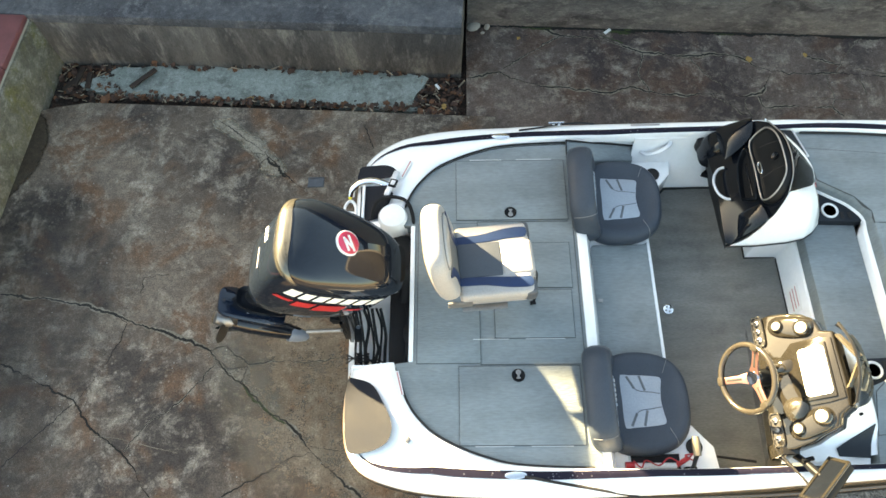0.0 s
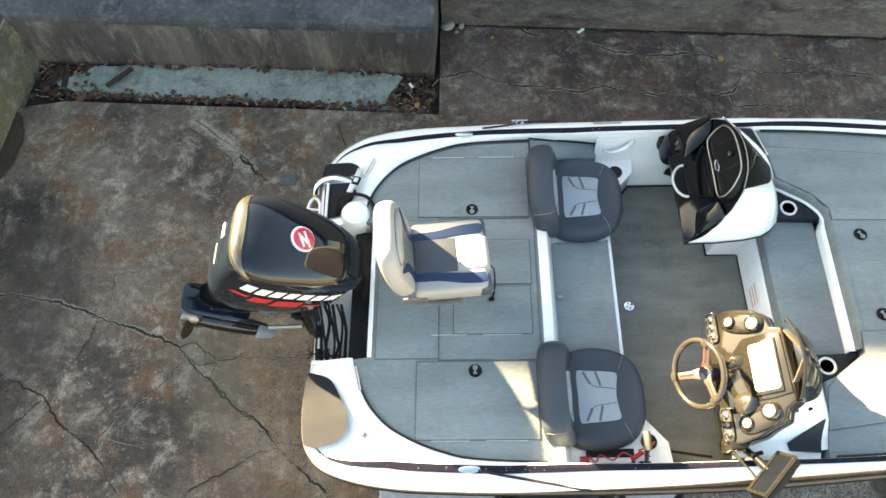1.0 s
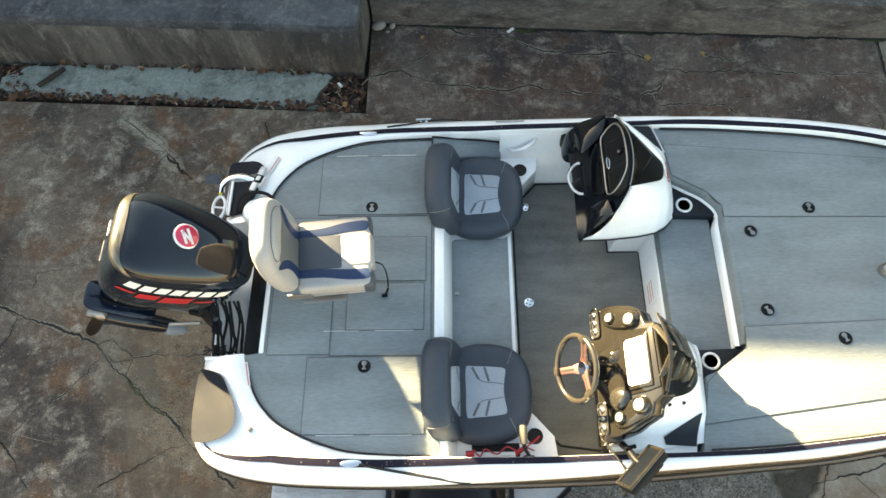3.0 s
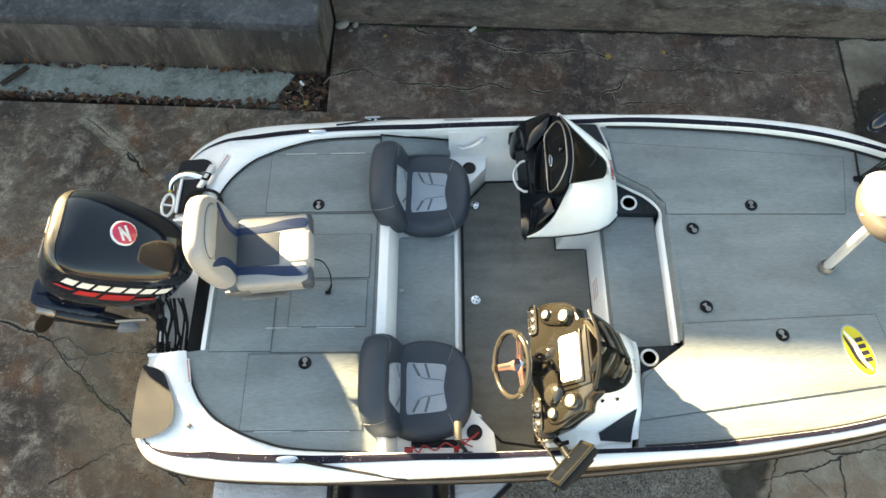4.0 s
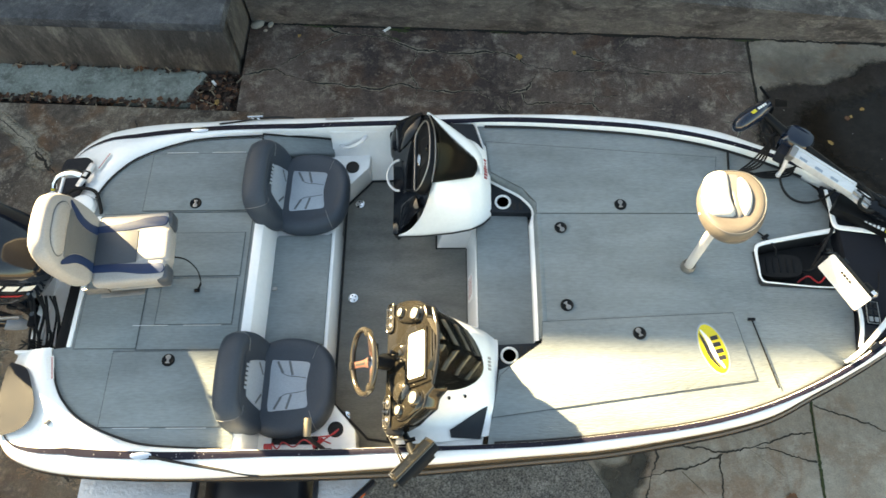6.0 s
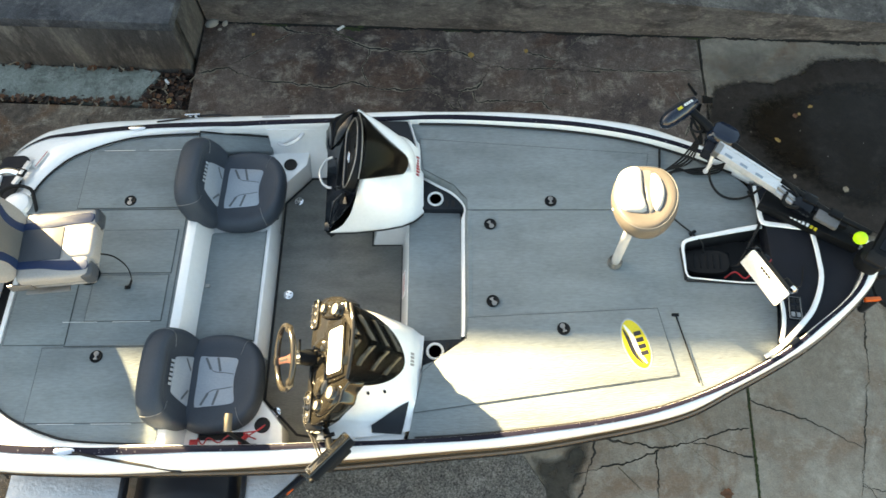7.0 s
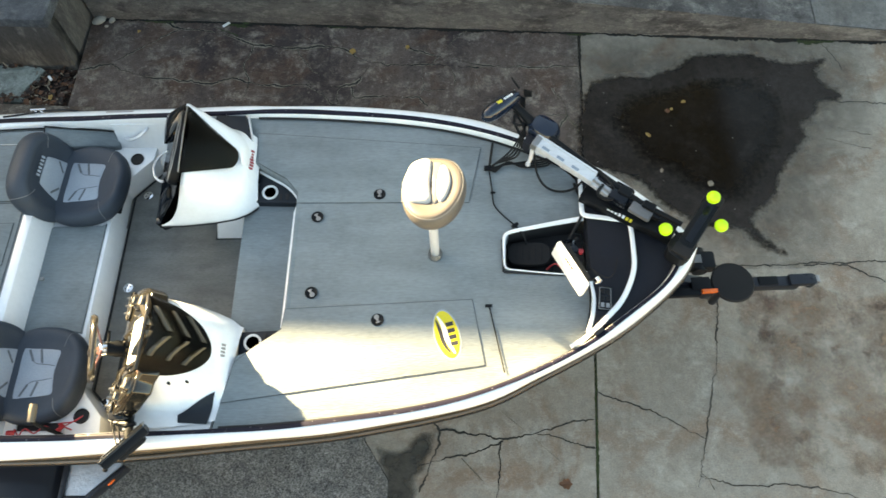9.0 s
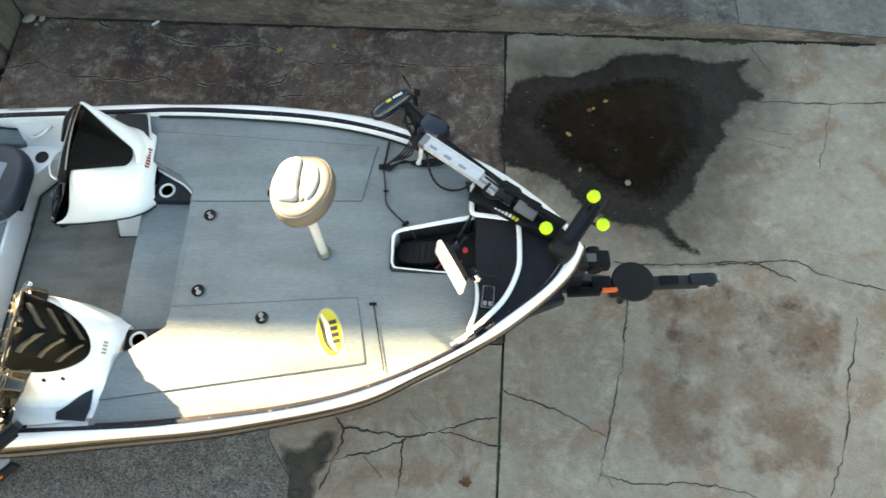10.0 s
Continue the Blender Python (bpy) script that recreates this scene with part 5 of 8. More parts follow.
# latches, drains, cups
LATCHES = ((1.045, 0.555, DECK_S), (1.045, -0.555, DECK_S), (3.50, 0.29, DECK_B), (3.50, -0.25, DECK_B), (3.905, 0.455, DECK_B), (3.922, -0.436, DECK_B))
for k, (x, y, z) in enumerate(LATCHES):
    turn = pose(x, y, z + 0.002, 0, 0, (0, 180, 30, 30, 180, 200)[k])
    cup = part("latch", moved(lathe([(0.040, 0), (0.040, 0.004), (0.036, 0.007), (0.030, 0.003), (0, 0.002)], 28), turn), BLACK, boat, "round black flush latch")
    part("latch_handle", moved(joined(box((0, -0.003, 0.006), (0.013, 0.034, 0.006), 0.003), box((0, 0.017, 0.006), (0.026, 0.010, 0.006), 0.003),
                                      lathe([(0.016, 0.004), (0.016, 0.008), (0.010, 0.009), (0, 0.009)], 16, Matrix.Translation((0, -0.018, 0)))), turn), STEEL, cup, "bright latch handle")
for x, y in ((2.105, 0.0), (2.10, -0.82), (2.115, 0.75)):
    dr = part("sole_socket", lathe([(0.034, SOLE), (0.034, SOLE + 0.005), (0.028, SOLE + 0.008), (0, SOLE + 0.006)], 24, Matrix.Translation((x, y, 0))), CHROME, boat, "round metal pedestal socket")
    part("socket_holes", joined(*[lathe([(0.0055, 0), (0.0055, 0.009), (0, 0.009)], 8, Matrix.Translation((x + 0.018 * math.cos(a), y + 0.018 * math.sin(a), SOLE)))
                                  for a in (0.5, 2.0, 3.6, 5.1)]), SEAM, dr)
for s in (1, -1):
    pl = [(3.056, 0.705 * s), (3.05, 0.468 * s), (3.325, 0.458 * s), (3.342, 0.47 * s), (3.330, 0.495 * s), (3.252, 0.585 * s)]
    pan = part("cup_panel", prism(pl if s > 0 else pl[::-1], 1.03, 1.138, 0.008), CUPBLACK, boat, "black cup holder panel")
    cx, cy = 3.14, 0.54 * s
    part("cup_ring", lathe([(0.040, 1.130), (0.055, 1.139), (0.055, 1.148), (0.047, 1.151), (0.040, 1.144)], 30, Matrix.Translation((cx, cy, 0)), cap=False), PAPER, pan, "white cup holder ring")
    part("cup_well", lathe([(0.040, 1.141), (0, 1.141)], 24, Matrix.Translation((cx, cy, 0))), SEAM, pan)
    for dx in (0.075, 0.12):
        part("slot", box((cx + dx, cy - 0.035 * s, 1.1405), (0.022, 0.048, 0.006), 0.002), SEAM, pan)

# pads on the stern corners, boarding ladder, decals
padS = smooth([(0.015, -0.56, 0), (0.07, -0.555, 0), (0.17, -0.60, 0), (0.235, -0.70, 0), (0.295, -0.83, 0), (0.285, -0.93, 0), (0.20, -0.985, 0), (0.06, -0.995, 0), (0.022, -0.93, 0), (0.006, -0.75, 0)], 60, True)


def stern_pad(ring, s):
    bm = bmesh.new()
    bm.faces.new([bm.verts.new((p.x, p.y * s, sheer(0) + 0.016 + 0.345 * p.x)) for p in ring])
    return bm


part("grip_pad", stern_pad(padS, 1), PAD, boat, "black grip pad on the stern corner")
pn1 = smooth([(0.03, -0.965, 0), (0.12, -0.955, 0), (0.215, -0.935, 0), (0.276, -0.885, 0), (0.268, -0.838, 0), (0.14, -0.838, 0), (0.012, -0.858, 0), (0.012, -0.935, 0)], 50, True)
part("grip_pad", stern_pad(pn1, -1), PAD, boat, "black grip pad on the stern corner")
pn2 = [(0.035, -0.52, 0), (0.03, -0.805, 0), (0.22, -0.775, 0), (0.262, -0.70, 0), (0.20, -0.53, 0)]
part("grip_pad", stern_pad([Vector(p) for p in pn2], -1), PAD, boat, "black grip pad on the stern corner")
lad = thing("boarding_ladder", "stainless boarding ladder folded on the stern corner", "ladder")
part("arm", tube(smooth([(0.235, 0.79, 1.125), (0.12, 0.832, 1.125), (0.03, 0.832, 1.105), (-0.03, 0.80, 1.07), (-0.045, 0.76, 1.03)], 30), 0.024, 10, flat=0.4), CHROME, lad, "broad polished arm")
part("rail", tube([(-0.045 + 0.042 * math.cos(t), 0.635 + 0.088 * math.sin(t), 1.03) for t in np.linspace(0, 2 * math.pi, 32, endpoint=False)], 0.011, 8, closed=True), GEL, lad, "white looped hand rail")
part("rail", tube([(-0.08, 0.64, 1.03), (0.0, 0.63, 1.03)], 0.008, 8), GEL, lad)
part("tread", box((0.055, 0.665, 1.10), (0.02, 0.27, 0.03), 0.006), GEL, lad)
part("strap_end", lathe([(0, 0), (0.012, 0.004), (0.014, 0.012), (0, 0.018)], 12, Matrix.Translation((-0.05, 0.75, 1.02))), YELLOW, lad, "yellow strap end")
part("hinge", box((0.252, 0.772, 1.178), (0.038, 0.20, 0.024), 0.006, 2, pose(0, 0, 0, 0, -8, -20)), ALU, lad)
part("hinge_block", box((0.262, 0.765, 1.194), (0.055, 0.062, 0.018), 0.008, 2, pose(0, 0, 0, 0, -8, -20)), BLACK, lad)
part("hinge_plate", box((0.262, 0.765, 1.204), (0.030, 0.036, 0.006), 0.003, 2, pose(0, 0, 0, 0, -8, -20)), ALU, lad)
part("well_knob", lathe([(0.0, 1.176), (0.06, 1.174), (0.085, 1.166), (0.098, 1.145), (0.104, 1.08), (0.108, 0.95)], 32, Matrix.Translation((0.262, 0.535, 0))), GEL, boat, "white rounded corner of the splash well")
part("knob_hose", tube(smooth([(0.12, 0.53, 1.13), (0.15, 0.62, 1.178), (0.24, 0.665, 1.182), (0.345, 0.64, 1.178), (0.392, 0.55, 1.165), (0.405, 0.44, 1.10)], 30), 0.0125, 8), RUBBER, boat)
for s, x, y, r in ((1, 0.335, 0.90, 24), (-1, 0.325, -0.60, 14)):
    part("decal", box((x, y, 1.158 if s > 0 else 1.152), (0.045, 0.15, 0.003), 0, 2, pose(0, 0, 0, 0, -3, -r * s)), PAPER, boat, "white decal with red bar")
    part("decal_bar", box((x + 0.012, y, 1.1605 if s > 0 else 1.155), (0.008, 0.14, 0.002), 0, 2, pose(0, 0, 0, 0, -3, -r * s)), PINK, boat)
for s in (1, -1):
    em = part("emblem", moved(lathe([(0.06, 0), (0.062, 0.004), (0.045, 0.008), (0, 0.008)], 28), pose(1.0, 1.135 * s, 1.186, 0, 0, -2 * s) @ Matrix.Diagonal((1, 0.34, 1, 1))), CHROME, boat, "oval chrome emblem")
    part("hull_print", box((2.0, 1.195 * s, 1.214), (0.20, 0.012, 0.002)), GREYINK, boat) if s > 0 else None
part("grab_handle", tube(smooth([(1.99, 1.092, 1.045), (2.03, 1.058, 1.055), (2.10, 1.052, 1.09), (2.16, 1.072, 1.125), (2.185, 1.108, 1.13)], 24), 0.015, 8, flat=0.6), ALU, boat, "bright grab handle on the liner")
part("cleat", joined(tube([(1.335, 1.232, 1.202), (1.445, 1.236, 1.202)], 0.009, 8), box((1.37, 1.233, 1.185), (0.02, 0.022, 0.03), 0.004), box((1.41, 1.234, 1.185), (0.02, 0.022, 0.03), 0.004)), CHROME, boat, "small chrome cleat")
part("cord", tube(smooth([(1.13, 1.192, 1.178), (1.30, 1.212, 1.182), (1.42, 1.232, 1.184), (1.55, 1.245, 1.18), (1.66, 1.249, 1.16)], 24), 0.0065, 6), SEAM, boat, "dark moulding line on the gunwale")
part("cord", tube(smooth([(1.05, -1.14, 1.186), (1.2, -1.17, 1.186), (1.45, -1.21, 1.17), (1.68, -1.245, 1.13)], 24), 0.008, 6), SEAM, boat, "dark moulding line on the gunwale")


# ---------- consoles ----------
def smoothstep(u):
    u = max(0.0, min(1.0, u))
    return u * u * (3 - 2 * u)


PX = (2.36, 2.45, 2.6, 2.7, 2.8, 2.92, 3.0, 3.06)


def console_z(x, v, s):
    """Height of the console's skin at x and distance v from the middle line; s: +1 passenger, -1 helm."""
    yin = console_in(x, s)
    zi = lerp(x, PX, (1.15, 1.17, 1.18, 1.18, 1.18, 1.16, 1.13, 1.11) if s > 0 else (1.25, 1.28, 1.30, 1.25, 1.20, 1.165, 1.15, 1.13))
    zt = lerp(x, PX, (1.12, 1.22, 1.47, 1.56, 1.47, 1.37, 1.295, 1.195))
    u = max(0.0, min(1.0, (v - yin) / 0.22))
    z = zi + (zt - zi) * (1 - (1 - u) ** 2.6)
    z -= (zt - 1.21) * (0.9 if s > 0 else 0.98) * smoothstep((v - (0.82 if s > 0 else 0.80)) / (0.24 if s > 0 else 0.20))
    return z


def console_in(x, s):
    if s > 0:
        return lerp(x, (2.36, 2.6, 2.8, 2.92, 3.0, 3.06), (0.285, 0.28, 0.30, 0.335, 0.39, 0.46))
    return lerp(x, (2.36, 2.6, 2.8, 2.92, 3.0, 3.06), (0.33, 0.295, 0.315, 0.355, 0.39, 0.435))


def console_skin(s, x0f, x1f, lift, nx=26, ny=44, skirt=True):
    rings = []
    for i in range(nx + 1):
        u = i / nx
        row = []
        for j in range(ny + 1):
            w = (j / ny) ** 1.3
            x = x0f(w) + (x1f(w) - x0f(w)) * u
            yin = console_in(x, s)
            yout = lerp(x, (2.36, 2.75, 3.06), (1.09, 1.07, 0.92 if s > 0 else 1.03))
            v = yin + (yout - yin) * w
            row.append(Vector((x, v * s, console_z(x, v, s) + lift)))
        if skirt:
            low = SOLE + 0.01 if row[0].x < 2.9 else 1.0
            row = [Vector((max(row[0].x, 2.60), row[0].y + 0.30 * s, low)), Vector((row[0].x, row[0].y + 0.03 * s, row[0].z - 0.06)), Vector((row[0].x, row[0].y + 0.002 * s, row[0].z - 0.02))] + row
        rings.append(row)
    return loft(rings, closed=False)


def dash_face(top, low, k=40, m=12, sag=0.02):
    """A raked dash between its upper and lower edge."""
    a, b = smooth(top, k), smooth(low, k)
    rings = []
    for i in range(m + 1):
        u = i / m
        rings.append([q.lerp(p, u) + Vector((0.5, 0, -0.5)) * sag * math.sin(math.pi * u) for p, q in zip(a, b)])
    return loft(rings, closed=False)


def skirt_face(low, s):
    """The aft face under a dash, down to the sole."""
    a = smooth(low, 24)
    y0 = abs(a[0].y)
    return loft([a, [p + Vector((0.03, 0, -0.10)) for p in a], [Vector((p.x + 0.14, p.y + s * max(0, 0.28 - abs(p.y) + y0), SOLE + 0.01)) for p in a]], closed=False)


def windshield(top, base, bulge=0.035, n=29, drop=0.012):
    a, b = smooth(top, n), smooth(base, n)
    rings = []
    for i in range(15):
        u = i / 14
        rings.append([p.lerp(q, u) + Vector((0, 0, 0.010 * u)) + Vector((0.6, 0, 1)) * bulge * math.sin(math.pi * u) * math.sin(math.pi * j / (n - 1)) for j, (p, q) in enumerate(zip(a, b))])
    bm = loft(rings, closed=False)
    bmesh.ops.solidify(bm, geom=bm.faces[:], thickness=0.004)
    lower = [[p + Vector((-0.004, 0, -0.010 - drop * math.sin(math.pi * min(1, i / 13)) * math.sin(math.pi * j / (n - 1)) ** 0.5)) for j, p in enumerate(r)] for i, r in enumerate(rings[1:])]
    return bm, rings, loft(lower, closed=False), lower
cn = thing("passenger_console", "white moulded passenger console with glossy black glovebox dash", "boat console")
TOP_N = [(2.447, 0.280, 1.20), (2.530, 0.300, 1.325), (2.606, 0.334, 1.43), (2.645, 0.375, 1.50), (2.679, 0.436, 1.580), (2.694, 0.53, 1.640), (2.698, 0.66, 1.662), (2.687, 0.80, 1.642),
         (2.660, 0.92, 1.590), (2.61, 1.02, 1.48), (2.53, 1.075, 1.34)]
LOW_N = [(2.405, 0.290, 1.180), (2.405, 0.40, 1.185), (2.405, 0.55, 1.20), (2.40, 0.70, 1.21), (2.39, 0.90, 1.20), (2.385, 1.06, 1.18)]
edge_v = [abs(p[1]) for p in TOP_N]
edge_x = [p[0] for p in TOP_N]
part("fairing", console_skin(1, lambda w: lerp(0.28 + 0.80 * w, edge_v, edge_x) - 0.006, lambda w: 3.06, 0.0), GEL, cn, "white gelcoat fairing", angle=60)
# the dash leans at 61 degrees: u runs up its slope, v across
lean = radians(61)
DN = Matrix.Translation((2.62, 0.655, 1.545)) @ Matrix(((math.cos(lean), 0, -math.sin(lean), 0), (0, 1, 0, 0), (math.sin(lean), 0, math.cos(lean), 0), (0, 0, 0, 1)))
LID_N = smooth([(u, v, 0) for u, v in ((-0.106, 0.195), (-0.060, 0.238), (0.0, 0.250), (0.045, 0.240), (0.090, 0.180), (0.112, 0.08), (0.114, -0.06), (0.094, -0.135), (0.030, -0.197), (-0.040, -0.226), (-0.088, -0.220), (-0.106, -0.185), (-0.107, 0.0))], 72, True)
TRAY_N = smooth([(u, v, 0) for u, v in ((-0.155, 0.195), (-0.205, 0.140), (-0.238, 0.03), (-0.246, -0.11), (-0.232, -0.130), (-0.170, -0.165), (-0.138, -0.165), (-0.124, -0.05), (-0.126, 0.10), (-0.138, 0.188))], 60, True)


def within(p, ring):
    hit = False
    for a, b in zip(ring, ring[1:] + ring[:1]):
        if (a.y > p.y) != (b.y > p.y) and p.x < a.x + (p.y - a.y) * (b.x - a.x) / (b.y - a.y):
            hit = not hit
    return hit


def shrunk(ring, w, z):
    c = sum(ring, Vector()) / len(ring)
    return [Vector((p.x - (p.x - c.x) / max((p - c).length, 1e-6) * w, p.y - (p.y - c.y) / max((p - c).length, 1e-6) * w, z)) for p in ring]


bm = dash_face(TOP_N, LOW_N, 110, 60)
DNI = DN.inverted()
bmesh.ops.delete(bm, geom=[f for f in bm.faces if within(DNI @ f.calc_center_median(), TRAY_N) or within(DNI @ f.calc_center_median(), LID_N)], context="FACES")
part("dash_skin", bm, GLOSS, cn, "glossy black dash moulding", angle=60)
lidp = part("glovebox_lid", moved(loft([shrunk(LID_N, -0.016, -0.045), shrunk(LID_N, -0.012, -0.004), shrunk(LID_N, -0.004, 0.010), shrunk(LID_N, 0.010, 0.006), shrunk(LID_N, 0.018, -0.008), shrunk(LID_N, 0.05, -0.013),
                                        shrunk(LID_N, 0.085, -0.012)]), DN), BLACK, cn, "black glovebox lid", angle=35)
part("lid_ring", moved(tube(shrunk(LID_N, 0.004, 0.010), 0.0052, 8, closed=True), DN), STEEL, lidp, "chrome ring round the lid")
part("lid_badge", moved(tube(oval(-0.078, 0.015, -0.006, 0.013, 0.040, 2, 26), 0.005, 6, closed=True), DN), CHROME, lidp, "chrome oval badge")
part("lid_lock", moved(lathe([(0.026, -0.016), (0.024, -0.004), (0.018, -0.006), (0.010, -0.012), (0, -0.012)], 18), DN @ pose(0.040, 0.035, 0.0)), GLOSS, lidp, "round lock recess")
part("lid_crease", moved(tube(smooth([(-0.085, -0.060, -0.008), (0.0, -0.052, -0.011), (0.092, -0.060, -0.008)], 12), 0.003, 5), DN), SEAM, lidp)
part("lid_crease", moved(tube(smooth([(-0.05, 0.150, -0.009), (0.02, 0.140, -0.011), (0.085, 0.120, -0.008)], 12), 0.003, 5), DN), SEAM, lidp)
part("tray", moved(loft([shrunk(TRAY_N, -0.010, -0.03), shrunk(TRAY_N, -0.008, 0.006), shrunk(TRAY_N, 0.0, 0.010), shrunk(TRAY_N, 0.006, 0.004), shrunk(TRAY_N, 0.010, -0.070)]), DN), BLACK, cn, "open black dash tray", angle=35)
part("tray_rib", moved(box((-0.185, -0.01, -0.045), (0.012, 0.24, 0.045), 0.004), DN), GLOSS, cn)
part("tray_rim", moved(tube(shrunk(TRAY_N, 0.001, 0.010), 0.0035, 6, closed=True), DN), GLOSS, cn)


def facet(a, b, c, d, bulge, k=12):
    """A smooth four-cornered shell that swells along its normal."""
    a, b, c, d = (Vector(q) for q in (a, b, c, d))
    n = (b - a).cross(d - a).normalized()
    n = n if n.z > 0 else -n
    rings = []
    for i in range(k + 1):
        u = i / k
        rings.append([a.lerp(d, u).lerp(b.lerp(c, u), j / k) + n * bulge * math.sin(math.pi * u) ** 0.6 * math.sin(math.pi * j / k) ** 0.6 for j in range(k + 1)])
    bm = loft(rings, closed=False)
    bmesh.ops.solidify(bm, geom=bm.faces[:], thickness=0.02)
    return bm


part("dash_brow", facet((2.452, 0.82, 1.335), (2.432, 1.055, 1.335), (2.610, 1.030, 1.475), (2.580, 0.905, 1.470), 0.030), GLOSS, cn, "swept glossy dash brow", angle=60)
part("dash_shelf", facet((2.485, 0.425, 1.300), (2.470, 0.288, 1.255), (2.600, 0.330, 1.425), (2.575, 0.430, 1.415), 0.016), GLOSS, cn, "glossy black dash shelf", angle=60)
part("aft_face", skirt_face(LOW_N, 1), BLACK, cn, angle=60)
part("edge_welt", tube([(x, console_in(x, 1) + 0.006, console_z(x, console_in(x, 1), 1) - 0.03) for x in np.linspace(2.42, 3.05, 24)], 0.010, 6), SEAM, cn, "black edge welt")
part("grab_rail", tube(smooth([(2.445, 0.790, 1.29), (2.412, 0.782, 1.280), (2.378, 0.735, 1.277), (2.365, 0.67, 1.277), (2.385, 0.60, 1.275), (2.425, 0.562, 1.277), (2.450, 0.558, 1.28)], 34), 0.009, 8), ALU, cn, "chrome grab rail")
part("side_pod", loft([oval(2.435, 1.01, 1.10, 0.075, 0.095, 3, 30), oval(2.445, 1.005, 1.20, 0.078, 0.098, 3, 30), oval(2.46, 1.00, 1.28, 0.068, 0.085, 3, 30), oval(2.475, 0.99, 1.325, 0.035, 0.045, 3, 30)]), GLOSS, cn, "black side pod of the dash")
part("pod_tip", loft([oval(2.385, 1.085, 1.09, 0.030, 0.040, 3, 20), oval(2.388, 1.085, 1.16, 0.030, 0.042, 3, 20), oval(2.40, 1.08, 1.185, 0.015, 0.022, 3, 20)]), BLACK, cn)
TOPW = [(2.676, 0.434, 1.585), (2.696, 0.53, 1.642), (2.700, 0.66, 1.664), (2.688, 0.80, 1.645), (2.650, 0.958, 1.572)]
bm, rws, liner, _ = windshield(TOPW, [(2.690, 0.432, 1.578), (2.79, 0.496, 1.498), (2.90, 0.567, 1.410), (2.942, 0.600, 1.372), (2.966, 0.66, 1.358), (2.962, 0.722, 1.372), (2.90, 0.772, 1.412), (2.79, 0.856, 1.474), (2.668, 0.950, 1.560)], bulge=0.010, drop=0.020)
ws = part("windshield", bm, SMOKE, cn, "smoked acrylic windshield", angle=60)
ws.visible_shadow = False
part("dash_top", liner, SEAM, cn, "black dash top under the windshield", angle=60)
part("windshield_edge", tube(rws[0], 0.004, 6), STEEL, ws, "bright upper edge")
rail = [smooth(q, 24) for q in (((2.640, 0.962, 1.566), (2.76, 0.880, 1.497), (2.88, 0.790, 1.420), (2.960, 0.726, 1.372), (2.985, 0.64, 1.335)),
                                ((2.646, 0.974, 1.572), (2.77, 0.900, 1.503), (2.90, 0.820, 1.420), (2.978, 0.752, 1.360), (2.998, 0.655, 1.318)),
                                ((2.655, 0.990, 1.550), (2.79, 0.935, 1.470), (2.93, 0.870, 1.372), (2.998, 0.790, 1.318), (3.006, 0.66, 1.298)),
                                ((2.665, 1.000, 1.500), (2.80, 0.960, 1.400), (2.95, 0.905, 1.300), (3.008, 0.830, 1.260), (3.010, 0.67, 1.270)))]
part("fairing_rail", loft(rail, closed=False), GEL, cn, "white moulded rail beside the windshield", angle=60)
part("side_vent", prism([(2.72, 0.985), (2.86, 0.955), (3.008, 0.885), (2.949, 1.085), (2.74, 1.095)], 1.20, 1.284, 0.006), CUPBLACK, cn, "black side panel")
part("bracket_edge", tube([(3.018, 0.875, 1.276), (2.962, 1.088, 1.270)], 0.008, 6), ALU, cn)
for k in range(7):
    part("print_bar", box((3.022 + 0.004 * math.sin(k), 0.66 + 0.023 * k, console_z(3.022, 0.66 + 0.023 * k, 1) + 0.005), (0.030, 0.015, 0.003), 0, 2, pose(0, 0, 0, 0, 46, 0)), DRED, cn)
part("foot_panel", prism([(2.43, 0.965), (2.53, 1.04), (2.53, 0.93)], 0.90, 0.955, 0.006), BLACK, cn)

cs = thing("helm_console", "white moulded helm console with gunmetal instrument dash", "boat console")
part("fairing", console_skin(-1, lambda w: lerp(w, (0, 0.45, 0.72, 0.85, 1), (2.62, 2.66, 2.60, 2.50, 2.46)), lambda w: 3.072 - 0.012 * w - 0.055 * w * w, 0.0), GEL, cs, "white gelcoat fairing", angle=60)
LOW_S = [(2.425, -0.29, 1.185), (2.42, -0.50, 1.20), (2.415, -0.75, 1.20), (2.41, -1.05, 1.185)]
part("aft_face", skirt_face(LOW_S, -1), GLOSS, cs, angle=60)
bm, rws, liner, lower = windshield([(2.700, -0.442, 1.705), (2.722, -0.55, 1.735), (2.728, -0.65, 1.745), (2.720, -0.76, 1.732), (2.698, -0.865, 1.688)],
                            [(2.712, -0.435, 1.640), (2.82, -0.468, 1.555), (2.915, -0.530, 1.435), (2.968, -0.63, 1.365), (2.965, -0.72, 1.368), (2.90, -0.80, 1.425), (2.80, -0.845, 1.485), (2.705, -0.868, 1.60)], bulge=0.018, drop=0.030)
ws = part("windshield", bm, SMOKE, cs, "smoked acrylic windshield", angle=60)
ws.visible_shadow = False
part("dash_top", liner, SEAM, cs, "black dash top under the windshield", angle=60)
part("windshield_edge", tube([p + Vector((-0.006, 0, 0.002)) for p in rws[0]], 0.009, 8, flat=0.35), DASH, ws, "bright upper edge")
# vent slats moulded into the dash top under the acrylic
nodes = [p for r in lower for p in r]


def dash_top_z(x, y):
    near = sorted(nodes, key=lambda p: (p.x - x) ** 2 + (p.y - y) ** 2)[:6]
    w = [1 / ((p.x - x) ** 2 + (p.y - y) ** 2 + 1e-5) for p in near]
    return sum(p.z * k for p, k in zip(near, w)) / sum(w)


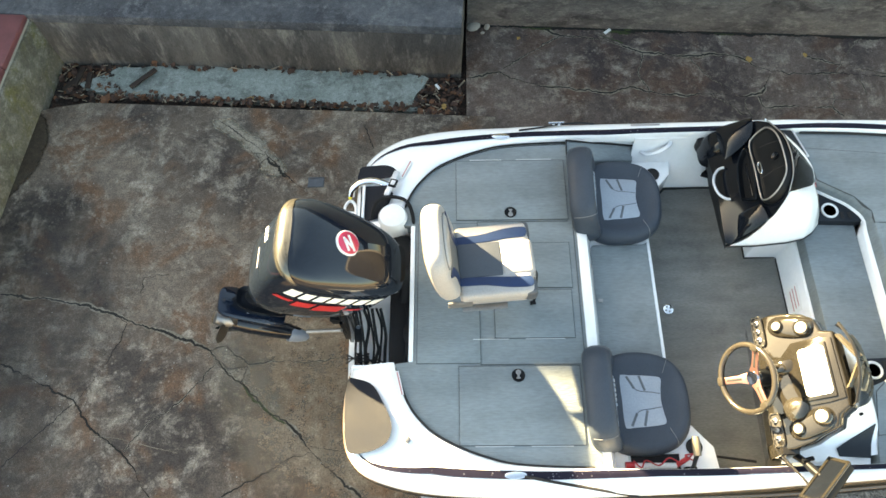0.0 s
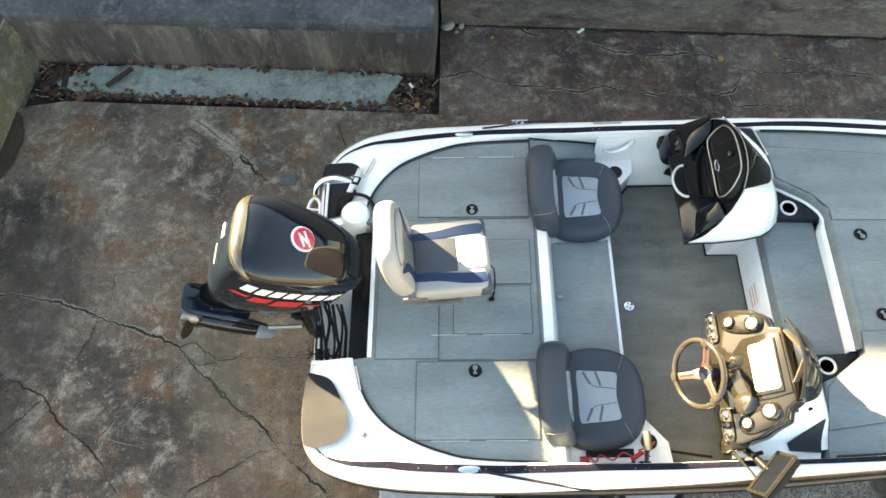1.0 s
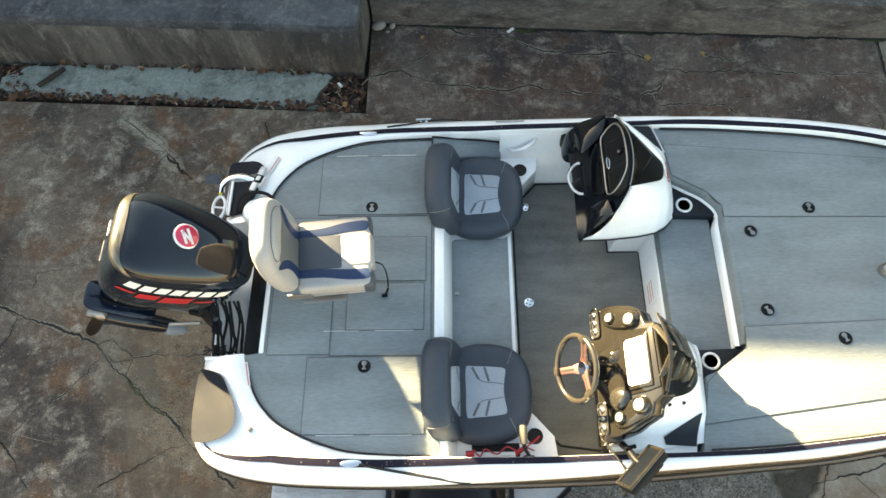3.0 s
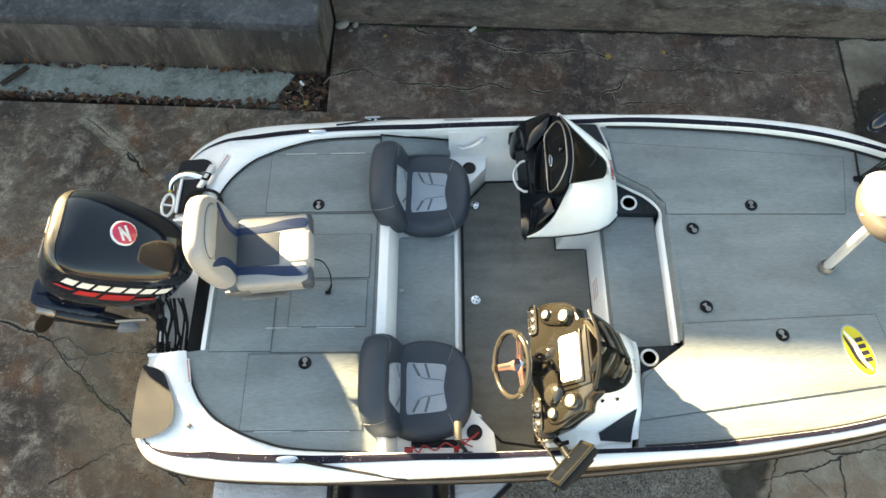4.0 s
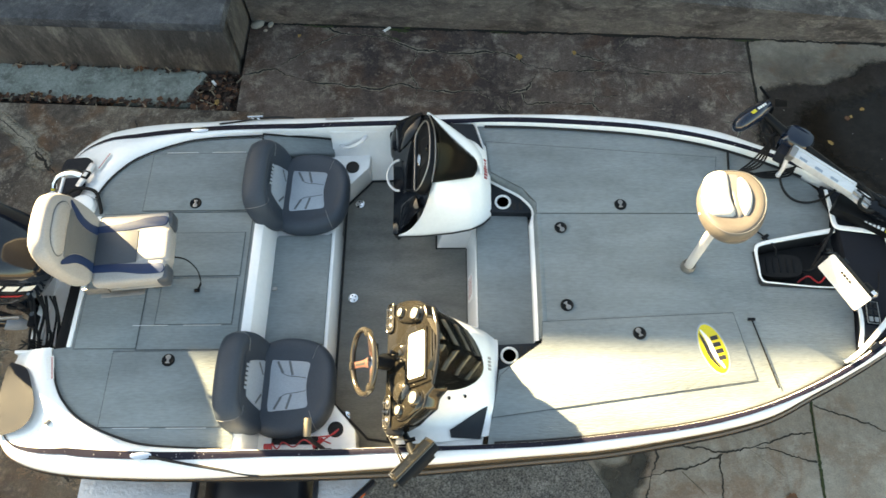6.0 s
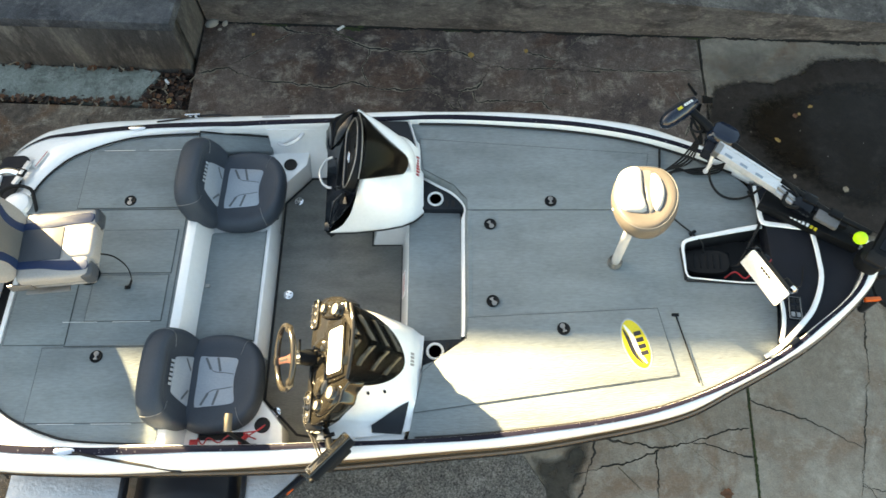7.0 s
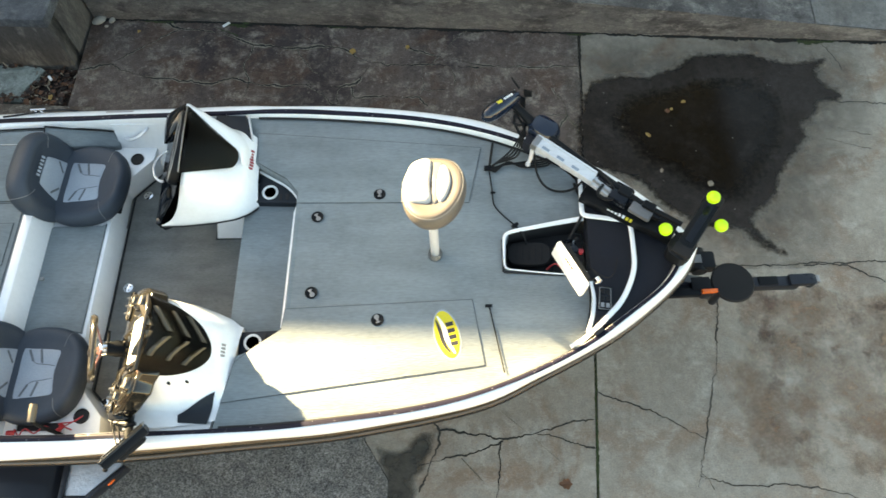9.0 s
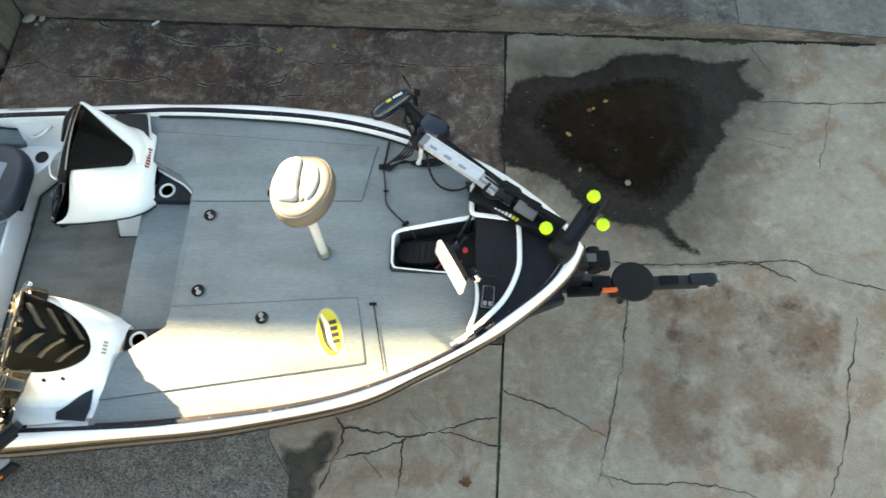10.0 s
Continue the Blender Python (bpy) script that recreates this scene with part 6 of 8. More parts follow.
for apex in (2.745, 2.815, 2.880, 2.940):
    for s in (1, -1):
        slat = []
        for i in range(9):
            u = i / 8
            x, y = apex - 0.070 * u, -0.650 + s * (0.015 + 0.125 * u)
            z = dash_top_z(x, y) + 0.012 + 0.030 * math.sin(math.pi * min(1.0, max(0.0, (x - 2.70) / 0.28))) * 0.8
            w = 0.020 - 0.005 * u
            slat.append([Vector((x - w, y, z - 0.012)), Vector((x - w, y, z + 0.010)), Vector((x + w * 0.6, y, z + 0.006)), Vector((x + w, y, z - 0.012))])
        part("louvre", loft(slat), LOUVRE, cs, "vent slat", angle=20)
for x, y in ((2.775, -0.872), (2.865, -0.855)):
    part("screen_screw", lathe([(0.008, 0), (0.008, 0.020), (0, 0.020)], 10, Matrix.Translation((x, y, console_z(x, -y, -1) + 0.002))), BLACK, cs)
# raked instrument pod: local x runs up the slope
DP = pose(2.56, -0.64, 1.478, 0, -47.5, 0)
plan = [(-0.235, 0.345), (-0.12, 0.362), (-0.03, 0.345), (0.055, 0.318), (0.115, 0.275), (0.135, 0.20), (0.200, 0.182), (0.205, -0.10), (0.195, -0.225), (0.135, -0.258), (0.115, -0.315), (0.03, -0.345),
        (-0.03, -0.375), (-0.13, -0.395), (-0.235, -0.395)]
part("instrument_pod", moved(prism(plan[::-1], -0.11, -0.004, 0.014, 3), DP), DASH, cs, "gunmetal instrument pod")
part("pod_panel", moved(prism([(-0.10, 0.10), (-0.03, 0.165), (0.10, 0.165), (0.185, 0.15), (0.19, -0.18), (0.10, -0.19), (-0.03, -0.19), (-0.06, -0.10)][::-1], -0.008, 0.006, 0.006), DP), DASH, cs, "raised panel round the screen")
unit = part("chartplotter", moved(box((0.062, -0.018, 0.006), (0.185, 0.300, 0.024), 0.010), DP), DASH, cs, "large screen in the dash")
part("screen", moved(prism([(0.002, -0.135), (0.018, -0.148), (0.128, -0.148), (0.142, -0.135), (0.142, 0.100), (0.128, 0.113), (0.018, 0.113), (0.002, 0.100)], 0.017, 0.0205), DP), SCREEN, unit, "pale glaring screen")



def gauge(s, v, r, lab="round instrument gauge"):
    m = DP @ pose(s, v, 0.010)
    g = part("gauge", moved(lathe([(r * 1.62, -0.02), (r * 1.52, 0.004), (r * 1.36, 0.018), (r * 1.16, 0.024), (r * 1.02, 0.020), (r, 0.008)], 30), m), BEZEL, cs, lab)
    part("dial", moved(lathe([(r * 1.03, 0.017), (r * 0.7, 0.021), (0, 0.023)], 26), m), DIAL, g, "pale domed dial")


for s0, v0, tilt in ((-0.012, 0.258, -16), (-0.010, -0.282, 16)):
    part("gauge_pod", moved(loft([oval(0, 0, z, a, b, 2.6, 36) for z, a, b in ((-0.02, 0.128, 0.066), (0.004, 0.126, 0.064), (0.012, 0.112, 0.054), (0.015, 0.06, 0.03))]), DP @ pose(s0, v0, 0, 0, 0, tilt)), DASH, cs, "swollen gauge pod", angle=60)
gauge(-0.079, 0.275, 0.024)
gauge(0.053, 0.233, 0.032)
gauge(0.055, -0.255, 0.033)
gauge(-0.077, -0.300, 0.024)
part("dash_hump", moved(loft([oval(0, 0, -0.03, 0.072, 0.066, 2.2, 30), oval(0, 0, 0.004, 0.070, 0.064, 2.2, 30), oval(0, 0, 0.018, 0.056, 0.050, 2.1, 30), oval(0, 0, 0.024, 0.028, 0.025, 2, 30)]), DP @ pose(-0.075, -0.195, 0)), BEZEL, cs, "rounded dash hump")
part("dash_hump", moved(loft([oval(0, 0, -0.03, 0.085, 0.055, 2.4, 30), oval(0, 0, 0.004, 0.080, 0.050, 2.4, 30), oval(0, 0, 0.022, 0.055, 0.035, 2.2, 30), oval(0, 0, 0.026, 0.02, 0.015, 2, 30)]), DP @ pose(-0.115, 0.05, 0)), DASH, cs, "rounded column cover")
for s0, yc in ((-0.195, 0.275), (-0.200, -0.285)):
    ring = [DP @ Vector((s0 + p.x, yc + p.y, 0.004)) for p in oval(0, 0, 0, 0.030, 0.088, 5, 40)]
    sp = part("switch_strip", moved(loft([oval(s0, yc, -0.02, 0.030, 0.088, 5, 30), oval(s0, yc, 0.002, 0.030, 0.088, 5, 30)]), DP), SEAM, cs, "dark switch panel")
    part("switch_frame", tube(ring, 0.006, 8, closed=True), BEZEL, sp, "bright frame")
    for k in range(3):
        part("toggle", moved(joined(lathe([(0.014, 0), (0.013, 0.006), (0.006, 0.008), (0, 0.008)], 14), tube([(0, 0, 0.006), (-0.012, 0, 0.026)], [0.005, 0.007], 8)), DP @ pose(s0, yc + 0.05 * (k - 1), 0.002)), STEEL, sp)
part("throttle_box", box((2.47, -1.02, 1.25), (0.10, 0.08, 0.20), 0.02), DASH, cs)
rows_ = []
for i in range(9):
    a, b = Vector((2.775, -1.005)).lerp(Vector((2.994, -0.885)), i / 8), Vector((2.781, -1.048)).lerp(Vector((2.950, -1.058)), i / 8)
    rows_.append([Vector((*a.lerp(b, j / 5), 0)) for j in range(6)])
for r in rows_:
    for p in r:
        p.z = max(console_z(p.x, -p.y, -1), 1.20) + 0.010
bm = loft(rows_, closed=False)
bmesh.ops.solidify(bm, geom=bm.faces[:], thickness=0.006)
part("side_vent", bm, CUPBLACK, cs, "black side panel")
part("fairing_foot", prism([(2.60, -1.112), (2.955, -1.108), (2.985, -0.985), (2.60, -1.02)], 1.02, 1.192, 0.012), GEL, cs, "white foot of the fairing")
for k in range(4):
    part("print_bar", box((3.01, -0.60 - 0.022 * k, console_z(3.01, 0.60 + 0.022 * k, -1) + 0.004), (0.028, 0.014, 0.003), 0, 2, pose(0, 0, 0, 0, 46, 0)), GREYINK, cs)
part("edge_welt", tube([(x, -console_in(x, -1) - 0.006, console_z(x, console_in(x, -1), -1) - 0.03) for x in np.linspace(2.64, 3.05, 20)], 0.008, 6), SEAM, cs)
# steering wheel
wm = pose(2.285, -0.655, 1.405, 0, 0, 9) @ pose(0, 0, 0, 0, -63, 0)
sw = thing("steering_wheel", "three-spoke boat steering wheel with a dark grip", "steering wheel", m=wm)
part("rim", tube([(0.178 * math.cos(a), 0.185 * math.sin(a), 0) for a in np.linspace(0, 2 * math.pi, 48, endpoint=False)], 0.0165, 10, closed=True), WHEELRIM, sw)
hub = part("hub", moved(lathe([(0.042, -0.03), (0.046, -0.005), (0.036, 0.008), (0, 0.012)], 24), pose(0, 0, -0.045)), CHROME, sw)
for a in (168, 48, -72):
    dish = pose(0, 0, 0, 0, 0, a) @ Matrix.Translation((0.03, 0, -0.045)) @ pose(0, 0, 0, 0, -16, 0)
    part("spoke", moved(prism([(0.0, -0.032), (0.05, -0.020), (0.153, -0.019), (0.153, 0.019), (0.05, 0.020), (0.0, 0.032)], -0.006, 0.004, 0.003), dish), ROSE, sw, "copper-tinted spoke")
    part("spoke_slot", moved(prism([(0.035, -0.007), (0.125, -0.006), (0.125, 0.006), (0.035, 0.007)], 0.002, 0.0052), dish), SEAM, sw)
    part("spoke_end", moved(box((0.178, 0, 0.0), (0.040, 0.050, 0.040), 0.012), pose(0, 0, 0, 0, 0, a)), WHEELRIM, sw, "bright clamp at the rim")
part("column", lathe([(0.045, -0.22), (0.05, -0.13), (0.035, -0.06), (0, -0.06)], 20), BLACK, sw)
part("trim_lever", tube([(0.0, -0.03, -0.08), (0.03, 0.10, -0.085)], 0.008, 8), BLACK, sw)

# second display on a swing arm
dm = Matrix.Translation((2.582, -1.210, 1.42)) @ pose(0, 0, 0, 0, 0, 45)
fd = thing("side_display", "fish-finder display on a jointed arm beside the helm", "display", m=dm)
tip = pose(0, 0, 0, 31, 0, 0)
part("case", moved(box((0, -0.012, 0), (0.285, 0.050, 0.125), 0.012), tip), BLACK, fd)
part("bezel", moved(joined(box((0, 0.016, 0.058), (0.285, 0.014, 0.018), 0.005), box((0, 0.016, -0.058), (0.285, 0.014, 0.018), 0.005), box((0.134, 0.016, 0), (0.020, 0.014, 0.13), 0.005),
                           box((-0.134, 0.016, 0), (0.020, 0.014, 0.13), 0.005)), tip), DASH, fd, "bronze-grey bezel")
part("glass", moved(box((0, 0.015, 0), (0.26, 0.004, 0.11)), tip), GLOSS, fd)
for k in range(3):
    part("key", moved(box((-0.134, 0.024, -0.035 + 0.03 * k), (0.010, 0.004, 0.016), 0.001), tip), BLACK, fd)
part("rear_cover", moved(box((0.02, -0.045, 0), (0.16, 0.035, 0.08), 0.012), tip), RUBBER, fd)
part("corner_knob", lathe([(0, -0.014), (0.012, -0.008), (0.013, 0.005), (0, 0.010)], 14, Matrix.Translation((-0.155, -0.02, -0.045))), BLACK, fd)


def on_display(*pts):
    back_to = dm.inverted()
    return [back_to @ Vector(p) for p in pts]


part("arm", tube(on_display((2.590, -1.195, 1.39), (2.562, -1.135, 1.345), (2.545, -1.085, 1.30), (2.515, -1.035, 1.25)), [0.020, 0.024, 0.018, 0.022], 10), BLACK, fd, "black jointed arm")
part("arm_knob", tube(on_display((2.525, -1.09, 1.33), (2.585, -1.075, 1.33)), 0.012, 10), BLACK, fd)
part("cable", tube(smooth(on_display((2.55, -1.28, 1.36), (2.50, -1.18, 1.345), (2.44, -1.07, 1.31), (2.408, -1.02, 1.30), (2.402, -0.985, 1.31), (2.425, -0.972, 1.31), (2.446, -0.998, 1.29), (2.44, -1.03, 1.26)), 40), 0.0055, 8), BEZEL, fd, "looped cable")
part("cable", tube(smooth(on_display((2.555, -1.265, 1.35), (2.515, -1.18, 1.32), (2.47, -1.10, 1.28), (2.43, -1.045, 1.25), (2.435, -1.0, 1.24)), 30), 0.0055, 8), RUBBER, fd, "thin cable")
# ---------- seats ----------
def mirrored(half):
    """A closed outline from its half with v >= 0."""
    return [Vector((u, v, 0)) for u, v in half] + [Vector((u, -v, 0)) for u, v in half[::-1] if v > 1e-6]


def padded(outline, prof, h, c):
    """A stuffed pad: rings of the outline drawn together towards c, at the heights of prof."""
    return [[Vector((c + (p.x - c) * r, p.y * r, h * z)) for p in outline] for r, z in prof]


BOLSTER = ((0.88, 0.0), (0.97, 0.12), (1.0, 0.36), (0.995, 0.62), (0.965, 0.83), (0.915, 0.96), (0.85, 1.0), (0.78, 0.985), (0.70, 0.93), (0.62, 0.89), (0.4, 0.87), (0.1, 0.865))
THREAD = mat("seam_thread", (0.16, 0.165, 0.17), 0.6, var=0.1)
CREASE = mat("grey_stitching", (0.095, 0.108, 0.122), 0.55, var=0.1)


def helm_seat(m, label):
    """A bucket seat: bolstered cushion and raked back, each with a pale insert and dark slashes."""
    s = thing("bucket_seat", label, "boat seat", "bucket seats", m)
    out = smooth(mirrored(((-0.085, 0.0), (-0.085, 0.20), (-0.05, 0.275), (0.06, 0.312), (0.20, 0.306), (0.325, 0.255), (0.395, 0.15), (0.412, 0.0))), 64, True)
    put = pose(0.015, 0, -0.01, 0, -3, 0)
    rings = padded(out, BOLSTER, 0.135, 0.20)
    c = part("cushion", moved(loft(rings), put), VINYL, s, "charcoal vinyl cushion", angle=75)
    shape = smooth(mirrored(((-0.055, 0.0), (-0.055, 0.160), (0.07, 0.158), (0.205, 0.148), (0.252, 0.132), (0.245, 0.07), (0.238, 0.0))), 72, True)
    ins = part("insert", moved(loft([[p + Vector((0, 0, 0.10)) for p in shape], [p + Vector((0, 0, 0.120)) for p in shape],
                                     [Vector((0.12 + (p.x - 0.12) * 0.96, p.y * 0.96, 0.1235)) for p in shape]]), put), VLIGHT, c, "pale grey insert")
    for sy in (1, -1):
        for x0, x1, y1 in ((0.050, 0.088, 0.075), (0.125, 0.150, 0.060)):
            part("slash", moved(tube([(x0, 0.150 * sy, 0.1240), (x1, y1 * sy, 0.1245)], 0.0075, 6, flat=0.3), put), CREASE, ins)
        part("seam", moved(tube(smooth([(0.088, 0.075 * sy, 0.1245), (0.120, 0.057 * sy, 0.1245), (0.18, 0.050 * sy, 0.1245), (0.236, 0.040 * sy, 0.1245)], 14), 0.0022, 5), put), CREASE, ins)
    for k in (22, 42):
        part("seam", moved(tube([r[k] + Vector((0, 0, 0.0015)) for r in rings[2:10]], 0.0022, 5), put), THREAD, c)
    lean = radians(16)
    up = Matrix.Translation((-0.022, 0, 0.035)) @ Matrix(((-math.sin(lean), 0, math.cos(lean), 0), (0, -1, 0, 0), (math.cos(lean), 0, math.sin(lean), 0), (0, 0, 0, 1)))
    out = smooth(mirrored(((-0.06, 0.0), (-0.06, 0.18), (-0.02, 0.262), (0.09, 0.304), (0.23, 0.304), (0.34, 0.262), (0.396, 0.165), (0.408, 0.0))), 64, True)
    rings = padded(out, BOLSTER, 0.165, 0.16)
    b = part("backrest", moved(loft(rings), up @ pose(0, 0, -0.125)), VINYL, s, "charcoal vinyl backrest", angle=75)
    shape = smooth(mirrored(((-0.03, 0.0), (-0.03, 0.155), (0.04, 0.162), (0.15, 0.140), (0.235, 0.112), (0.25, 0.09), (0.252, 0.0))), 72, True)
    put2 = up @ pose(0, 0, -0.125)
    ins2 = part("insert", moved(loft([[p + Vector((0, 0, 0.12)) for p in shape], [p + Vector((0, 0, 0.148)) for p in shape],
                                      [Vector((0.11 + (p.x - 0.11) * 0.96, p.y * 0.96, 0.1515)) for p in shape]]), put2), VLIGHT, b, "pale grey insert")
    for sy in (1, -1):
        for u0, u1 in ((0.150, 0.095), (0.075, 0.02)):
            part("slash", moved(tube([(u0, 0.128 * sy, 0.1518), (u1, 0.062 * sy, 0.1522)], 0.0075, 6, flat=0.3), put2), CREASE, ins2)
    for k in (22, 42):
        part("seam", moved(tube([r[k] + Vector((0, 0, 0.0015)) for r in rings[1:10]], 0.0022, 5), put2), THREAD, b)
    for k in range(6):
        part("print_bar", moved(box((0.292, -0.070 + 0.028 * k, 0.1655), (0.024, 0.016, 0.004), 0.001, 2, pose(0, 0, 0, 0, 10, 0)), put2), VLIGHT, b)
    part("base_plate", box((0.20, 0, -0.02), (0.34, 0.34, 0.05), 0.01), BLACK, s)
    part("stand", box((0.20, 0, -0.025), (0.26, 0.30, 0.05), 0.01), BLACK, s)
    return s


helm_seat(pose(1.655, 0.688, 0.965, 0, 0, -1.0), "charcoal vinyl bucket seat with pale grey insert, passenger side")
helm_seat(pose(1.645, -0.692, 0.942, 0, 0, 0.5), "charcoal vinyl bucket seat with pale grey insert, helm side")

# folding pedestal seat on the stern deck
fs = thing("pedestal_seat", "white, navy and grey folding pedestal seat on the stern deck", "boat seat", m=pose(0.885, -0.004, 1.495, 0, 0, 5))
cu = part("cushion", joined(box((0.015, 0, 0.063), (0.43, 0.455, 0.104), 0.038, 4)), VIVORY, fs, "off-white vinyl cushion")
for s in (1, -1):
    part("stripe", prism(smooth([(x, y * s, 0) for x, y in ((-0.195, 0.108), (-0.05, 0.108), (0.10, 0.122), (0.19, 0.124), (0.214, 0.13), (0.214, 0.185), (0.10, 0.186), (-0.05, 0.160), (-0.195, 0.150))[::s]], 40, True), 0.09, 0.119, 0.003), VBLUE, cu, "navy stripe")
    part("corner", box((0.205, 0.176 * s, 0.052), (0.075, 0.112, 0.112), 0.03, 3), SLATE, cu, "slate corner piece")
part("centre_panel", prism(quad_(-0.19, -0.106, 0.055, 0.106), 0.09, 0.121, 0.005), SLATE, cu, "grey centre panel")
part("front_panel", box((0.145, 0, 0.064), (0.20, 0.225, 0.116), 0.035, 4), VIVORY, cu, "off-white front panel")
lean = radians(12)
bk = Matrix.Translation((-0.200, 0, 0.10)) @ Matrix(((-math.sin(lean), 0, math.cos(lean), 0), (0, -1, 0, 0), (math.cos(lean), 0, math.sin(lean), 0), (0, 0, 0, 1)))
back = smooth(mirrored(((-0.02, 0.0), (-0.02, 0.18), (0.03, 0.232), (0.14, 0.246), (0.26, 0.240), (0.36, 0.205), (0.42, 0.140), (0.435, 0.0))), 64, True)
ba = part("backrest", moved(loft(padded(back, ((0.84, -0.098), (0.93, -0.094), (0.985, -0.075), (1.0, -0.048), (0.985, -0.02), (0.95, 0.0), (0.90, 0.008), (0.5, 0.010), (0.1, 0.010)), 1.0, 0.19)), bk), VIVORY, fs, "off-white vinyl backrest", angle=70)
# unseen shell added behind the backrest; darkens its reflection in the cowl
part("added_shell", moved(loft([[Vector((0.19 + (p.x - 0.19) * r, p.y * r, z)) for p in back] for r, z in ((0.90, -0.092), (0.86, -0.104), (0.3, -0.106))]), bk), VTAN, ba, "unseen tan shell added to dim the seat's reflection")
for s in (1, -1):
    part("stripe", moved(prism(smooth([(u, v * s, 0) for u, v in ((0.012, 0.098), (0.07, 0.088), (0.14, 0.092), (0.20, 0.118), (0.255, 0.172), (0.262, 0.204), (0.21, 0.180), (0.15, 0.148), (0.08, 0.138), (0.012, 0.146))[::s]], 50, True), 0.004, 0.0135, 0.002), bk), VBLUE, ba, "navy stripe")
part("centre_panel", moved(prism(smooth(mirrored(((0.010, 0.0), (0.010, 0.094), (0.07, 0.085), (0.14, 0.089), (0.20, 0.114), (0.250, 0.158), (0.258, 0.08), (0.260, 0.0))), 60, True), 0.004, 0.0125, 0.002), bk), VGREY, ba, "grey centre panel")
head = smooth(mirrored(((0.268, 0.0), (0.266, 0.13), (0.30, 0.170), (0.345, 0.140), (0.372, 0.08), (0.376, 0.0))), 44, True)
part("seam", moved(tube([p + Vector((0, 0, 0.0095)) for p in head], 0.0028, 6, closed=True), bk), SLATE, ba)
part("headrest_panel", moved(loft([[Vector((0.322 + (p.x - 0.322) * r, p.y * r, z)) for p in head] for r, z in ((1.0, 0.0), (0.98, 0.014), (0.85, 0.022), (0.4, 0.025))]), bk), VIVORY, ba, "padded off-white head panel", angle=70)
for s in (1, -1):
    part("hinge", box((-0.20, 0.225 * s, 0.02), (0.14, 0.012, 0.07), 0.004), STEEL, fs)
part("seat_pan", box((0.02, 0, -0.015), (0.40, 0.43, 0.03), 0.01), VIVORY, fs)
part("pan_flange", box((-0.06, -0.238, -0.018), (0.26, 0.035, 0.008), 0.003), STEEL, fs, "bare metal seat flange")
part("pedestal", lathe([(0.07, -0.347), (0.07, -0.337), (0.035, -0.325), (0.030, -0.03), (0.08, -0.02), (0, -0.02)], 24), BLACK, fs, "black pedestal post")
part("strap", tube(smooth([(0.235, -0.045, 0.02), (0.275, -0.02, -0.08), (0.29, -0.02, -0.24), (0.285, -0.07, -0.332), (0.265, -0.11, -0.339)], 20), 0.0075, 6, flat=0.5), RUBBER, fs, "black strap hanging to the deck")
part("strap_buckle", box((0.262, -0.115, -0.337), (0.035, 0.022, 0.012), 0.003), BLACK, fs)
# leaning seat on the bow deck
bs = thing("leaning_seat", "sand-white bow butt seat on a chrome pole", "boat seat", m=pose(4.277, 0.0, DECK_B, 0, 0, 0))
part("pole_base", lathe([(0.045, -0.002), (0.045, 0.03), (0.036, 0.045), (0.034, 0.02), (0, 0.02)], 24), STEEL, bs)
part("pole", lathe([(0.028, 0.0), (0.028, 0.69), (0, 0.69)], 20), ALU, bs, "bright metal pole")
put = pose(0.028, 0.004, 0.655, -3, -7, -8)
egg = smooth([(p[0], p[1], 0) for p in ((0.0, 0.200), (0.095, 0.182), (0.155, 0.112), (0.176, 0.02), (0.162, -0.08), (0.116, -0.165), (0.058, -0.212), (0.0, -0.224), (-0.058, -0.212), (-0.116, -0.165),
                                        (-0.162, -0.08), (-0.176, 0.02), (-0.155, 0.112), (-0.095, 0.182))], 64, True)
co = part("cushion", moved(loft([[Vector((p.x * r, p.y * r, 0.17 * z)) for p in egg] for r, z in ((0.62, 0.0), (0.80, 0.12), (0.94, 0.36), (1.0, 0.60), (0.985, 0.80), (0.93, 0.95), (0.84, 1.0), (0.72, 0.98), (0.4, 0.95), (0.1, 0.95))]), put), VTAN, bs, "sand-coloured vinyl cushion", angle=75)


def swell(half, z0, z1, cx, cy):
    """A stuffed panel over a smooth outline."""
    ring = smooth([(p[0] * 1.06, p[1] * 1.14, 0) for p in half], 40, True)
    return loft([[Vector((cx + (p.x - cx) * r, cy + (p.y - cy) * r, z0 + (z1 - z0) * z)) for p in ring] for r, z in ((1.0, 0.0), (1.0, 0.45), (0.95, 0.78), (0.8, 0.95), (0.4, 1.0), (0.1, 1.0))])


part("top_panel", moved(swell(((-0.135, 0.11), (-0.08, 0.155), (-0.03, 0.150), (-0.018, 0.09), (-0.012, 0.0), (0.006, -0.085), (-0.05, -0.098), (-0.115, -0.088), (-0.150, -0.01)), 0.145, 0.188, -0.075, 0.03), put), VWHITE, co, "off-white top panel", angle=75)
part("top_panel", moved(swell(((0.028, 0.125), (0.068, 0.105), (0.092, 0.03), (0.082, -0.05), (0.058, -0.088), (0.034, -0.06), (0.020, 0.03)), 0.145, 0.180, 0.055, 0.02), put), VWHITE, co, "off-white top panel", angle=75)
part("fold", moved(swell(((-0.03, 0.150), (0.025, 0.158), (0.036, 0.12), (0.030, 0.02), (0.048, -0.088), (0.01, -0.096), (0.0, 0.0), (-0.02, 0.09)), 0.140, 0.172, 0.012, 0.03), put), VGREY, co, "grey fold between the panels", angle=75)
part("rim_seam", moved(tube([Vector((p.x * 0.935, p.y * 0.935, 0.1625)) for p in egg], 0.0025, 5, closed=True), put), VGREY, co)
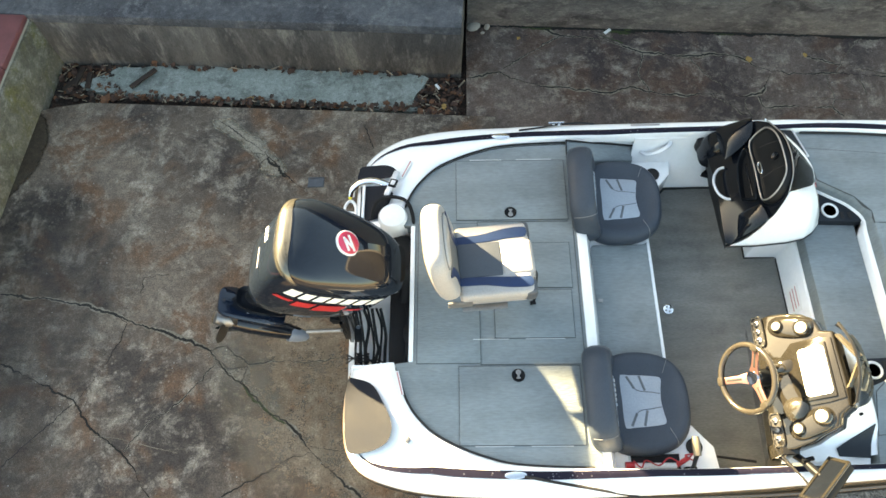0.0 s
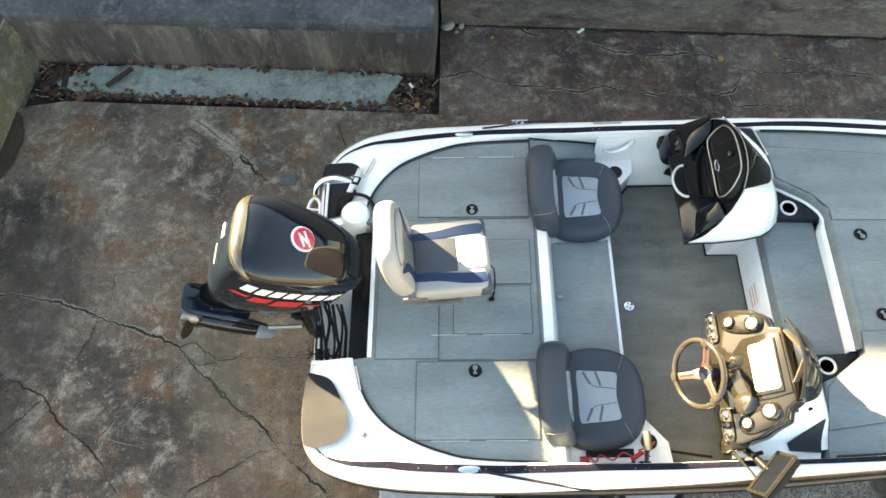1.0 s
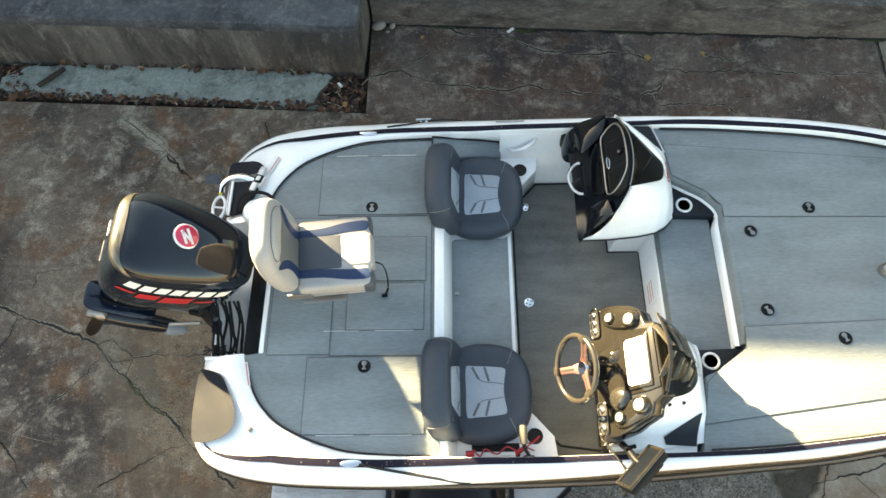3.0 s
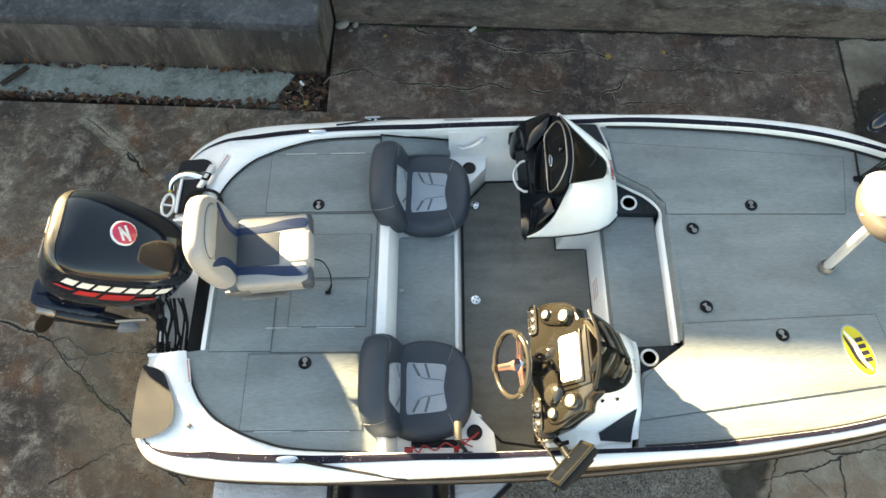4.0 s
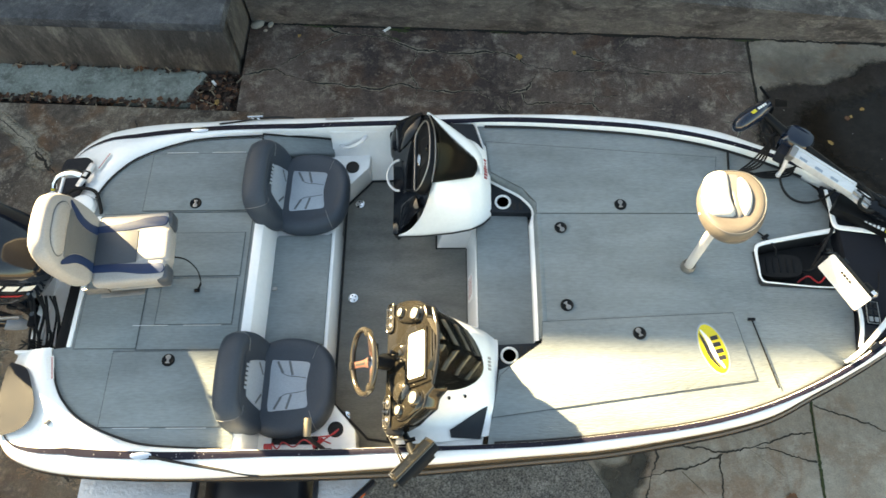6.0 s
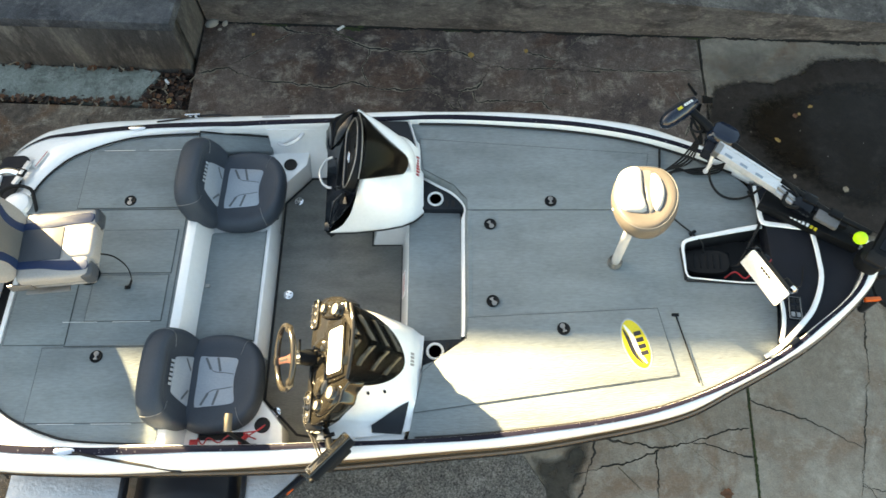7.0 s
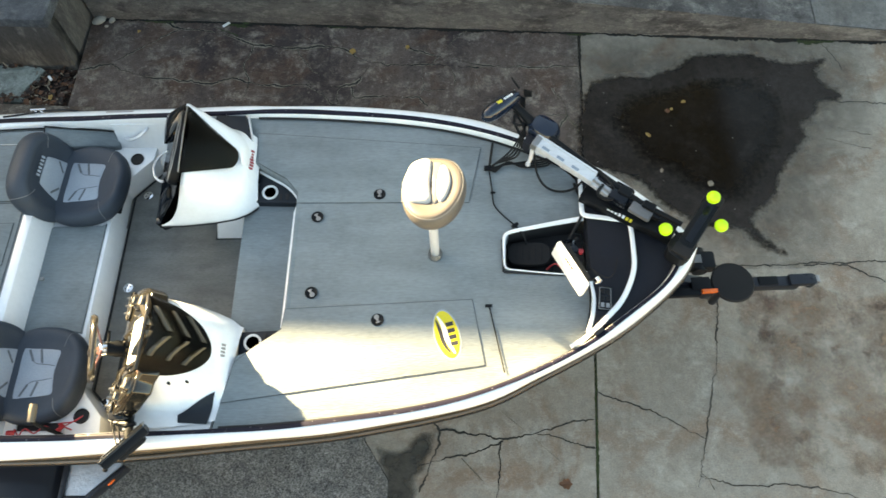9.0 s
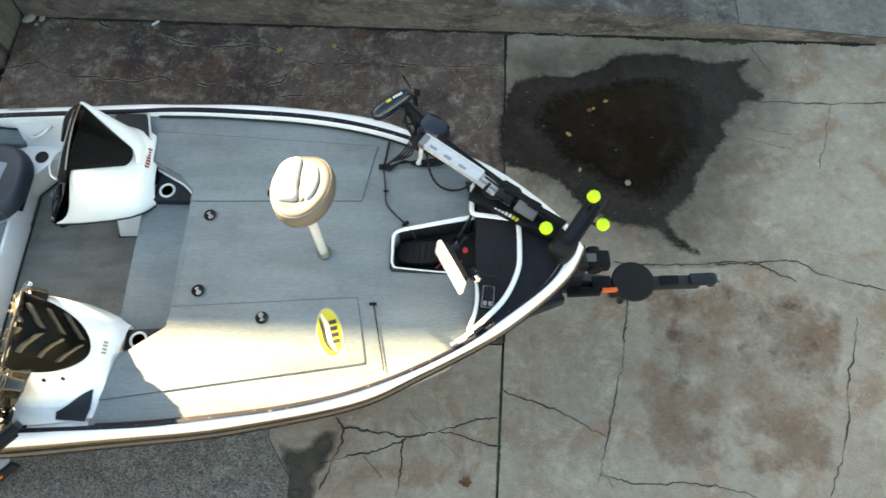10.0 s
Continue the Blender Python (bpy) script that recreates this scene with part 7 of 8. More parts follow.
for k in range(5):
    part("print_bar", moved(box((-0.158, -0.065 + 0.028 * k, 0.125), (0.010, 0.017, 0.030), 0.002, 2, pose(0, 0, 0, 0, 20, 0)), put), PAPER, co)
part("mount", lathe([(0.07, 0.645), (0.07, 0.68), (0, 0.68)], 18), BLACK, bs)
# ---------- outboard motor, tilted up ----------
om = thing("outboard_motor", "glossy black outboard motor tilted up on the transom", "outboard motor", m=pose(-0.279, 0.028, 1.082, 0, 35, 0))
LV = ((0.06, -0.065, 0.325, 0.190, 3.0), (0.12, -0.065, 0.367, 0.228, 3.0), (0.22, -0.065, 0.393, 0.246, 3.0), (0.36, -0.065, 0.405, 0.252, 3.0), (0.50, -0.065, 0.407, 0.252, 3.0), (0.600, -0.065, 0.403, 0.246, 3.0), (0.625, -0.065, 0.399, 0.240, 3.0))


def cowl_w(u):
    return 1.05 - 0.23 * smoothstep((u + 0.5) / 1.5)      # narrower to the front


def cowl_ring(z, cx, a, b, n, k=72):
    return [Vector((cx + p.x, p.y * cowl_w(p.x / a), p.z)) for p in oval(0, 0, z, a, b, n + 0.6, k)]


part("lower_cowl", loft([cowl_ring(z, cx, a, b, n) for z, cx, a, b, n in LV]), COWL, om, "glossy black lower cowl", angle=60)
UP = ((0.615, -0.065, 0.399, 0.240, 3.0), (0.635, -0.065, 0.409, 0.252, 3.0), (0.655, -0.069, 0.403, 0.252, 3.0), (0.70, -0.085, 0.381, 0.249, 3.0), (0.75, -0.102, 0.353, 0.240, 2.9),
      (0.795, -0.119, 0.313, 0.214, 2.7), (0.825, -0.131, 0.267, 0.180, 2.5), (0.846, -0.139, 0.217, 0.142, 2.4), (0.858, -0.143, 0.170, 0.105, 2.3), (0.865, -0.145, 0.120, 0.070, 2.2), (0.868, -0.145, 0.065, 0.035, 2.2))


def flat(z):
    return z if z < 0.635 else 0.635 + 0.58 * (z - 0.635)      # a low dome


UP = [(flat(z), cx, a, 1.04 * b, n) for z, cx, a, b, n in UP]
top = part("top_cowl", loft([cowl_ring(z, cx, a, b, n) for z, cx, a, b, n in UP]), COWL, om, "glossy black top cowl", angle=60)
part("cowl_seam", tube(cowl_ring(0.625, -0.065, 0.401, 0.244, 3.0), 0.006, 6, closed=True), SEAM, top)
LEVELS = list(LV[:-1]) + UP


def ring_at(z):
    zs = [q[0] for q in LEVELS]
    return cowl_ring(z, *(lerp(z, zs, [q[k] for q in LEVELS]) for k in (1, 2, 3, 4)))


band = []
for k in range(23, 50):
    t = (k - 36) / 13.5
    zc, h = 0.728 - 0.13 * abs(t) ** 2.2, 0.076 * math.sqrt(max(0.0, 1 - t * t)) + 0.002
    row = []
    for j in range(7):
        e = j / 3 - 1
        p = ring_at(flat(zc + h * e))[k]
        row.append(p + Vector((p.x + 0.08, p.y, 0)).normalized() * (0.012 - 0.010 * e * e) + Vector((0, 0, 0.004)))
    band.append(row)
part("rear_band", loft(band, closed=False), BANDM, top, "broad silver band round the back")
lg = pose(-0.098, 0.0, flat(0.8645), 0, 6, 0) @ Matrix.Diagonal((1.16, 1.16, 1, 1))
badge = part("badge", moved(lathe([(0.066, -0.004), (0.066, 0.004), (0.056, 0.009), (0.0, 0.010)], 30), lg), PAPER, top, "round white and crimson badge")
part("badge_disc", moved(lathe([(0.058, 0.0085), (0.055, 0.0105), (0, 0.0110)], 30), lg), MAGENTA, badge)
part("badge_mark", moved(joined(box((-0.014, -0.012, 0.014), (0.072, 0.012, 0.003), 0, 2, pose(0, 0, 0, 0, 0, -62)), box((0.014, 0.0, 0.014), (0.085, 0.012, 0.003), 0, 2, pose(0, 0, 0, 0, 0, -62)),
                                box((0.0, -0.006, 0.014), (0.070, 0.013, 0.003), 0, 2, pose(0, 0, 0, 0, 0, -34))), lg), PAPER, badge)


def side_band(z0, z1, x0, x1, side, n=18, grow=0.004):
    """A strip that follows the cowl's flank."""
    def at(z, x):
        lv = list(LV) + UP
        zs = [q[0] for q in lv]
        cx, a, b, e = (lerp(z, zs, [q[k] for q in lv]) for k in (1, 2, 3, 4))
        u = (x - cx) / a
        return Vector((x, side * (b * max(0.0, 1 - abs(u) ** (e + 0.6)) ** (1 / (e + 0.6)) * cowl_w(u) + grow), z))
    return loft([[at(z0 + (x - x0) * 0.05, x) for x in np.linspace(x0, x1, n)], [at(z1 + (x - x0) * 0.05, x) for x in np.linspace(x0 + 0.02, x1 + 0.02, n)]], closed=False)


for s in (-1, 1):
    part("print_white", joined(*[side_band(0.475, 0.555, -0.335 + 0.085 * k, -0.335 + 0.085 * k + 0.066, s, 6) for k in range(7)]), PAPER, om, "white plain bars on the flank")
    part("print_red", joined(*[side_band(0.395, 0.425, -0.37, -0.27, s, 6), side_band(0.355, 0.430, -0.25, -0.13, s, 6), side_band(0.325, 0.425, -0.11, 0.06, s, 6), side_band(0.360, 0.390, 0.08, 0.19, s, 6)]), RED, om,
         "red plain bars on the flank")
part("rear_print", joined(*[box((-0.473, 0.03 + 0.024 * k, 0.50), (0.006, 0.016, 0.040), 0.001) for k in range(4)]), PAPER, om, "white plain bars on the back")
part("rear_label", box((-0.472, -0.04, 0.40), (0.006, 0.13, 0.014)), GREYINK, om)
part("front_boot", loft([oval(0.27, 0, 0.30, 0.06, 0.14, 3, 30), oval(0.30, 0.02, 0.50, 0.055, 0.14, 3, 30), oval(0.30, 0.02, 0.66, 0.04, 0.12, 3, 30)]), BLACK, om, "black front cover")
BRONZE = mat("dark_prop_steel", (0.12, 0.10, 0.08), 0.3, metal=0.9, var=0.2)
# leg, plates, gearcase, propeller
part("mid_section", loft([oval(-0.10, 0, 0.20, 0.20, 0.13, 3, 30), oval(-0.12, 0, 0.0, 0.17, 0.10, 3, 30), oval(-0.17, 0, -0.25, 0.15, 0.075, 2.6, 30), oval(-0.20, 0, -0.45, 0.16, 0.06, 2.4, 30)]), GLOSS, om, "black mid section")
part("cavitation_plate", joined(loft([oval(-0.20, 0, -0.485, 0.22, 0.085, 5, 40), oval(-0.20, 0, -0.462, 0.235, 0.108, 5, 40), oval(-0.20, 0, -0.438, 0.235, 0.108, 5, 40), oval(-0.20, 0, -0.430, 0.222, 0.098, 5, 40)]),
                                box((-0.30, -0.01, -0.422), (0.22, 0.030, 0.030), 0.010), box((-0.10, -0.045, -0.40), (0.18, 0.016, 0.05), 0.006)), BLUEBLACK, om, "black cavitation plate, the sky's blue put into its colour")
# pale box painted in for the glint on the plate's ridge
part("plate_glint", box((-0.215, -0.050, -0.428), (0.055, 0.022, 0.010), 0.003), ALU, om, "pale spot on the plate, a painted glint")
part("splash_plate", loft([oval(-0.17, 0, -0.32, 0.19, 0.09, 3, 36), oval(-0.17, 0, -0.305, 0.19, 0.09, 3, 36)]), GLOSS, om)
part("strut", loft([oval(-0.15, 0, -0.45, 0.16, 0.055, 2, 26), oval(-0.12, -0.01, -0.68, 0.15, 0.035, 2, 26)]), BLUEBLACK, om)
GY, GZ = -0.03, -0.705
gear = [[Vector((x, GY + r * math.cos(t), GZ + r * math.sin(t))) for t in np.linspace(0, 2 * math.pi, 28, endpoint=False)] for x, r in ((0.315, 0.006), (0.295, 0.028), (0.24, 0.046), (0.14, 0.060), (0.0, 0.068), (-0.14, 0.068), (-0.25, 0.058))]
part("gearcase", loft(gear), COWL, om, "glossy black gearcase")
# pale blue nose stands for the bright reflection on the gearcase
part("nose_scoop", loft([[Vector((x, GY - 0.010 + r * math.cos(t), GZ - 0.004 + r * math.sin(t))) for t in np.linspace(0, 2 * math.pi, 24, endpoint=False)] for x, r in ((0.33, 0.012), (0.31, 0.034), (0.25, 0.052), (0.19, 0.060), (0.175, 0.058))]), RAILBLUE, om, "gearcase nose, a bluish reflection put into its colour")
part("skeg", moved(prism([(0.02, 0), (-0.24, 0), (-0.30, 0.17), (-0.20, 0.17)], -0.006, 0.006, 0.002), pose(0, GY, GZ - 0.05, -90, 0, 0)), GLOSS, om)
prop = part("propeller", moved(lathe([(0.05, 0.0), (0.055, 0.08), (0.045, 0.12), (0, 0.125)], 20), pose(-0.25, GY, GZ, 0, -90, 0)), STEEL, om, "stainless propeller")
for k in range(3):
    blade = []
    for i in range(9):
        u = i / 8
        r = 0.045 + 0.125 * u
        half = 0.085 * math.sqrt(max(0.0, 1 - (1.6 * u - 0.6) ** 2)) + 0.004
        blade.append([Vector((-0.290 - 0.6 * half * v - 0.03 * u, half * v, r)) for v in (-1, -0.5, 0, 0.5, 1)])
    bm = loft(blade, closed=False)
    bmesh.ops.solidify(bm, geom=bm.faces[:], thickness=0.004)
    part("blade", moved(bm, pose(0, GY, GZ) @ pose(0, 0, 0, 120 * k + 105, 0, 0)), BRONZE, prop)
jb = thing("jack_plate", "black jack plate and clamp bracket on the transom", "motor bracket")
part("plate", joined(box((-0.02, 0.14, 0.88), (0.07, 0.05, 0.52), 0.01), box((-0.02, -0.14, 0.88), (0.07, 0.05, 0.52), 0.01), box((-0.06, 0, 0.80), (0.05, 0.30, 0.30), 0.01)), GLOSS, jb)
part("clamp", joined(box((-0.07, 0.11, 1.02), (0.14, 0.04, 0.26), 0.015), box((-0.07, -0.11, 1.02), (0.14, 0.04, 0.26), 0.015), tube([(-0.10, -0.16, 1.04), (-0.10, 0.16, 1.04)], 0.03, 12)), BLACK, jb)
part("ram", tube([(-0.06, -0.20, 0.98), (-0.30, -0.18, 0.90)], 0.014, 10), STEEL, jb, "dull steel tilt ram")
part("ram", tube([(-0.06, 0.03, 0.85), (-0.33, 0.03, 0.80)], 0.026, 10), GLOSS, jb)
part("steering_block", box((0.06, -0.245, 1.02), (0.05, 0.09, 0.06), 0.012), BLACK, jb)
part("bolt", lathe([(0.016, 0), (0.016, 0.012), (0, 0.012)], 6, Matrix.Translation((0.06, -0.21, 1.05))), CHROME, jb)
rg = thing("rigging_hose", "black rigging cables and hoses in the splash well", "cable bundle")
rng = random.Random(5)
for k in range(8):
    y0 = -0.19 - 0.05 * (k % 3)
    x0 = 0.03 + 0.027 * k
    part("cable", tube(smooth([(x0 - 0.02, -0.10, 1.10), (x0 + 0.01, y0, 1.03), (x0 + rng.uniform(-0.01, 0.02), -0.34, 0.99), (x0 + rng.uniform(-0.02, 0.02), -0.44, 0.955)], 20), 0.010 if k % 2 else 0.0075, 8), RUBBER, rg)
    if k in (1, 3):
        part("boot", joined(*[lathe([(0.016, 0), (0.016, 0.006), (0.010, 0.008), (0.010, 0)], 12, pose(x0, -0.36 - 0.016 * j, 0.985 - 0.003 * j, 90, 0, 0)) for j in range(5)]), RUBBER, rg)
for k in range(3):
    part("cable", tube(smooth([(-0.02, -0.36 - 0.03 * k, 0.97), (0.08, -0.41 + 0.02 * k, 0.985), (0.18, -0.40 - 0.02 * k, 0.98), (0.25, -0.44, 0.96)], 18), 0.005, 6), RUBBER, rg)
part("primer_bulb", lathe([(0.006, -0.07), (0.02, -0.05), (0.028, -0.01), (0.028, 0.02), (0.018, 0.05), (0.006, 0.065)], 16, pose(0.375, -0.28, 1.10, 84, 0, 8)), RUBBER, rg, "black primer bulb")
part("fuel_hose", tube(smooth([(0.36, -0.44, 1.04), (0.37, -0.35, 1.10), (0.377, -0.21, 1.10), (0.36, -0.08, 1.05), (0.30, 0.05, 1.02)], 22), 0.008, 8), RUBBER, rg)
part("big_hose", tube(smooth([(0.15, 0.06, 1.18), (0.28, 0.14, 1.20), (0.36, 0.10, 1.12), (0.34, -0.04, 1.04)], 22), 0.030, 10), RUBBER, rg, "thick black rigging tube")

# ---------- trolling motor stowed on the bow ----------
tm = thing("trolling_motor", "stowed bow trolling motor with grey mount and black head", "trolling motor")


def bar(a, b, w, h, bevel=0.008):
    """A straight square bar from a to b."""
    a, b = Vector(a), Vector(b)
    d = b - a
    turn = d.to_track_quat("X", "Z").to_matrix().to_4x4()
    return moved(box((0, 0, 0), (d.length, w, h), bevel), Matrix.Translation((a + b) / 2) @ turn)


A, B = Vector((4.925, 0.640, 1.555)), Vector((5.285, 0.400, 1.475))
D, Q = (B - A).normalized(), Vector((-(B - A).y, (B - A).x, 0)).normalized()
mount = part("mount_rail", joined(bar(A, B, 0.088, 0.045, 0.006), bar(A + Q * 0.038 + Vector((0, 0, 0.024)), B + Q * 0.038 + Vector((0, 0, 0.024)), 0.016, 0.014, 0.004),
                                  bar(A - Q * 0.038 + Vector((0, 0, 0.024)), B - Q * 0.038 + Vector((0, 0, 0.024)), 0.010, 0.012, 0.003)), ALU, tm, "grey aluminium mount rail")
for u in (0.20, 0.45, 0.70):
    p = A.lerp(B, u) + Vector((0, 0, 0.0235))
    part("rail_slot", bar(p - D * 0.026 - Q * 0.022, p + D * 0.026 - Q * 0.022, 0.024, 0.004, 0.001), RAILBLUE, mount, "blue-grey recess in the rail")
part("rail_end", joined(bar(A - D * 0.012, A + D * 0.03, 0.10, 0.06, 0.008), tube([A - D * 0.005 - Q * 0.05, A - D * 0.005 + Q * 0.05], 0.008, 8)), STEEL, mount)
inner = part("inner_rail", joined(bar(B - Q * 0.010 + Vector((0, 0, -0.006)), B + D * 0.20 - Q * 0.010 + Vector((0, 0, -0.03)), 0.066, 0.035, 0.005)), ALU, tm, "narrow aluminium inner rail")
part("rail_rod", tube([B - Q * 0.02 + Vector((0, 0, 0.022)), B + D * 0.15 - Q * 0.02 + Vector((0, 0, 0.0))], 0.008, 8), STEEL, inner)
part("rail_gap", bar(B + D * 0.02 + Q * 0.018 + Vector((0, 0, 0.013)), B + D * 0.16 + Q * 0.018 + Vector((0, 0, -0.01)), 0.012, 0.006, 0.001), SEAM, inner)
part("mount_base", bar((5.24, 0.395, 1.335), (5.77, 0.065, 1.345), 0.13, 0.075), BLACK, tm, "black mount base")
part("mount_block", joined(bar((5.40, 0.345, 1.42), (5.50, 0.275, 1.42), 0.135, 0.085, 0.014), tube([(5.44, 0.23, 1.43), (5.52, 0.34, 1.43)], 0.030, 12)), GLOSS, tm, "black pivot block")
part("pull_handle", tube(smooth([(5.395, 0.27, 1.45), (5.33, 0.265, 1.47), (5.30, 0.30, 1.48), (5.34, 0.36, 1.47)], 16), 0.012, 8), BLACK, tm)
part("mount_cover", bar((5.505, 0.232, 1.432), (5.625, 0.150, 1.425), 0.085, 0.035, 0.012), VGREY, tm, "grey cover plate")
part("cover_edge", bar((5.50, 0.265, 1.425), (5.68, 0.140, 1.415), 0.035, 0.04, 0.010), BLACK, tm)
part("shaft", tube([A + Q * 0.068 + Vector((0.06, -0.04, 0.02)), B + Q * 0.058 + Vector((0, 0, 0.005)), (5.575, 0.240, 1.44), (5.80, 0.085, 1.44)], 0.018, 10), BLACK, tm, "black composite shaft")
part("shaft_clamp", joined(bar((5.44, 0.335, 1.45), (5.51, 0.288, 1.445), 0.06, 0.06, 0.012), bar((5.58, 0.238, 1.44), (5.65, 0.190, 1.44), 0.055, 0.05, 0.012)), BLACK, tm, "black shaft clamp")
for k in range(7):
    p = Vector((5.375, 0.245, 1.374)).lerp(Vector((5.50, 0.155, 1.378)), k / 6)
    part("print_bar", bar(p, p + Vector((0.014, -0.010, 0)), 0.024, 0.002, 0), PAPER if k < 5 else YELLOW, tm)
part("rest_bracket", joined(tube([A - Q * 0.03 + Vector((0, 0, -0.02)), (4.90, 0.575, 1.46), (4.885, 0.56, 1.42)], [0.014, 0.013, 0.011], 8), lathe([(0.016, -0.012), (0.016, 0.006), (0, 0.010)], 12, Matrix.Translation((4.885, 0.56, 1.42)))), ALU, tm, "bright rest leg")
# lower unit over the gunwale
lu = [[Vector((x, r * 0.85 * math.cos(t), r * math.sin(t))) for t in np.linspace(0, 2 * math.pi, 24, endpoint=False)] for x, r in
      ((-0.150, 0.004), (-0.142, 0.026), (-0.115, 0.050), (-0.06, 0.064), (0.02, 0.066), (0.09, 0.056), (0.135, 0.038), (0.148, 0.012))]
ld = pose(4.712, 0.885, 1.60, 0, -8, 34)
low = part("lower_unit", moved(loft(lu), ld), BLUEBLACK, tm, "dark torpedo-shaped lower unit")
part("unit_mark", moved(box((-0.005, -0.004, 0.0655), (0.034, 0.020, 0.003), 0.001), ld), YELLOW, low, "yellow mark")
for k in range(4):
    part("unit_print", moved(box((0.035 + 0.018 * k, -0.004, 0.064 - 0.0022 * k), (0.012, 0.016, 0.003), 0.001), ld), PAPER, low)
part("neck", joined(tube([(4.775, 0.93, 1.60), (4.85, 0.855, 1.575), (4.92, 0.775, 1.555)], [0.026, 0.028, 0.036], 12), tube([(4.86, 0.865, 1.56), (4.885, 0.80, 1.50)], 0.014, 8)), BLACK, tm, "black neck")
part("steer_housing", moved(loft([oval(0, 0, -0.09, 0.085, 0.075, 3, 26), oval(0, 0, 0.02, 0.098, 0.085, 3, 26), oval(0, 0, 0.050, 0.080, 0.066, 3, 26), oval(0, 0, 0.058, 0.04, 0.03, 3, 26)]), pose(4.985, 0.735, 1.545, 0, 6, -34)), BLUEBLACK, tm, "black steering housing")
part("housing_block", joined(moved(box((0.0, 0.0, 0.0), (0.085, 0.10, 0.10), 0.016), pose(4.905, 0.665, 1.50, 0, 0, -34)), moved(box((0, 0, 0), (0.06, 0.05, 0.08), 0.012), pose(5.055, 0.71, 1.52, 0, 0, -34))), PAD, tm, "matt black housing block")
for k in range(3):
    blade = loft([[Vector((0.02 * math.sin(3 * v), 0.03 + 0.095 * u, 0)) + Vector(((v - 0.5) * 0.045 * (1 - 0.5 * u), 0, 0.020 * (v - 0.5))) for v in (0, 0.25, 0.5, 0.75, 1)] for u in (0, 0.3, 0.6, 0.85, 1.0)], closed=False)
    bmesh.ops.solidify(blade, geom=blade.faces[:], thickness=0.004)
    part("prop_blade", moved(blade, pose(4.855, 0.985, 1.61, 0, 0, 34) @ pose(0, 0, 0, 0, 90, 0) @ pose(0, 0, 0, 0, 0, 120 * k + 20)), BLACK, tm)
for p, q, r in (((4.80, 0.88, 1.56), (4.86, 0.79, 1.51), (4.87, 0.73, 1.47)), ((4.83, 0.91, 1.57), (4.80, 0.82, 1.53), (4.85, 0.72, 1.48)), ((4.79, 0.80, 1.54), (4.83, 0.77, 1.55), (4.88, 0.80, 1.54))):
    part("coil_cord", tube(smooth([p, q, r], 12), 0.009, 7), RUBBER, tm)
# head and indicator
hd = part("head", bar((5.765, -0.105, 1.455), (5.995, 0.215, 1.505), 0.105, 0.085, 0.026), BLACK, tm, "black motor head")
part("head_rim", bar((5.795, -0.065, 1.506), (5.985, 0.195, 1.547), 0.045, 0.008, 0.003), GLOSS, hd)
part("head_cap", bar((5.965, 0.175, 1.50), (6.012, 0.240, 1.508), 0.115, 0.095, 0.02), RUBBER, hd)
part("head_collar", bar((5.745, -0.135, 1.44), (5.79, -0.07, 1.455), 0.125, 0.10, 0.02), RUBBER, hd)
part("head_base", moved(loft([oval(0, 0, -0.06, 0.09, 0.075, 3, 26), oval(0, 0, 0.03, 0.09, 0.075, 3, 26), oval(0, 0, 0.05, 0.06, 0.05, 3, 26)]), pose(5.775, -0.07, 1.43, 0, 0, 50)), BLACK, tm)
for x, y, z in ((5.948, 0.165, 1.630), (6.012, 0.040, 1.505), (5.662, 0.0, 1.545)):
    part("strap_ball", lathe([(0, -0.040), (0.02, -0.035), (0.036, -0.017), (0.041, 0.0), (0.036, 0.018), (0.02, 0.036), (0, 0.040)], 18, Matrix.Translation((x, y, z))), LIME, tm, "bright lime ball")
part("strap", tube(smooth([(6.012, 0.040, 1.48), (5.95, 0.07, 1.47), (5.90, 0.08, 1.47)], 10), 0.010, 6), RUBBER, tm)
part("strap", tube(smooth([(5.662, 0.0, 1.52), (5.69, 0.05, 1.46), (5.70, 0.10, 1.40)], 10), 0.010, 6), RUBBER, tm)
cb = thing("motor_cable", "black trolling motor cables coiled on the bow deck", "cable")
for k in range(4):
    o = 0.014 * k
    part("cable", tube(smooth([(4.875, 0.80, 1.50), (4.79 + o, 0.73 - o, 1.33), (4.66 + 0.5 * o, 0.655 + 0.4 * o, 1.250), (4.635 + o, 0.63 - 0.5 * o, 1.248), (4.73 + o, 0.66 + 0.6 * o, 1.25), (4.87, 0.68 - o * 0.9, 1.252), (4.99 + o, 0.69 - o, 1.26), (5.06, 0.68, 1.32), (5.07, 0.66, 1.45)], 52), 0.0065, 7), RUBBER, cb)
part("cable", tube(smooth([(4.64, 0.63, 1.248), (4.655, 0.48, 1.241), (4.665, 0.36, 1.241), (4.72, 0.28, 1.241), (4.795, 0.20, 1.243), (4.85, 0.13, 1.235), (4.87, 0.09, 1.17)], 30), 0.005, 7), RUBBER, cb)
part("cable", tube(smooth([(4.93, 0.68, 1.40), (4.955, 0.57, 1.29), (5.01, 0.485, 1.255), (5.10, 0.447, 1.25), (5.20, 0.455, 1.28), (5.27, 0.48, 1.40), (5.31, 0.455, 1.50), (5.36, 0.39, 1.50), (5.41, 0.34, 1.46)], 40), 0.008, 7), RUBBER, cb)
part("cable", tube(smooth([(5.20, 0.50, 1.26), (5.235, 0.36, 1.262), (5.225, 0.25, 1.262), (5.165, 0.15, 1.24), (5.12, 0.07, 1.19), (5.08, 0.0, 1.14)], 30), 0.010, 7), RUBBER, cb)
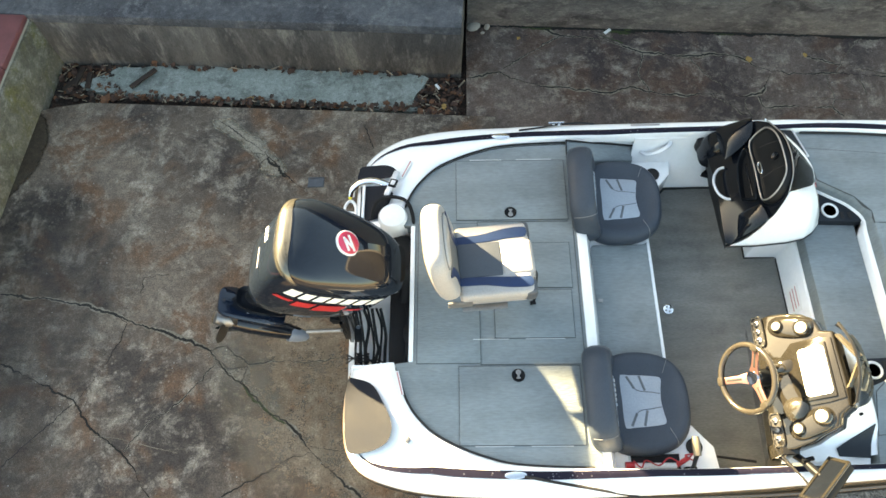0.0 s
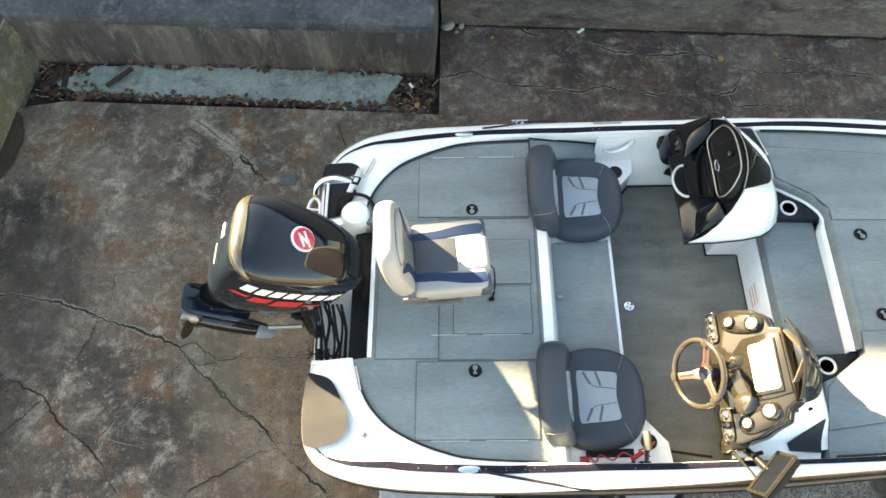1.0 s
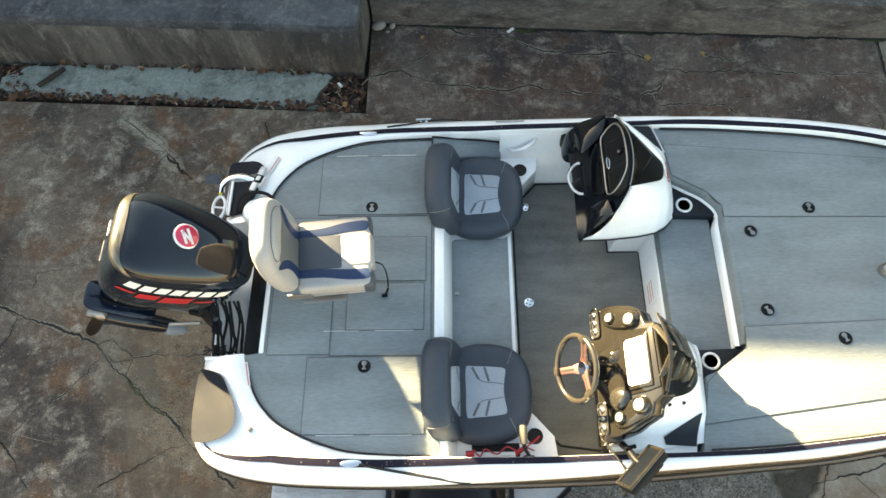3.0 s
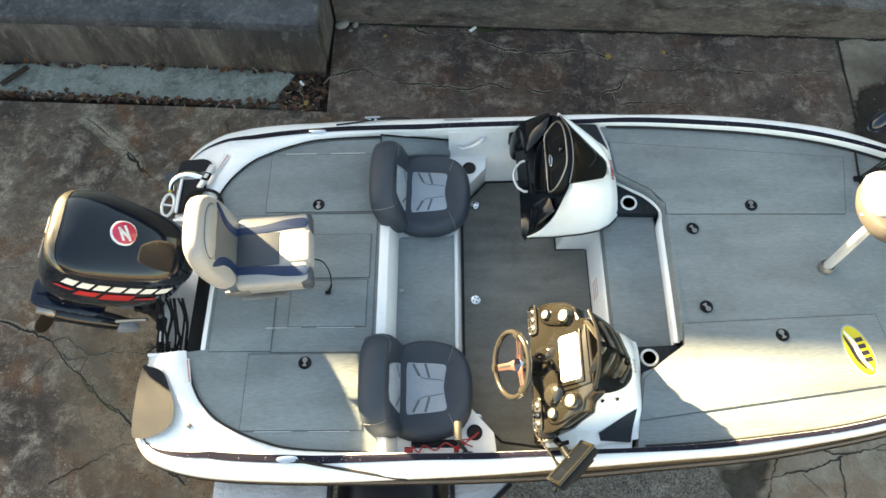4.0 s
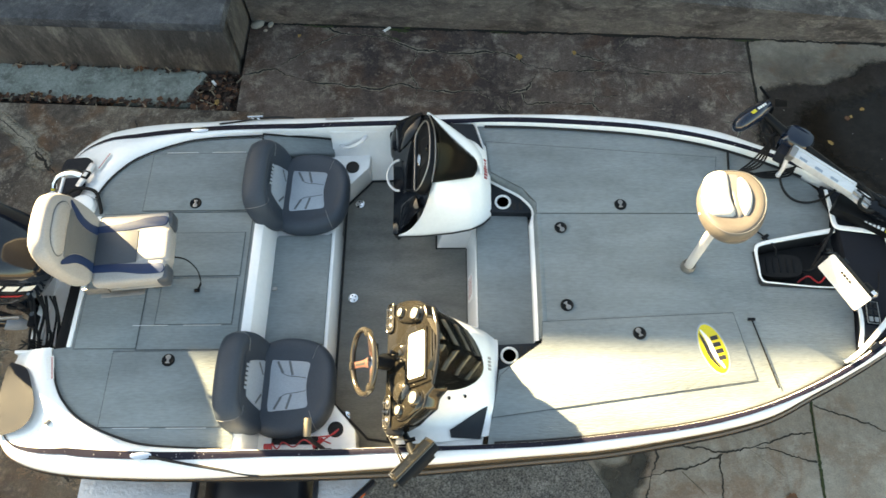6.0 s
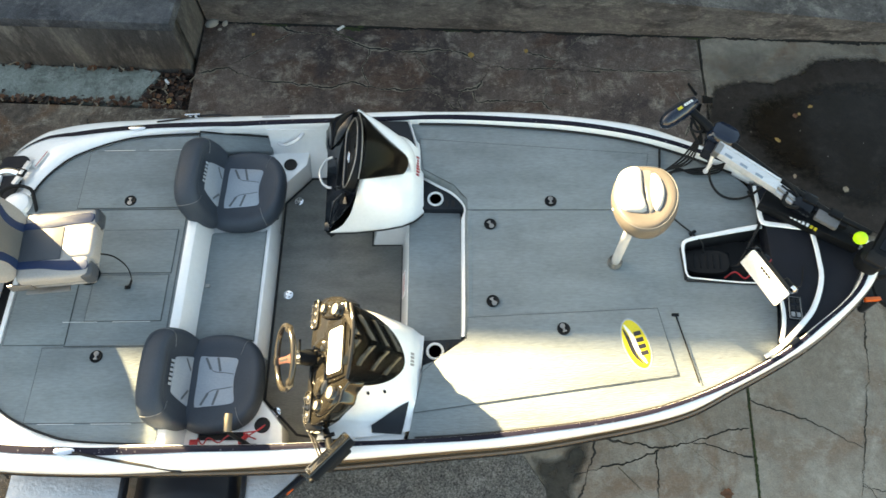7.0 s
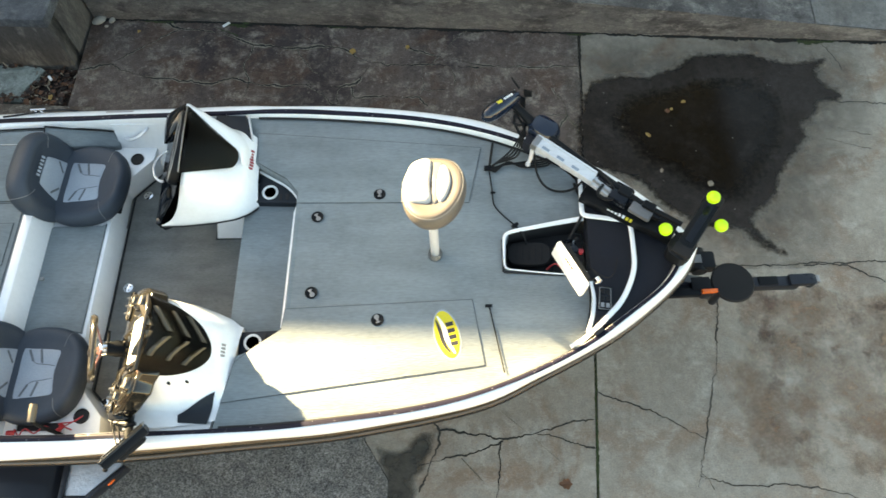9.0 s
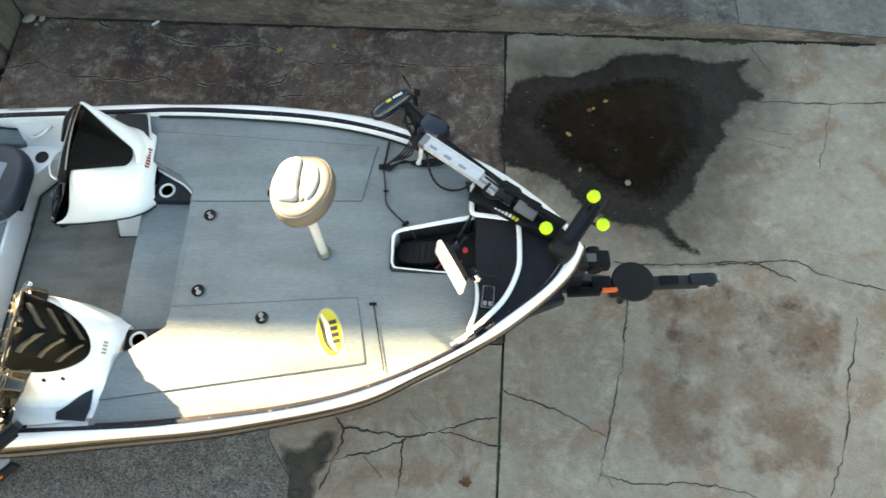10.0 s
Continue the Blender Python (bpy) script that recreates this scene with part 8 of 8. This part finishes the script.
part("clip", box((4.66, 0.45, 1.245), (0.035, 0.012, 0.012), 0.003), BLACK, cb)
part("clip", box((4.795, 0.20, 1.25), (0.05, 0.022, 0.018), 0.006, 2, pose(0, 0, 0, 0, 0, 35)), BLACK, cb)
part("clip", box((4.632, 0.638, 1.252), (0.05, 0.035, 0.02), 0.006), BLACK, cb)
part("wire_stub", tube([(4.672, 0.845, 1.245), (4.645, 0.66, 1.252)], 0.008, 6), RUBBER, cb)
# tie-down strap on the deck
st_ = thing("deck_strap", "thin dark strap lying flat on the bow deck", "strap")
part("strap", bar((4.608, -0.35, 1.239), (4.686, -0.778, 1.239), 0.009, 0.003, 0.001), RUBBER, st_)
part("buckle", box((4.605, -0.355, 1.243), (0.045, 0.018, 0.012), 0.003), BLACK, st_)
# foot pedal
fp = thing("foot_pedal", "black trolling motor foot pedal in the bow recess", "foot pedal", m=pose(4.90, 0.03, 1.10, 0, -6, -4))
part("base", box((0, 0, 0), (0.30, 0.20, 0.03), 0.012), BLACK, fp)
part("plate", loft([oval(-0.01, 0, 0.05, 0.14, 0.085, 3.2, 30), oval(-0.01, 0, 0.075, 0.135, 0.08, 3.2, 30), oval(-0.01, 0, 0.08, 0.11, 0.06, 3.2, 30)]), RUBBER, fp)
for k in range(5):
    part("tread", box((-0.09 + 0.04 * k, 0, 0.083), (0.012, 0.10, 0.006), 0.002), BLACK, fp)
part("cable", tube(smooth([(0.10, 0.0, 0.04), (0.18, -0.02, 0.05), (0.24, 0.04, 0.08), (0.30, 0.10, 0.10)], 18), 0.012, 8), RUBBER, fp)
part("red_wire", tube(smooth([(0.10, -0.09, 0.02), (0.16, -0.06, 0.05), (0.22, -0.10, 0.04), (0.27, -0.05, 0.05)], 18), 0.006, 6), RED, fp, "red wire")
# bow display
bd = thing("bow_display", "white-cased fish-finder display on a bow bracket", "display", m=Matrix.Translation((5.085, -0.215, 1.47)) @ pose(0, 0, 0, 0, 0, 27))
part("case", moved(box((0, 0, 0), (0.030, 0.325, 0.145), 0.012), pose(0, 0, 0, 0, 9, 0)), PAPER, bd, "white case")
part("rear_case", moved(box((0.033, 0, 0), (0.04, 0.26, 0.125), 0.012), pose(0, 0, 0, 0, 9, 0)), BLACK, bd)
for k in range(4):
    part("print_bar", moved(box((-0.019, -0.02 + 0.022 * k, 0.055), (0.003, 0.014, 0.018)), pose(0, 0, 0, 0, 9, 0)), INK, bd)
part("bracket", joined(tube([(0.05, 0.0, -0.03), (0.10, -0.02, -0.12), (0.11, -0.02, -0.19)], 0.018, 8), box((0.10, -0.09, -0.02), (0.05, 0.06, 0.05), 0.012)), BLACK, bd)
part("knob", lathe([(0.022, -0.03), (0.024, 0.02), (0, 0.03)], 14, pose(0.11, -0.13, -0.02, 80, 0, 0)), CHROME, bd)
part("gimbal", joined(box((0.09, 0.10, -0.02), (0.05, 0.05, 0.05), 0.012), tube([(0.10, 0.12, -0.02), (0.16, 0.18, -0.10), (0.15, 0.24, -0.20)], 0.012, 8)), GLOSS, bd)
part("tail_light", lathe([(0, -0.012), (0.016, -0.01), (0.018, 0.008), (0, 0.014)], 12, Matrix.Translation((0.155, 0.10, -0.10))), RED, bd, "red plug")
part("cable", tube(smooth([(0.12, -0.05, -0.03), (0.20, -0.12, -0.10), (0.28, -0.10, -0.16), (0.36, -0.02, -0.17)], 20), 0.004, 6), RUBBER, bd)

# oval yellow sticker on the deck
sk = thing("deck_sticker", "oval yellow and black sticker on the bow deck", "sticker", m=pose(4.347, -0.535, DECK_B + 0.0015, 0, 0, 14))
part("border", loft([oval(0, 0, 0, 0.080, 0.165, 2, 44), oval(0, 0, 0.001, 0.080, 0.165, 2, 44)]), VLIGHT, sk)
part("field", loft([oval(0, 0, 0.001, 0.072, 0.155, 2, 44), oval(0, 0, 0.002, 0.072, 0.155, 2, 44)]), YELLOW, sk)
part("swoosh", tube(smooth([(-0.03, 0.13, 0.0022), (-0.008, 0.05, 0.0022), (-0.004, -0.04, 0.0022), (0.02, -0.13, 0.0022)], 20), [0.004 + 0.012 * math.sin(math.pi * i / 19) for i in range(20)], 6, flat=0.06), PAPER, sk)
part("dark_field", tube(smooth([(-0.045, 0.11, 0.0022), (-0.034, 0.03, 0.0022), (-0.028, -0.06, 0.0022), (0.0, -0.13, 0.0022)], 20), [0.002 + 0.012 * math.sin(math.pi * i / 19) for i in range(20)], 6, flat=0.06), INK, sk)
for k in range(4):
    part("print_bar", box((0.030, 0.06 - 0.042 * k, 0.0027), (0.046, 0.026, 0.001)), INK, sk)

# clutter beside the helm seat
tray = thing("side_tray", "black side tray with red-capped tube and cord", "tray")
part("tray", prism(quad_(1.69, -1.095, 1.98, -0.985), 0.966, 0.972, 0.002), SEAM, tray)
part("tray_wall", joined(box((1.835, -0.983, 0.975), (0.30, 0.008, 0.022), 0.003), box((1.688, -1.04, 0.975), (0.008, 0.11, 0.022), 0.003), box((1.982, -1.04, 0.975), (0.008, 0.11, 0.022), 0.003)), GEL, tray)
pump = thing("pump_tube", "white tube with red caps in the side tray", "hand pump")
part("tube", tube([(1.70, -1.055, 0.990), (1.95, -1.055, 0.990)], 0.016, 12), PAPER, pump)
part("cap", tube([(1.655, -1.055, 0.994), (1.705, -1.055, 0.994)], 0.022, 12), RED, pump, "red cap")
part("handle", tube([(1.95, -1.055, 0.990), (2.01, -1.02, 1.04)], 0.014, 10), RED, pump, "red handle")
cord = thing("red_cord", "tangled red cord beside the helm seat", "cord")
part("cord", tube(smooth([(1.70, -1.03, 1.01), (1.74, -1.07, 1.02), (1.77, -1.03, 1.02), (1.84, -1.06, 1.03), (1.90, -1.02, 1.04), (1.97, -1.05, 1.05), (2.04, -1.0, 1.02), (2.10, -0.95, 1.0), (2.06, -0.99, 1.02),
                          (1.99, -1.01, 1.05), (2.06, -1.04, 1.02)], 70), 0.0045, 6), RED, cord)
lev = thing("control_lever", "tan-gripped control lever beside the helm seat", "lever")
part("grip", tube([(1.975, -0.958, 1.328), (1.975, -0.985, 1.326), (1.976, -1.058, 1.316)], [0.020, 0.0225, 0.0215], 14), TANPLASTIC, lev, "tan plastic grip")
part("stalk", tube(smooth([(1.977, -1.052, 1.312), (1.99, -1.065, 1.22), (2.02, -1.075, 1.08), (2.03, -1.08, 0.98)], 16), 0.012, 8), BLACK, lev)
part("base", box((2.03, -1.082, 0.985), (0.07, 0.04, 0.05), 0.01), BLACK, lev)

# ---------- trailer ----------
tr = thing("boat_trailer", "black boat trailer with diamond-plate fender steps", "trailer")
for s in (1, -1):
    part("side_beam", joined(bar((0.3, 0.72 * s, 0.42), (4.0, 0.72 * s, 0.42), 0.07, 0.12), bar((4.0, 0.72 * s, 0.42), (5.9, 0.05 + 0.06 * s, 0.46), 0.07, 0.12)), TRAILER, tr)
    fe = part("fender", prism(quad_(0.45, 1.02, 1.17, 1.385) if s > 0 else quad_(0.45, -1.385, 1.17, -1.02), 0.715, 0.735, 0.004), PLATE, tr, "bright diamond-plate fender step")
    front = [(1.94, 1.02), (2.27, 1.02), (2.27, 1.21), (2.08, 1.385), (1.94, 1.385)]
    part("fender", prism(front if s > 0 else [(x, -y) for x, y in front[::-1]], 0.715, 0.735, 0.004), PLATE, tr, "bright diamond-plate fender step")
    for a, b, w, h in (((0.42, 1.40, 0.70), (1.18, 1.40, 0.70), 0.03, 0.09), ((1.93, 1.40, 0.70), (2.10, 1.40, 0.70), 0.03, 0.09), ((2.09, 1.405, 0.70), (2.30, 1.21, 0.70), 0.03, 0.09),
                       ((1.175, 1.0, 0.72), (1.175, 1.41, 0.72), 0.03, 0.07), ((1.935, 1.0, 0.72), (1.935, 1.41, 0.72), 0.03, 0.07)):
        part("fender_edge", bar((a[0], a[1] * s, a[2]), (b[0], b[1] * s, b[2]), w, h), TRAILER, tr)
    part("fender_arch", loft([[(1.555 + 0.40 * math.cos(a), y, 0.45 + 0.33 * math.sin(a)) for y in (1.02 * s, 1.40 * s)] for a in np.linspace(0.5, math.pi - 0.5, 16)], closed=False), TRAILER, fe, "glossy black fender arch")
    part("reflector", box((2.22, 1.30 * s, 0.72), (0.05, 0.02, 0.02), 0.004, 2, pose(0, 0, 0, 0, 0, 45 * -s)), ORANGE, fe)
    wh = part("wheel", moved(lathe([(0.0, -0.08), (0.20, -0.09), (0.30, -0.10), (0.335, -0.07), (0.34, 0.0), (0.335, 0.07), (0.30, 0.10), (0.20, 0.09), (0, 0.08)], 36), pose(1.555, 1.22 * s, 0.34, 90, 0, 0)), RUBBER, tr, "black trailer tyre")
    part("rim", moved(lathe([(0.0, 0.085 * 1), (0.19, 0.10), (0.20, 0.092), (0.05, 0.07)], 24), pose(1.555, 1.22 * s, 0.34, 90 * s, 0, 0)), ALU, wh)
    part("bunk", bar((0.6, 0.45 * s, 0.52), (3.6, 0.45 * s, 0.52), 0.09, 0.05), TRAILER, tr)
part("axle", tube([(1.555, -1.15, 0.34), (1.555, 1.15, 0.34)], 0.03, 10), TRAILER, tr)
for x in (0.5, 2.6, 3.9):
    part("cross_beam", bar((x, -0.72, 0.42), (x, 0.72, 0.42), 0.07, 0.08), TRAILER, tr)
part("tongue", bar((5.6, 0.055, 0.50), (6.90, 0.09, 0.50), 0.078, 0.09), TRAILER, tr, "black trailer tongue")
part("coupler", joined(bar((6.82, 0.088, 0.545), (7.0, 0.093, 0.545), 0.085, 0.05, 0.012), lathe([(0.045, 0.50), (0.045, 0.56), (0, 0.575)], 16, Matrix.Translation((6.98, 0.092, 0)))), TRAILER, tr)
part("coupler_tip", box((7.025, 0.094, 0.545), (0.03, 0.06, 0.045), 0.012), STEEL, tr)
part("step_disc", joined(lathe([(0.0, 0.56), (0.150, 0.56), (0.156, 0.575), (0.146, 0.590), (0.0, 0.592)], 44, Matrix.Translation((6.40, 0.065, 0)))), RUBBER, tr, "round black ribbed step pad")
for a, b, w, h in (((5.92, -0.01, 0.555), (6.16, 0.0, 0.555), 0.06, 0.05), ((6.10, 0.055, 0.56), (6.24, 0.06, 0.56), 0.10, 0.06), ((6.60, 0.085, 0.545), (6.74, 0.088, 0.545), 0.07, 0.02)):
    part("tongue_plate", bar(a, b, w, h), BLACK, tr)
part("marker", bar((6.17, -0.005, 0.58), (6.28, 0.0, 0.58), 0.03, 0.03, 0.006), ORANGE, tr, "orange marker")
part("winch_post", joined(bar((5.98, 0.08, 0.50), (5.98, 0.08, 0.92), 0.08, 0.08), bar((5.98, 0.09, 0.60), (6.2, 0.10, 0.52), 0.06, 0.06)), TRAILER, tr)
part("winch", joined(box((6.07, 0.10, 0.86), (0.22, 0.13, 0.10), 0.025), tube([(6.07, 0.02, 0.86), (6.07, 0.19, 0.86)], 0.05, 14)), BLACK, tr, "black winch")
part("winch_strap", box((6.02, 0.10, 0.915), (0.12, 0.06, 0.008), 0.002), VGREY, tr)
part("bow_roller", tube([(5.96, 0.02, 0.98), (5.96, 0.15, 0.98)], 0.04, 14), RUBBER, tr)
part("jack", joined(tube([(6.40, 0.10, 0.12), (6.40, 0.10, 0.50)], 0.03, 12), box((6.40, 0.20, 0.06), (0.12, 0.07, 0.12), 0.03)), TRAILER, tr)
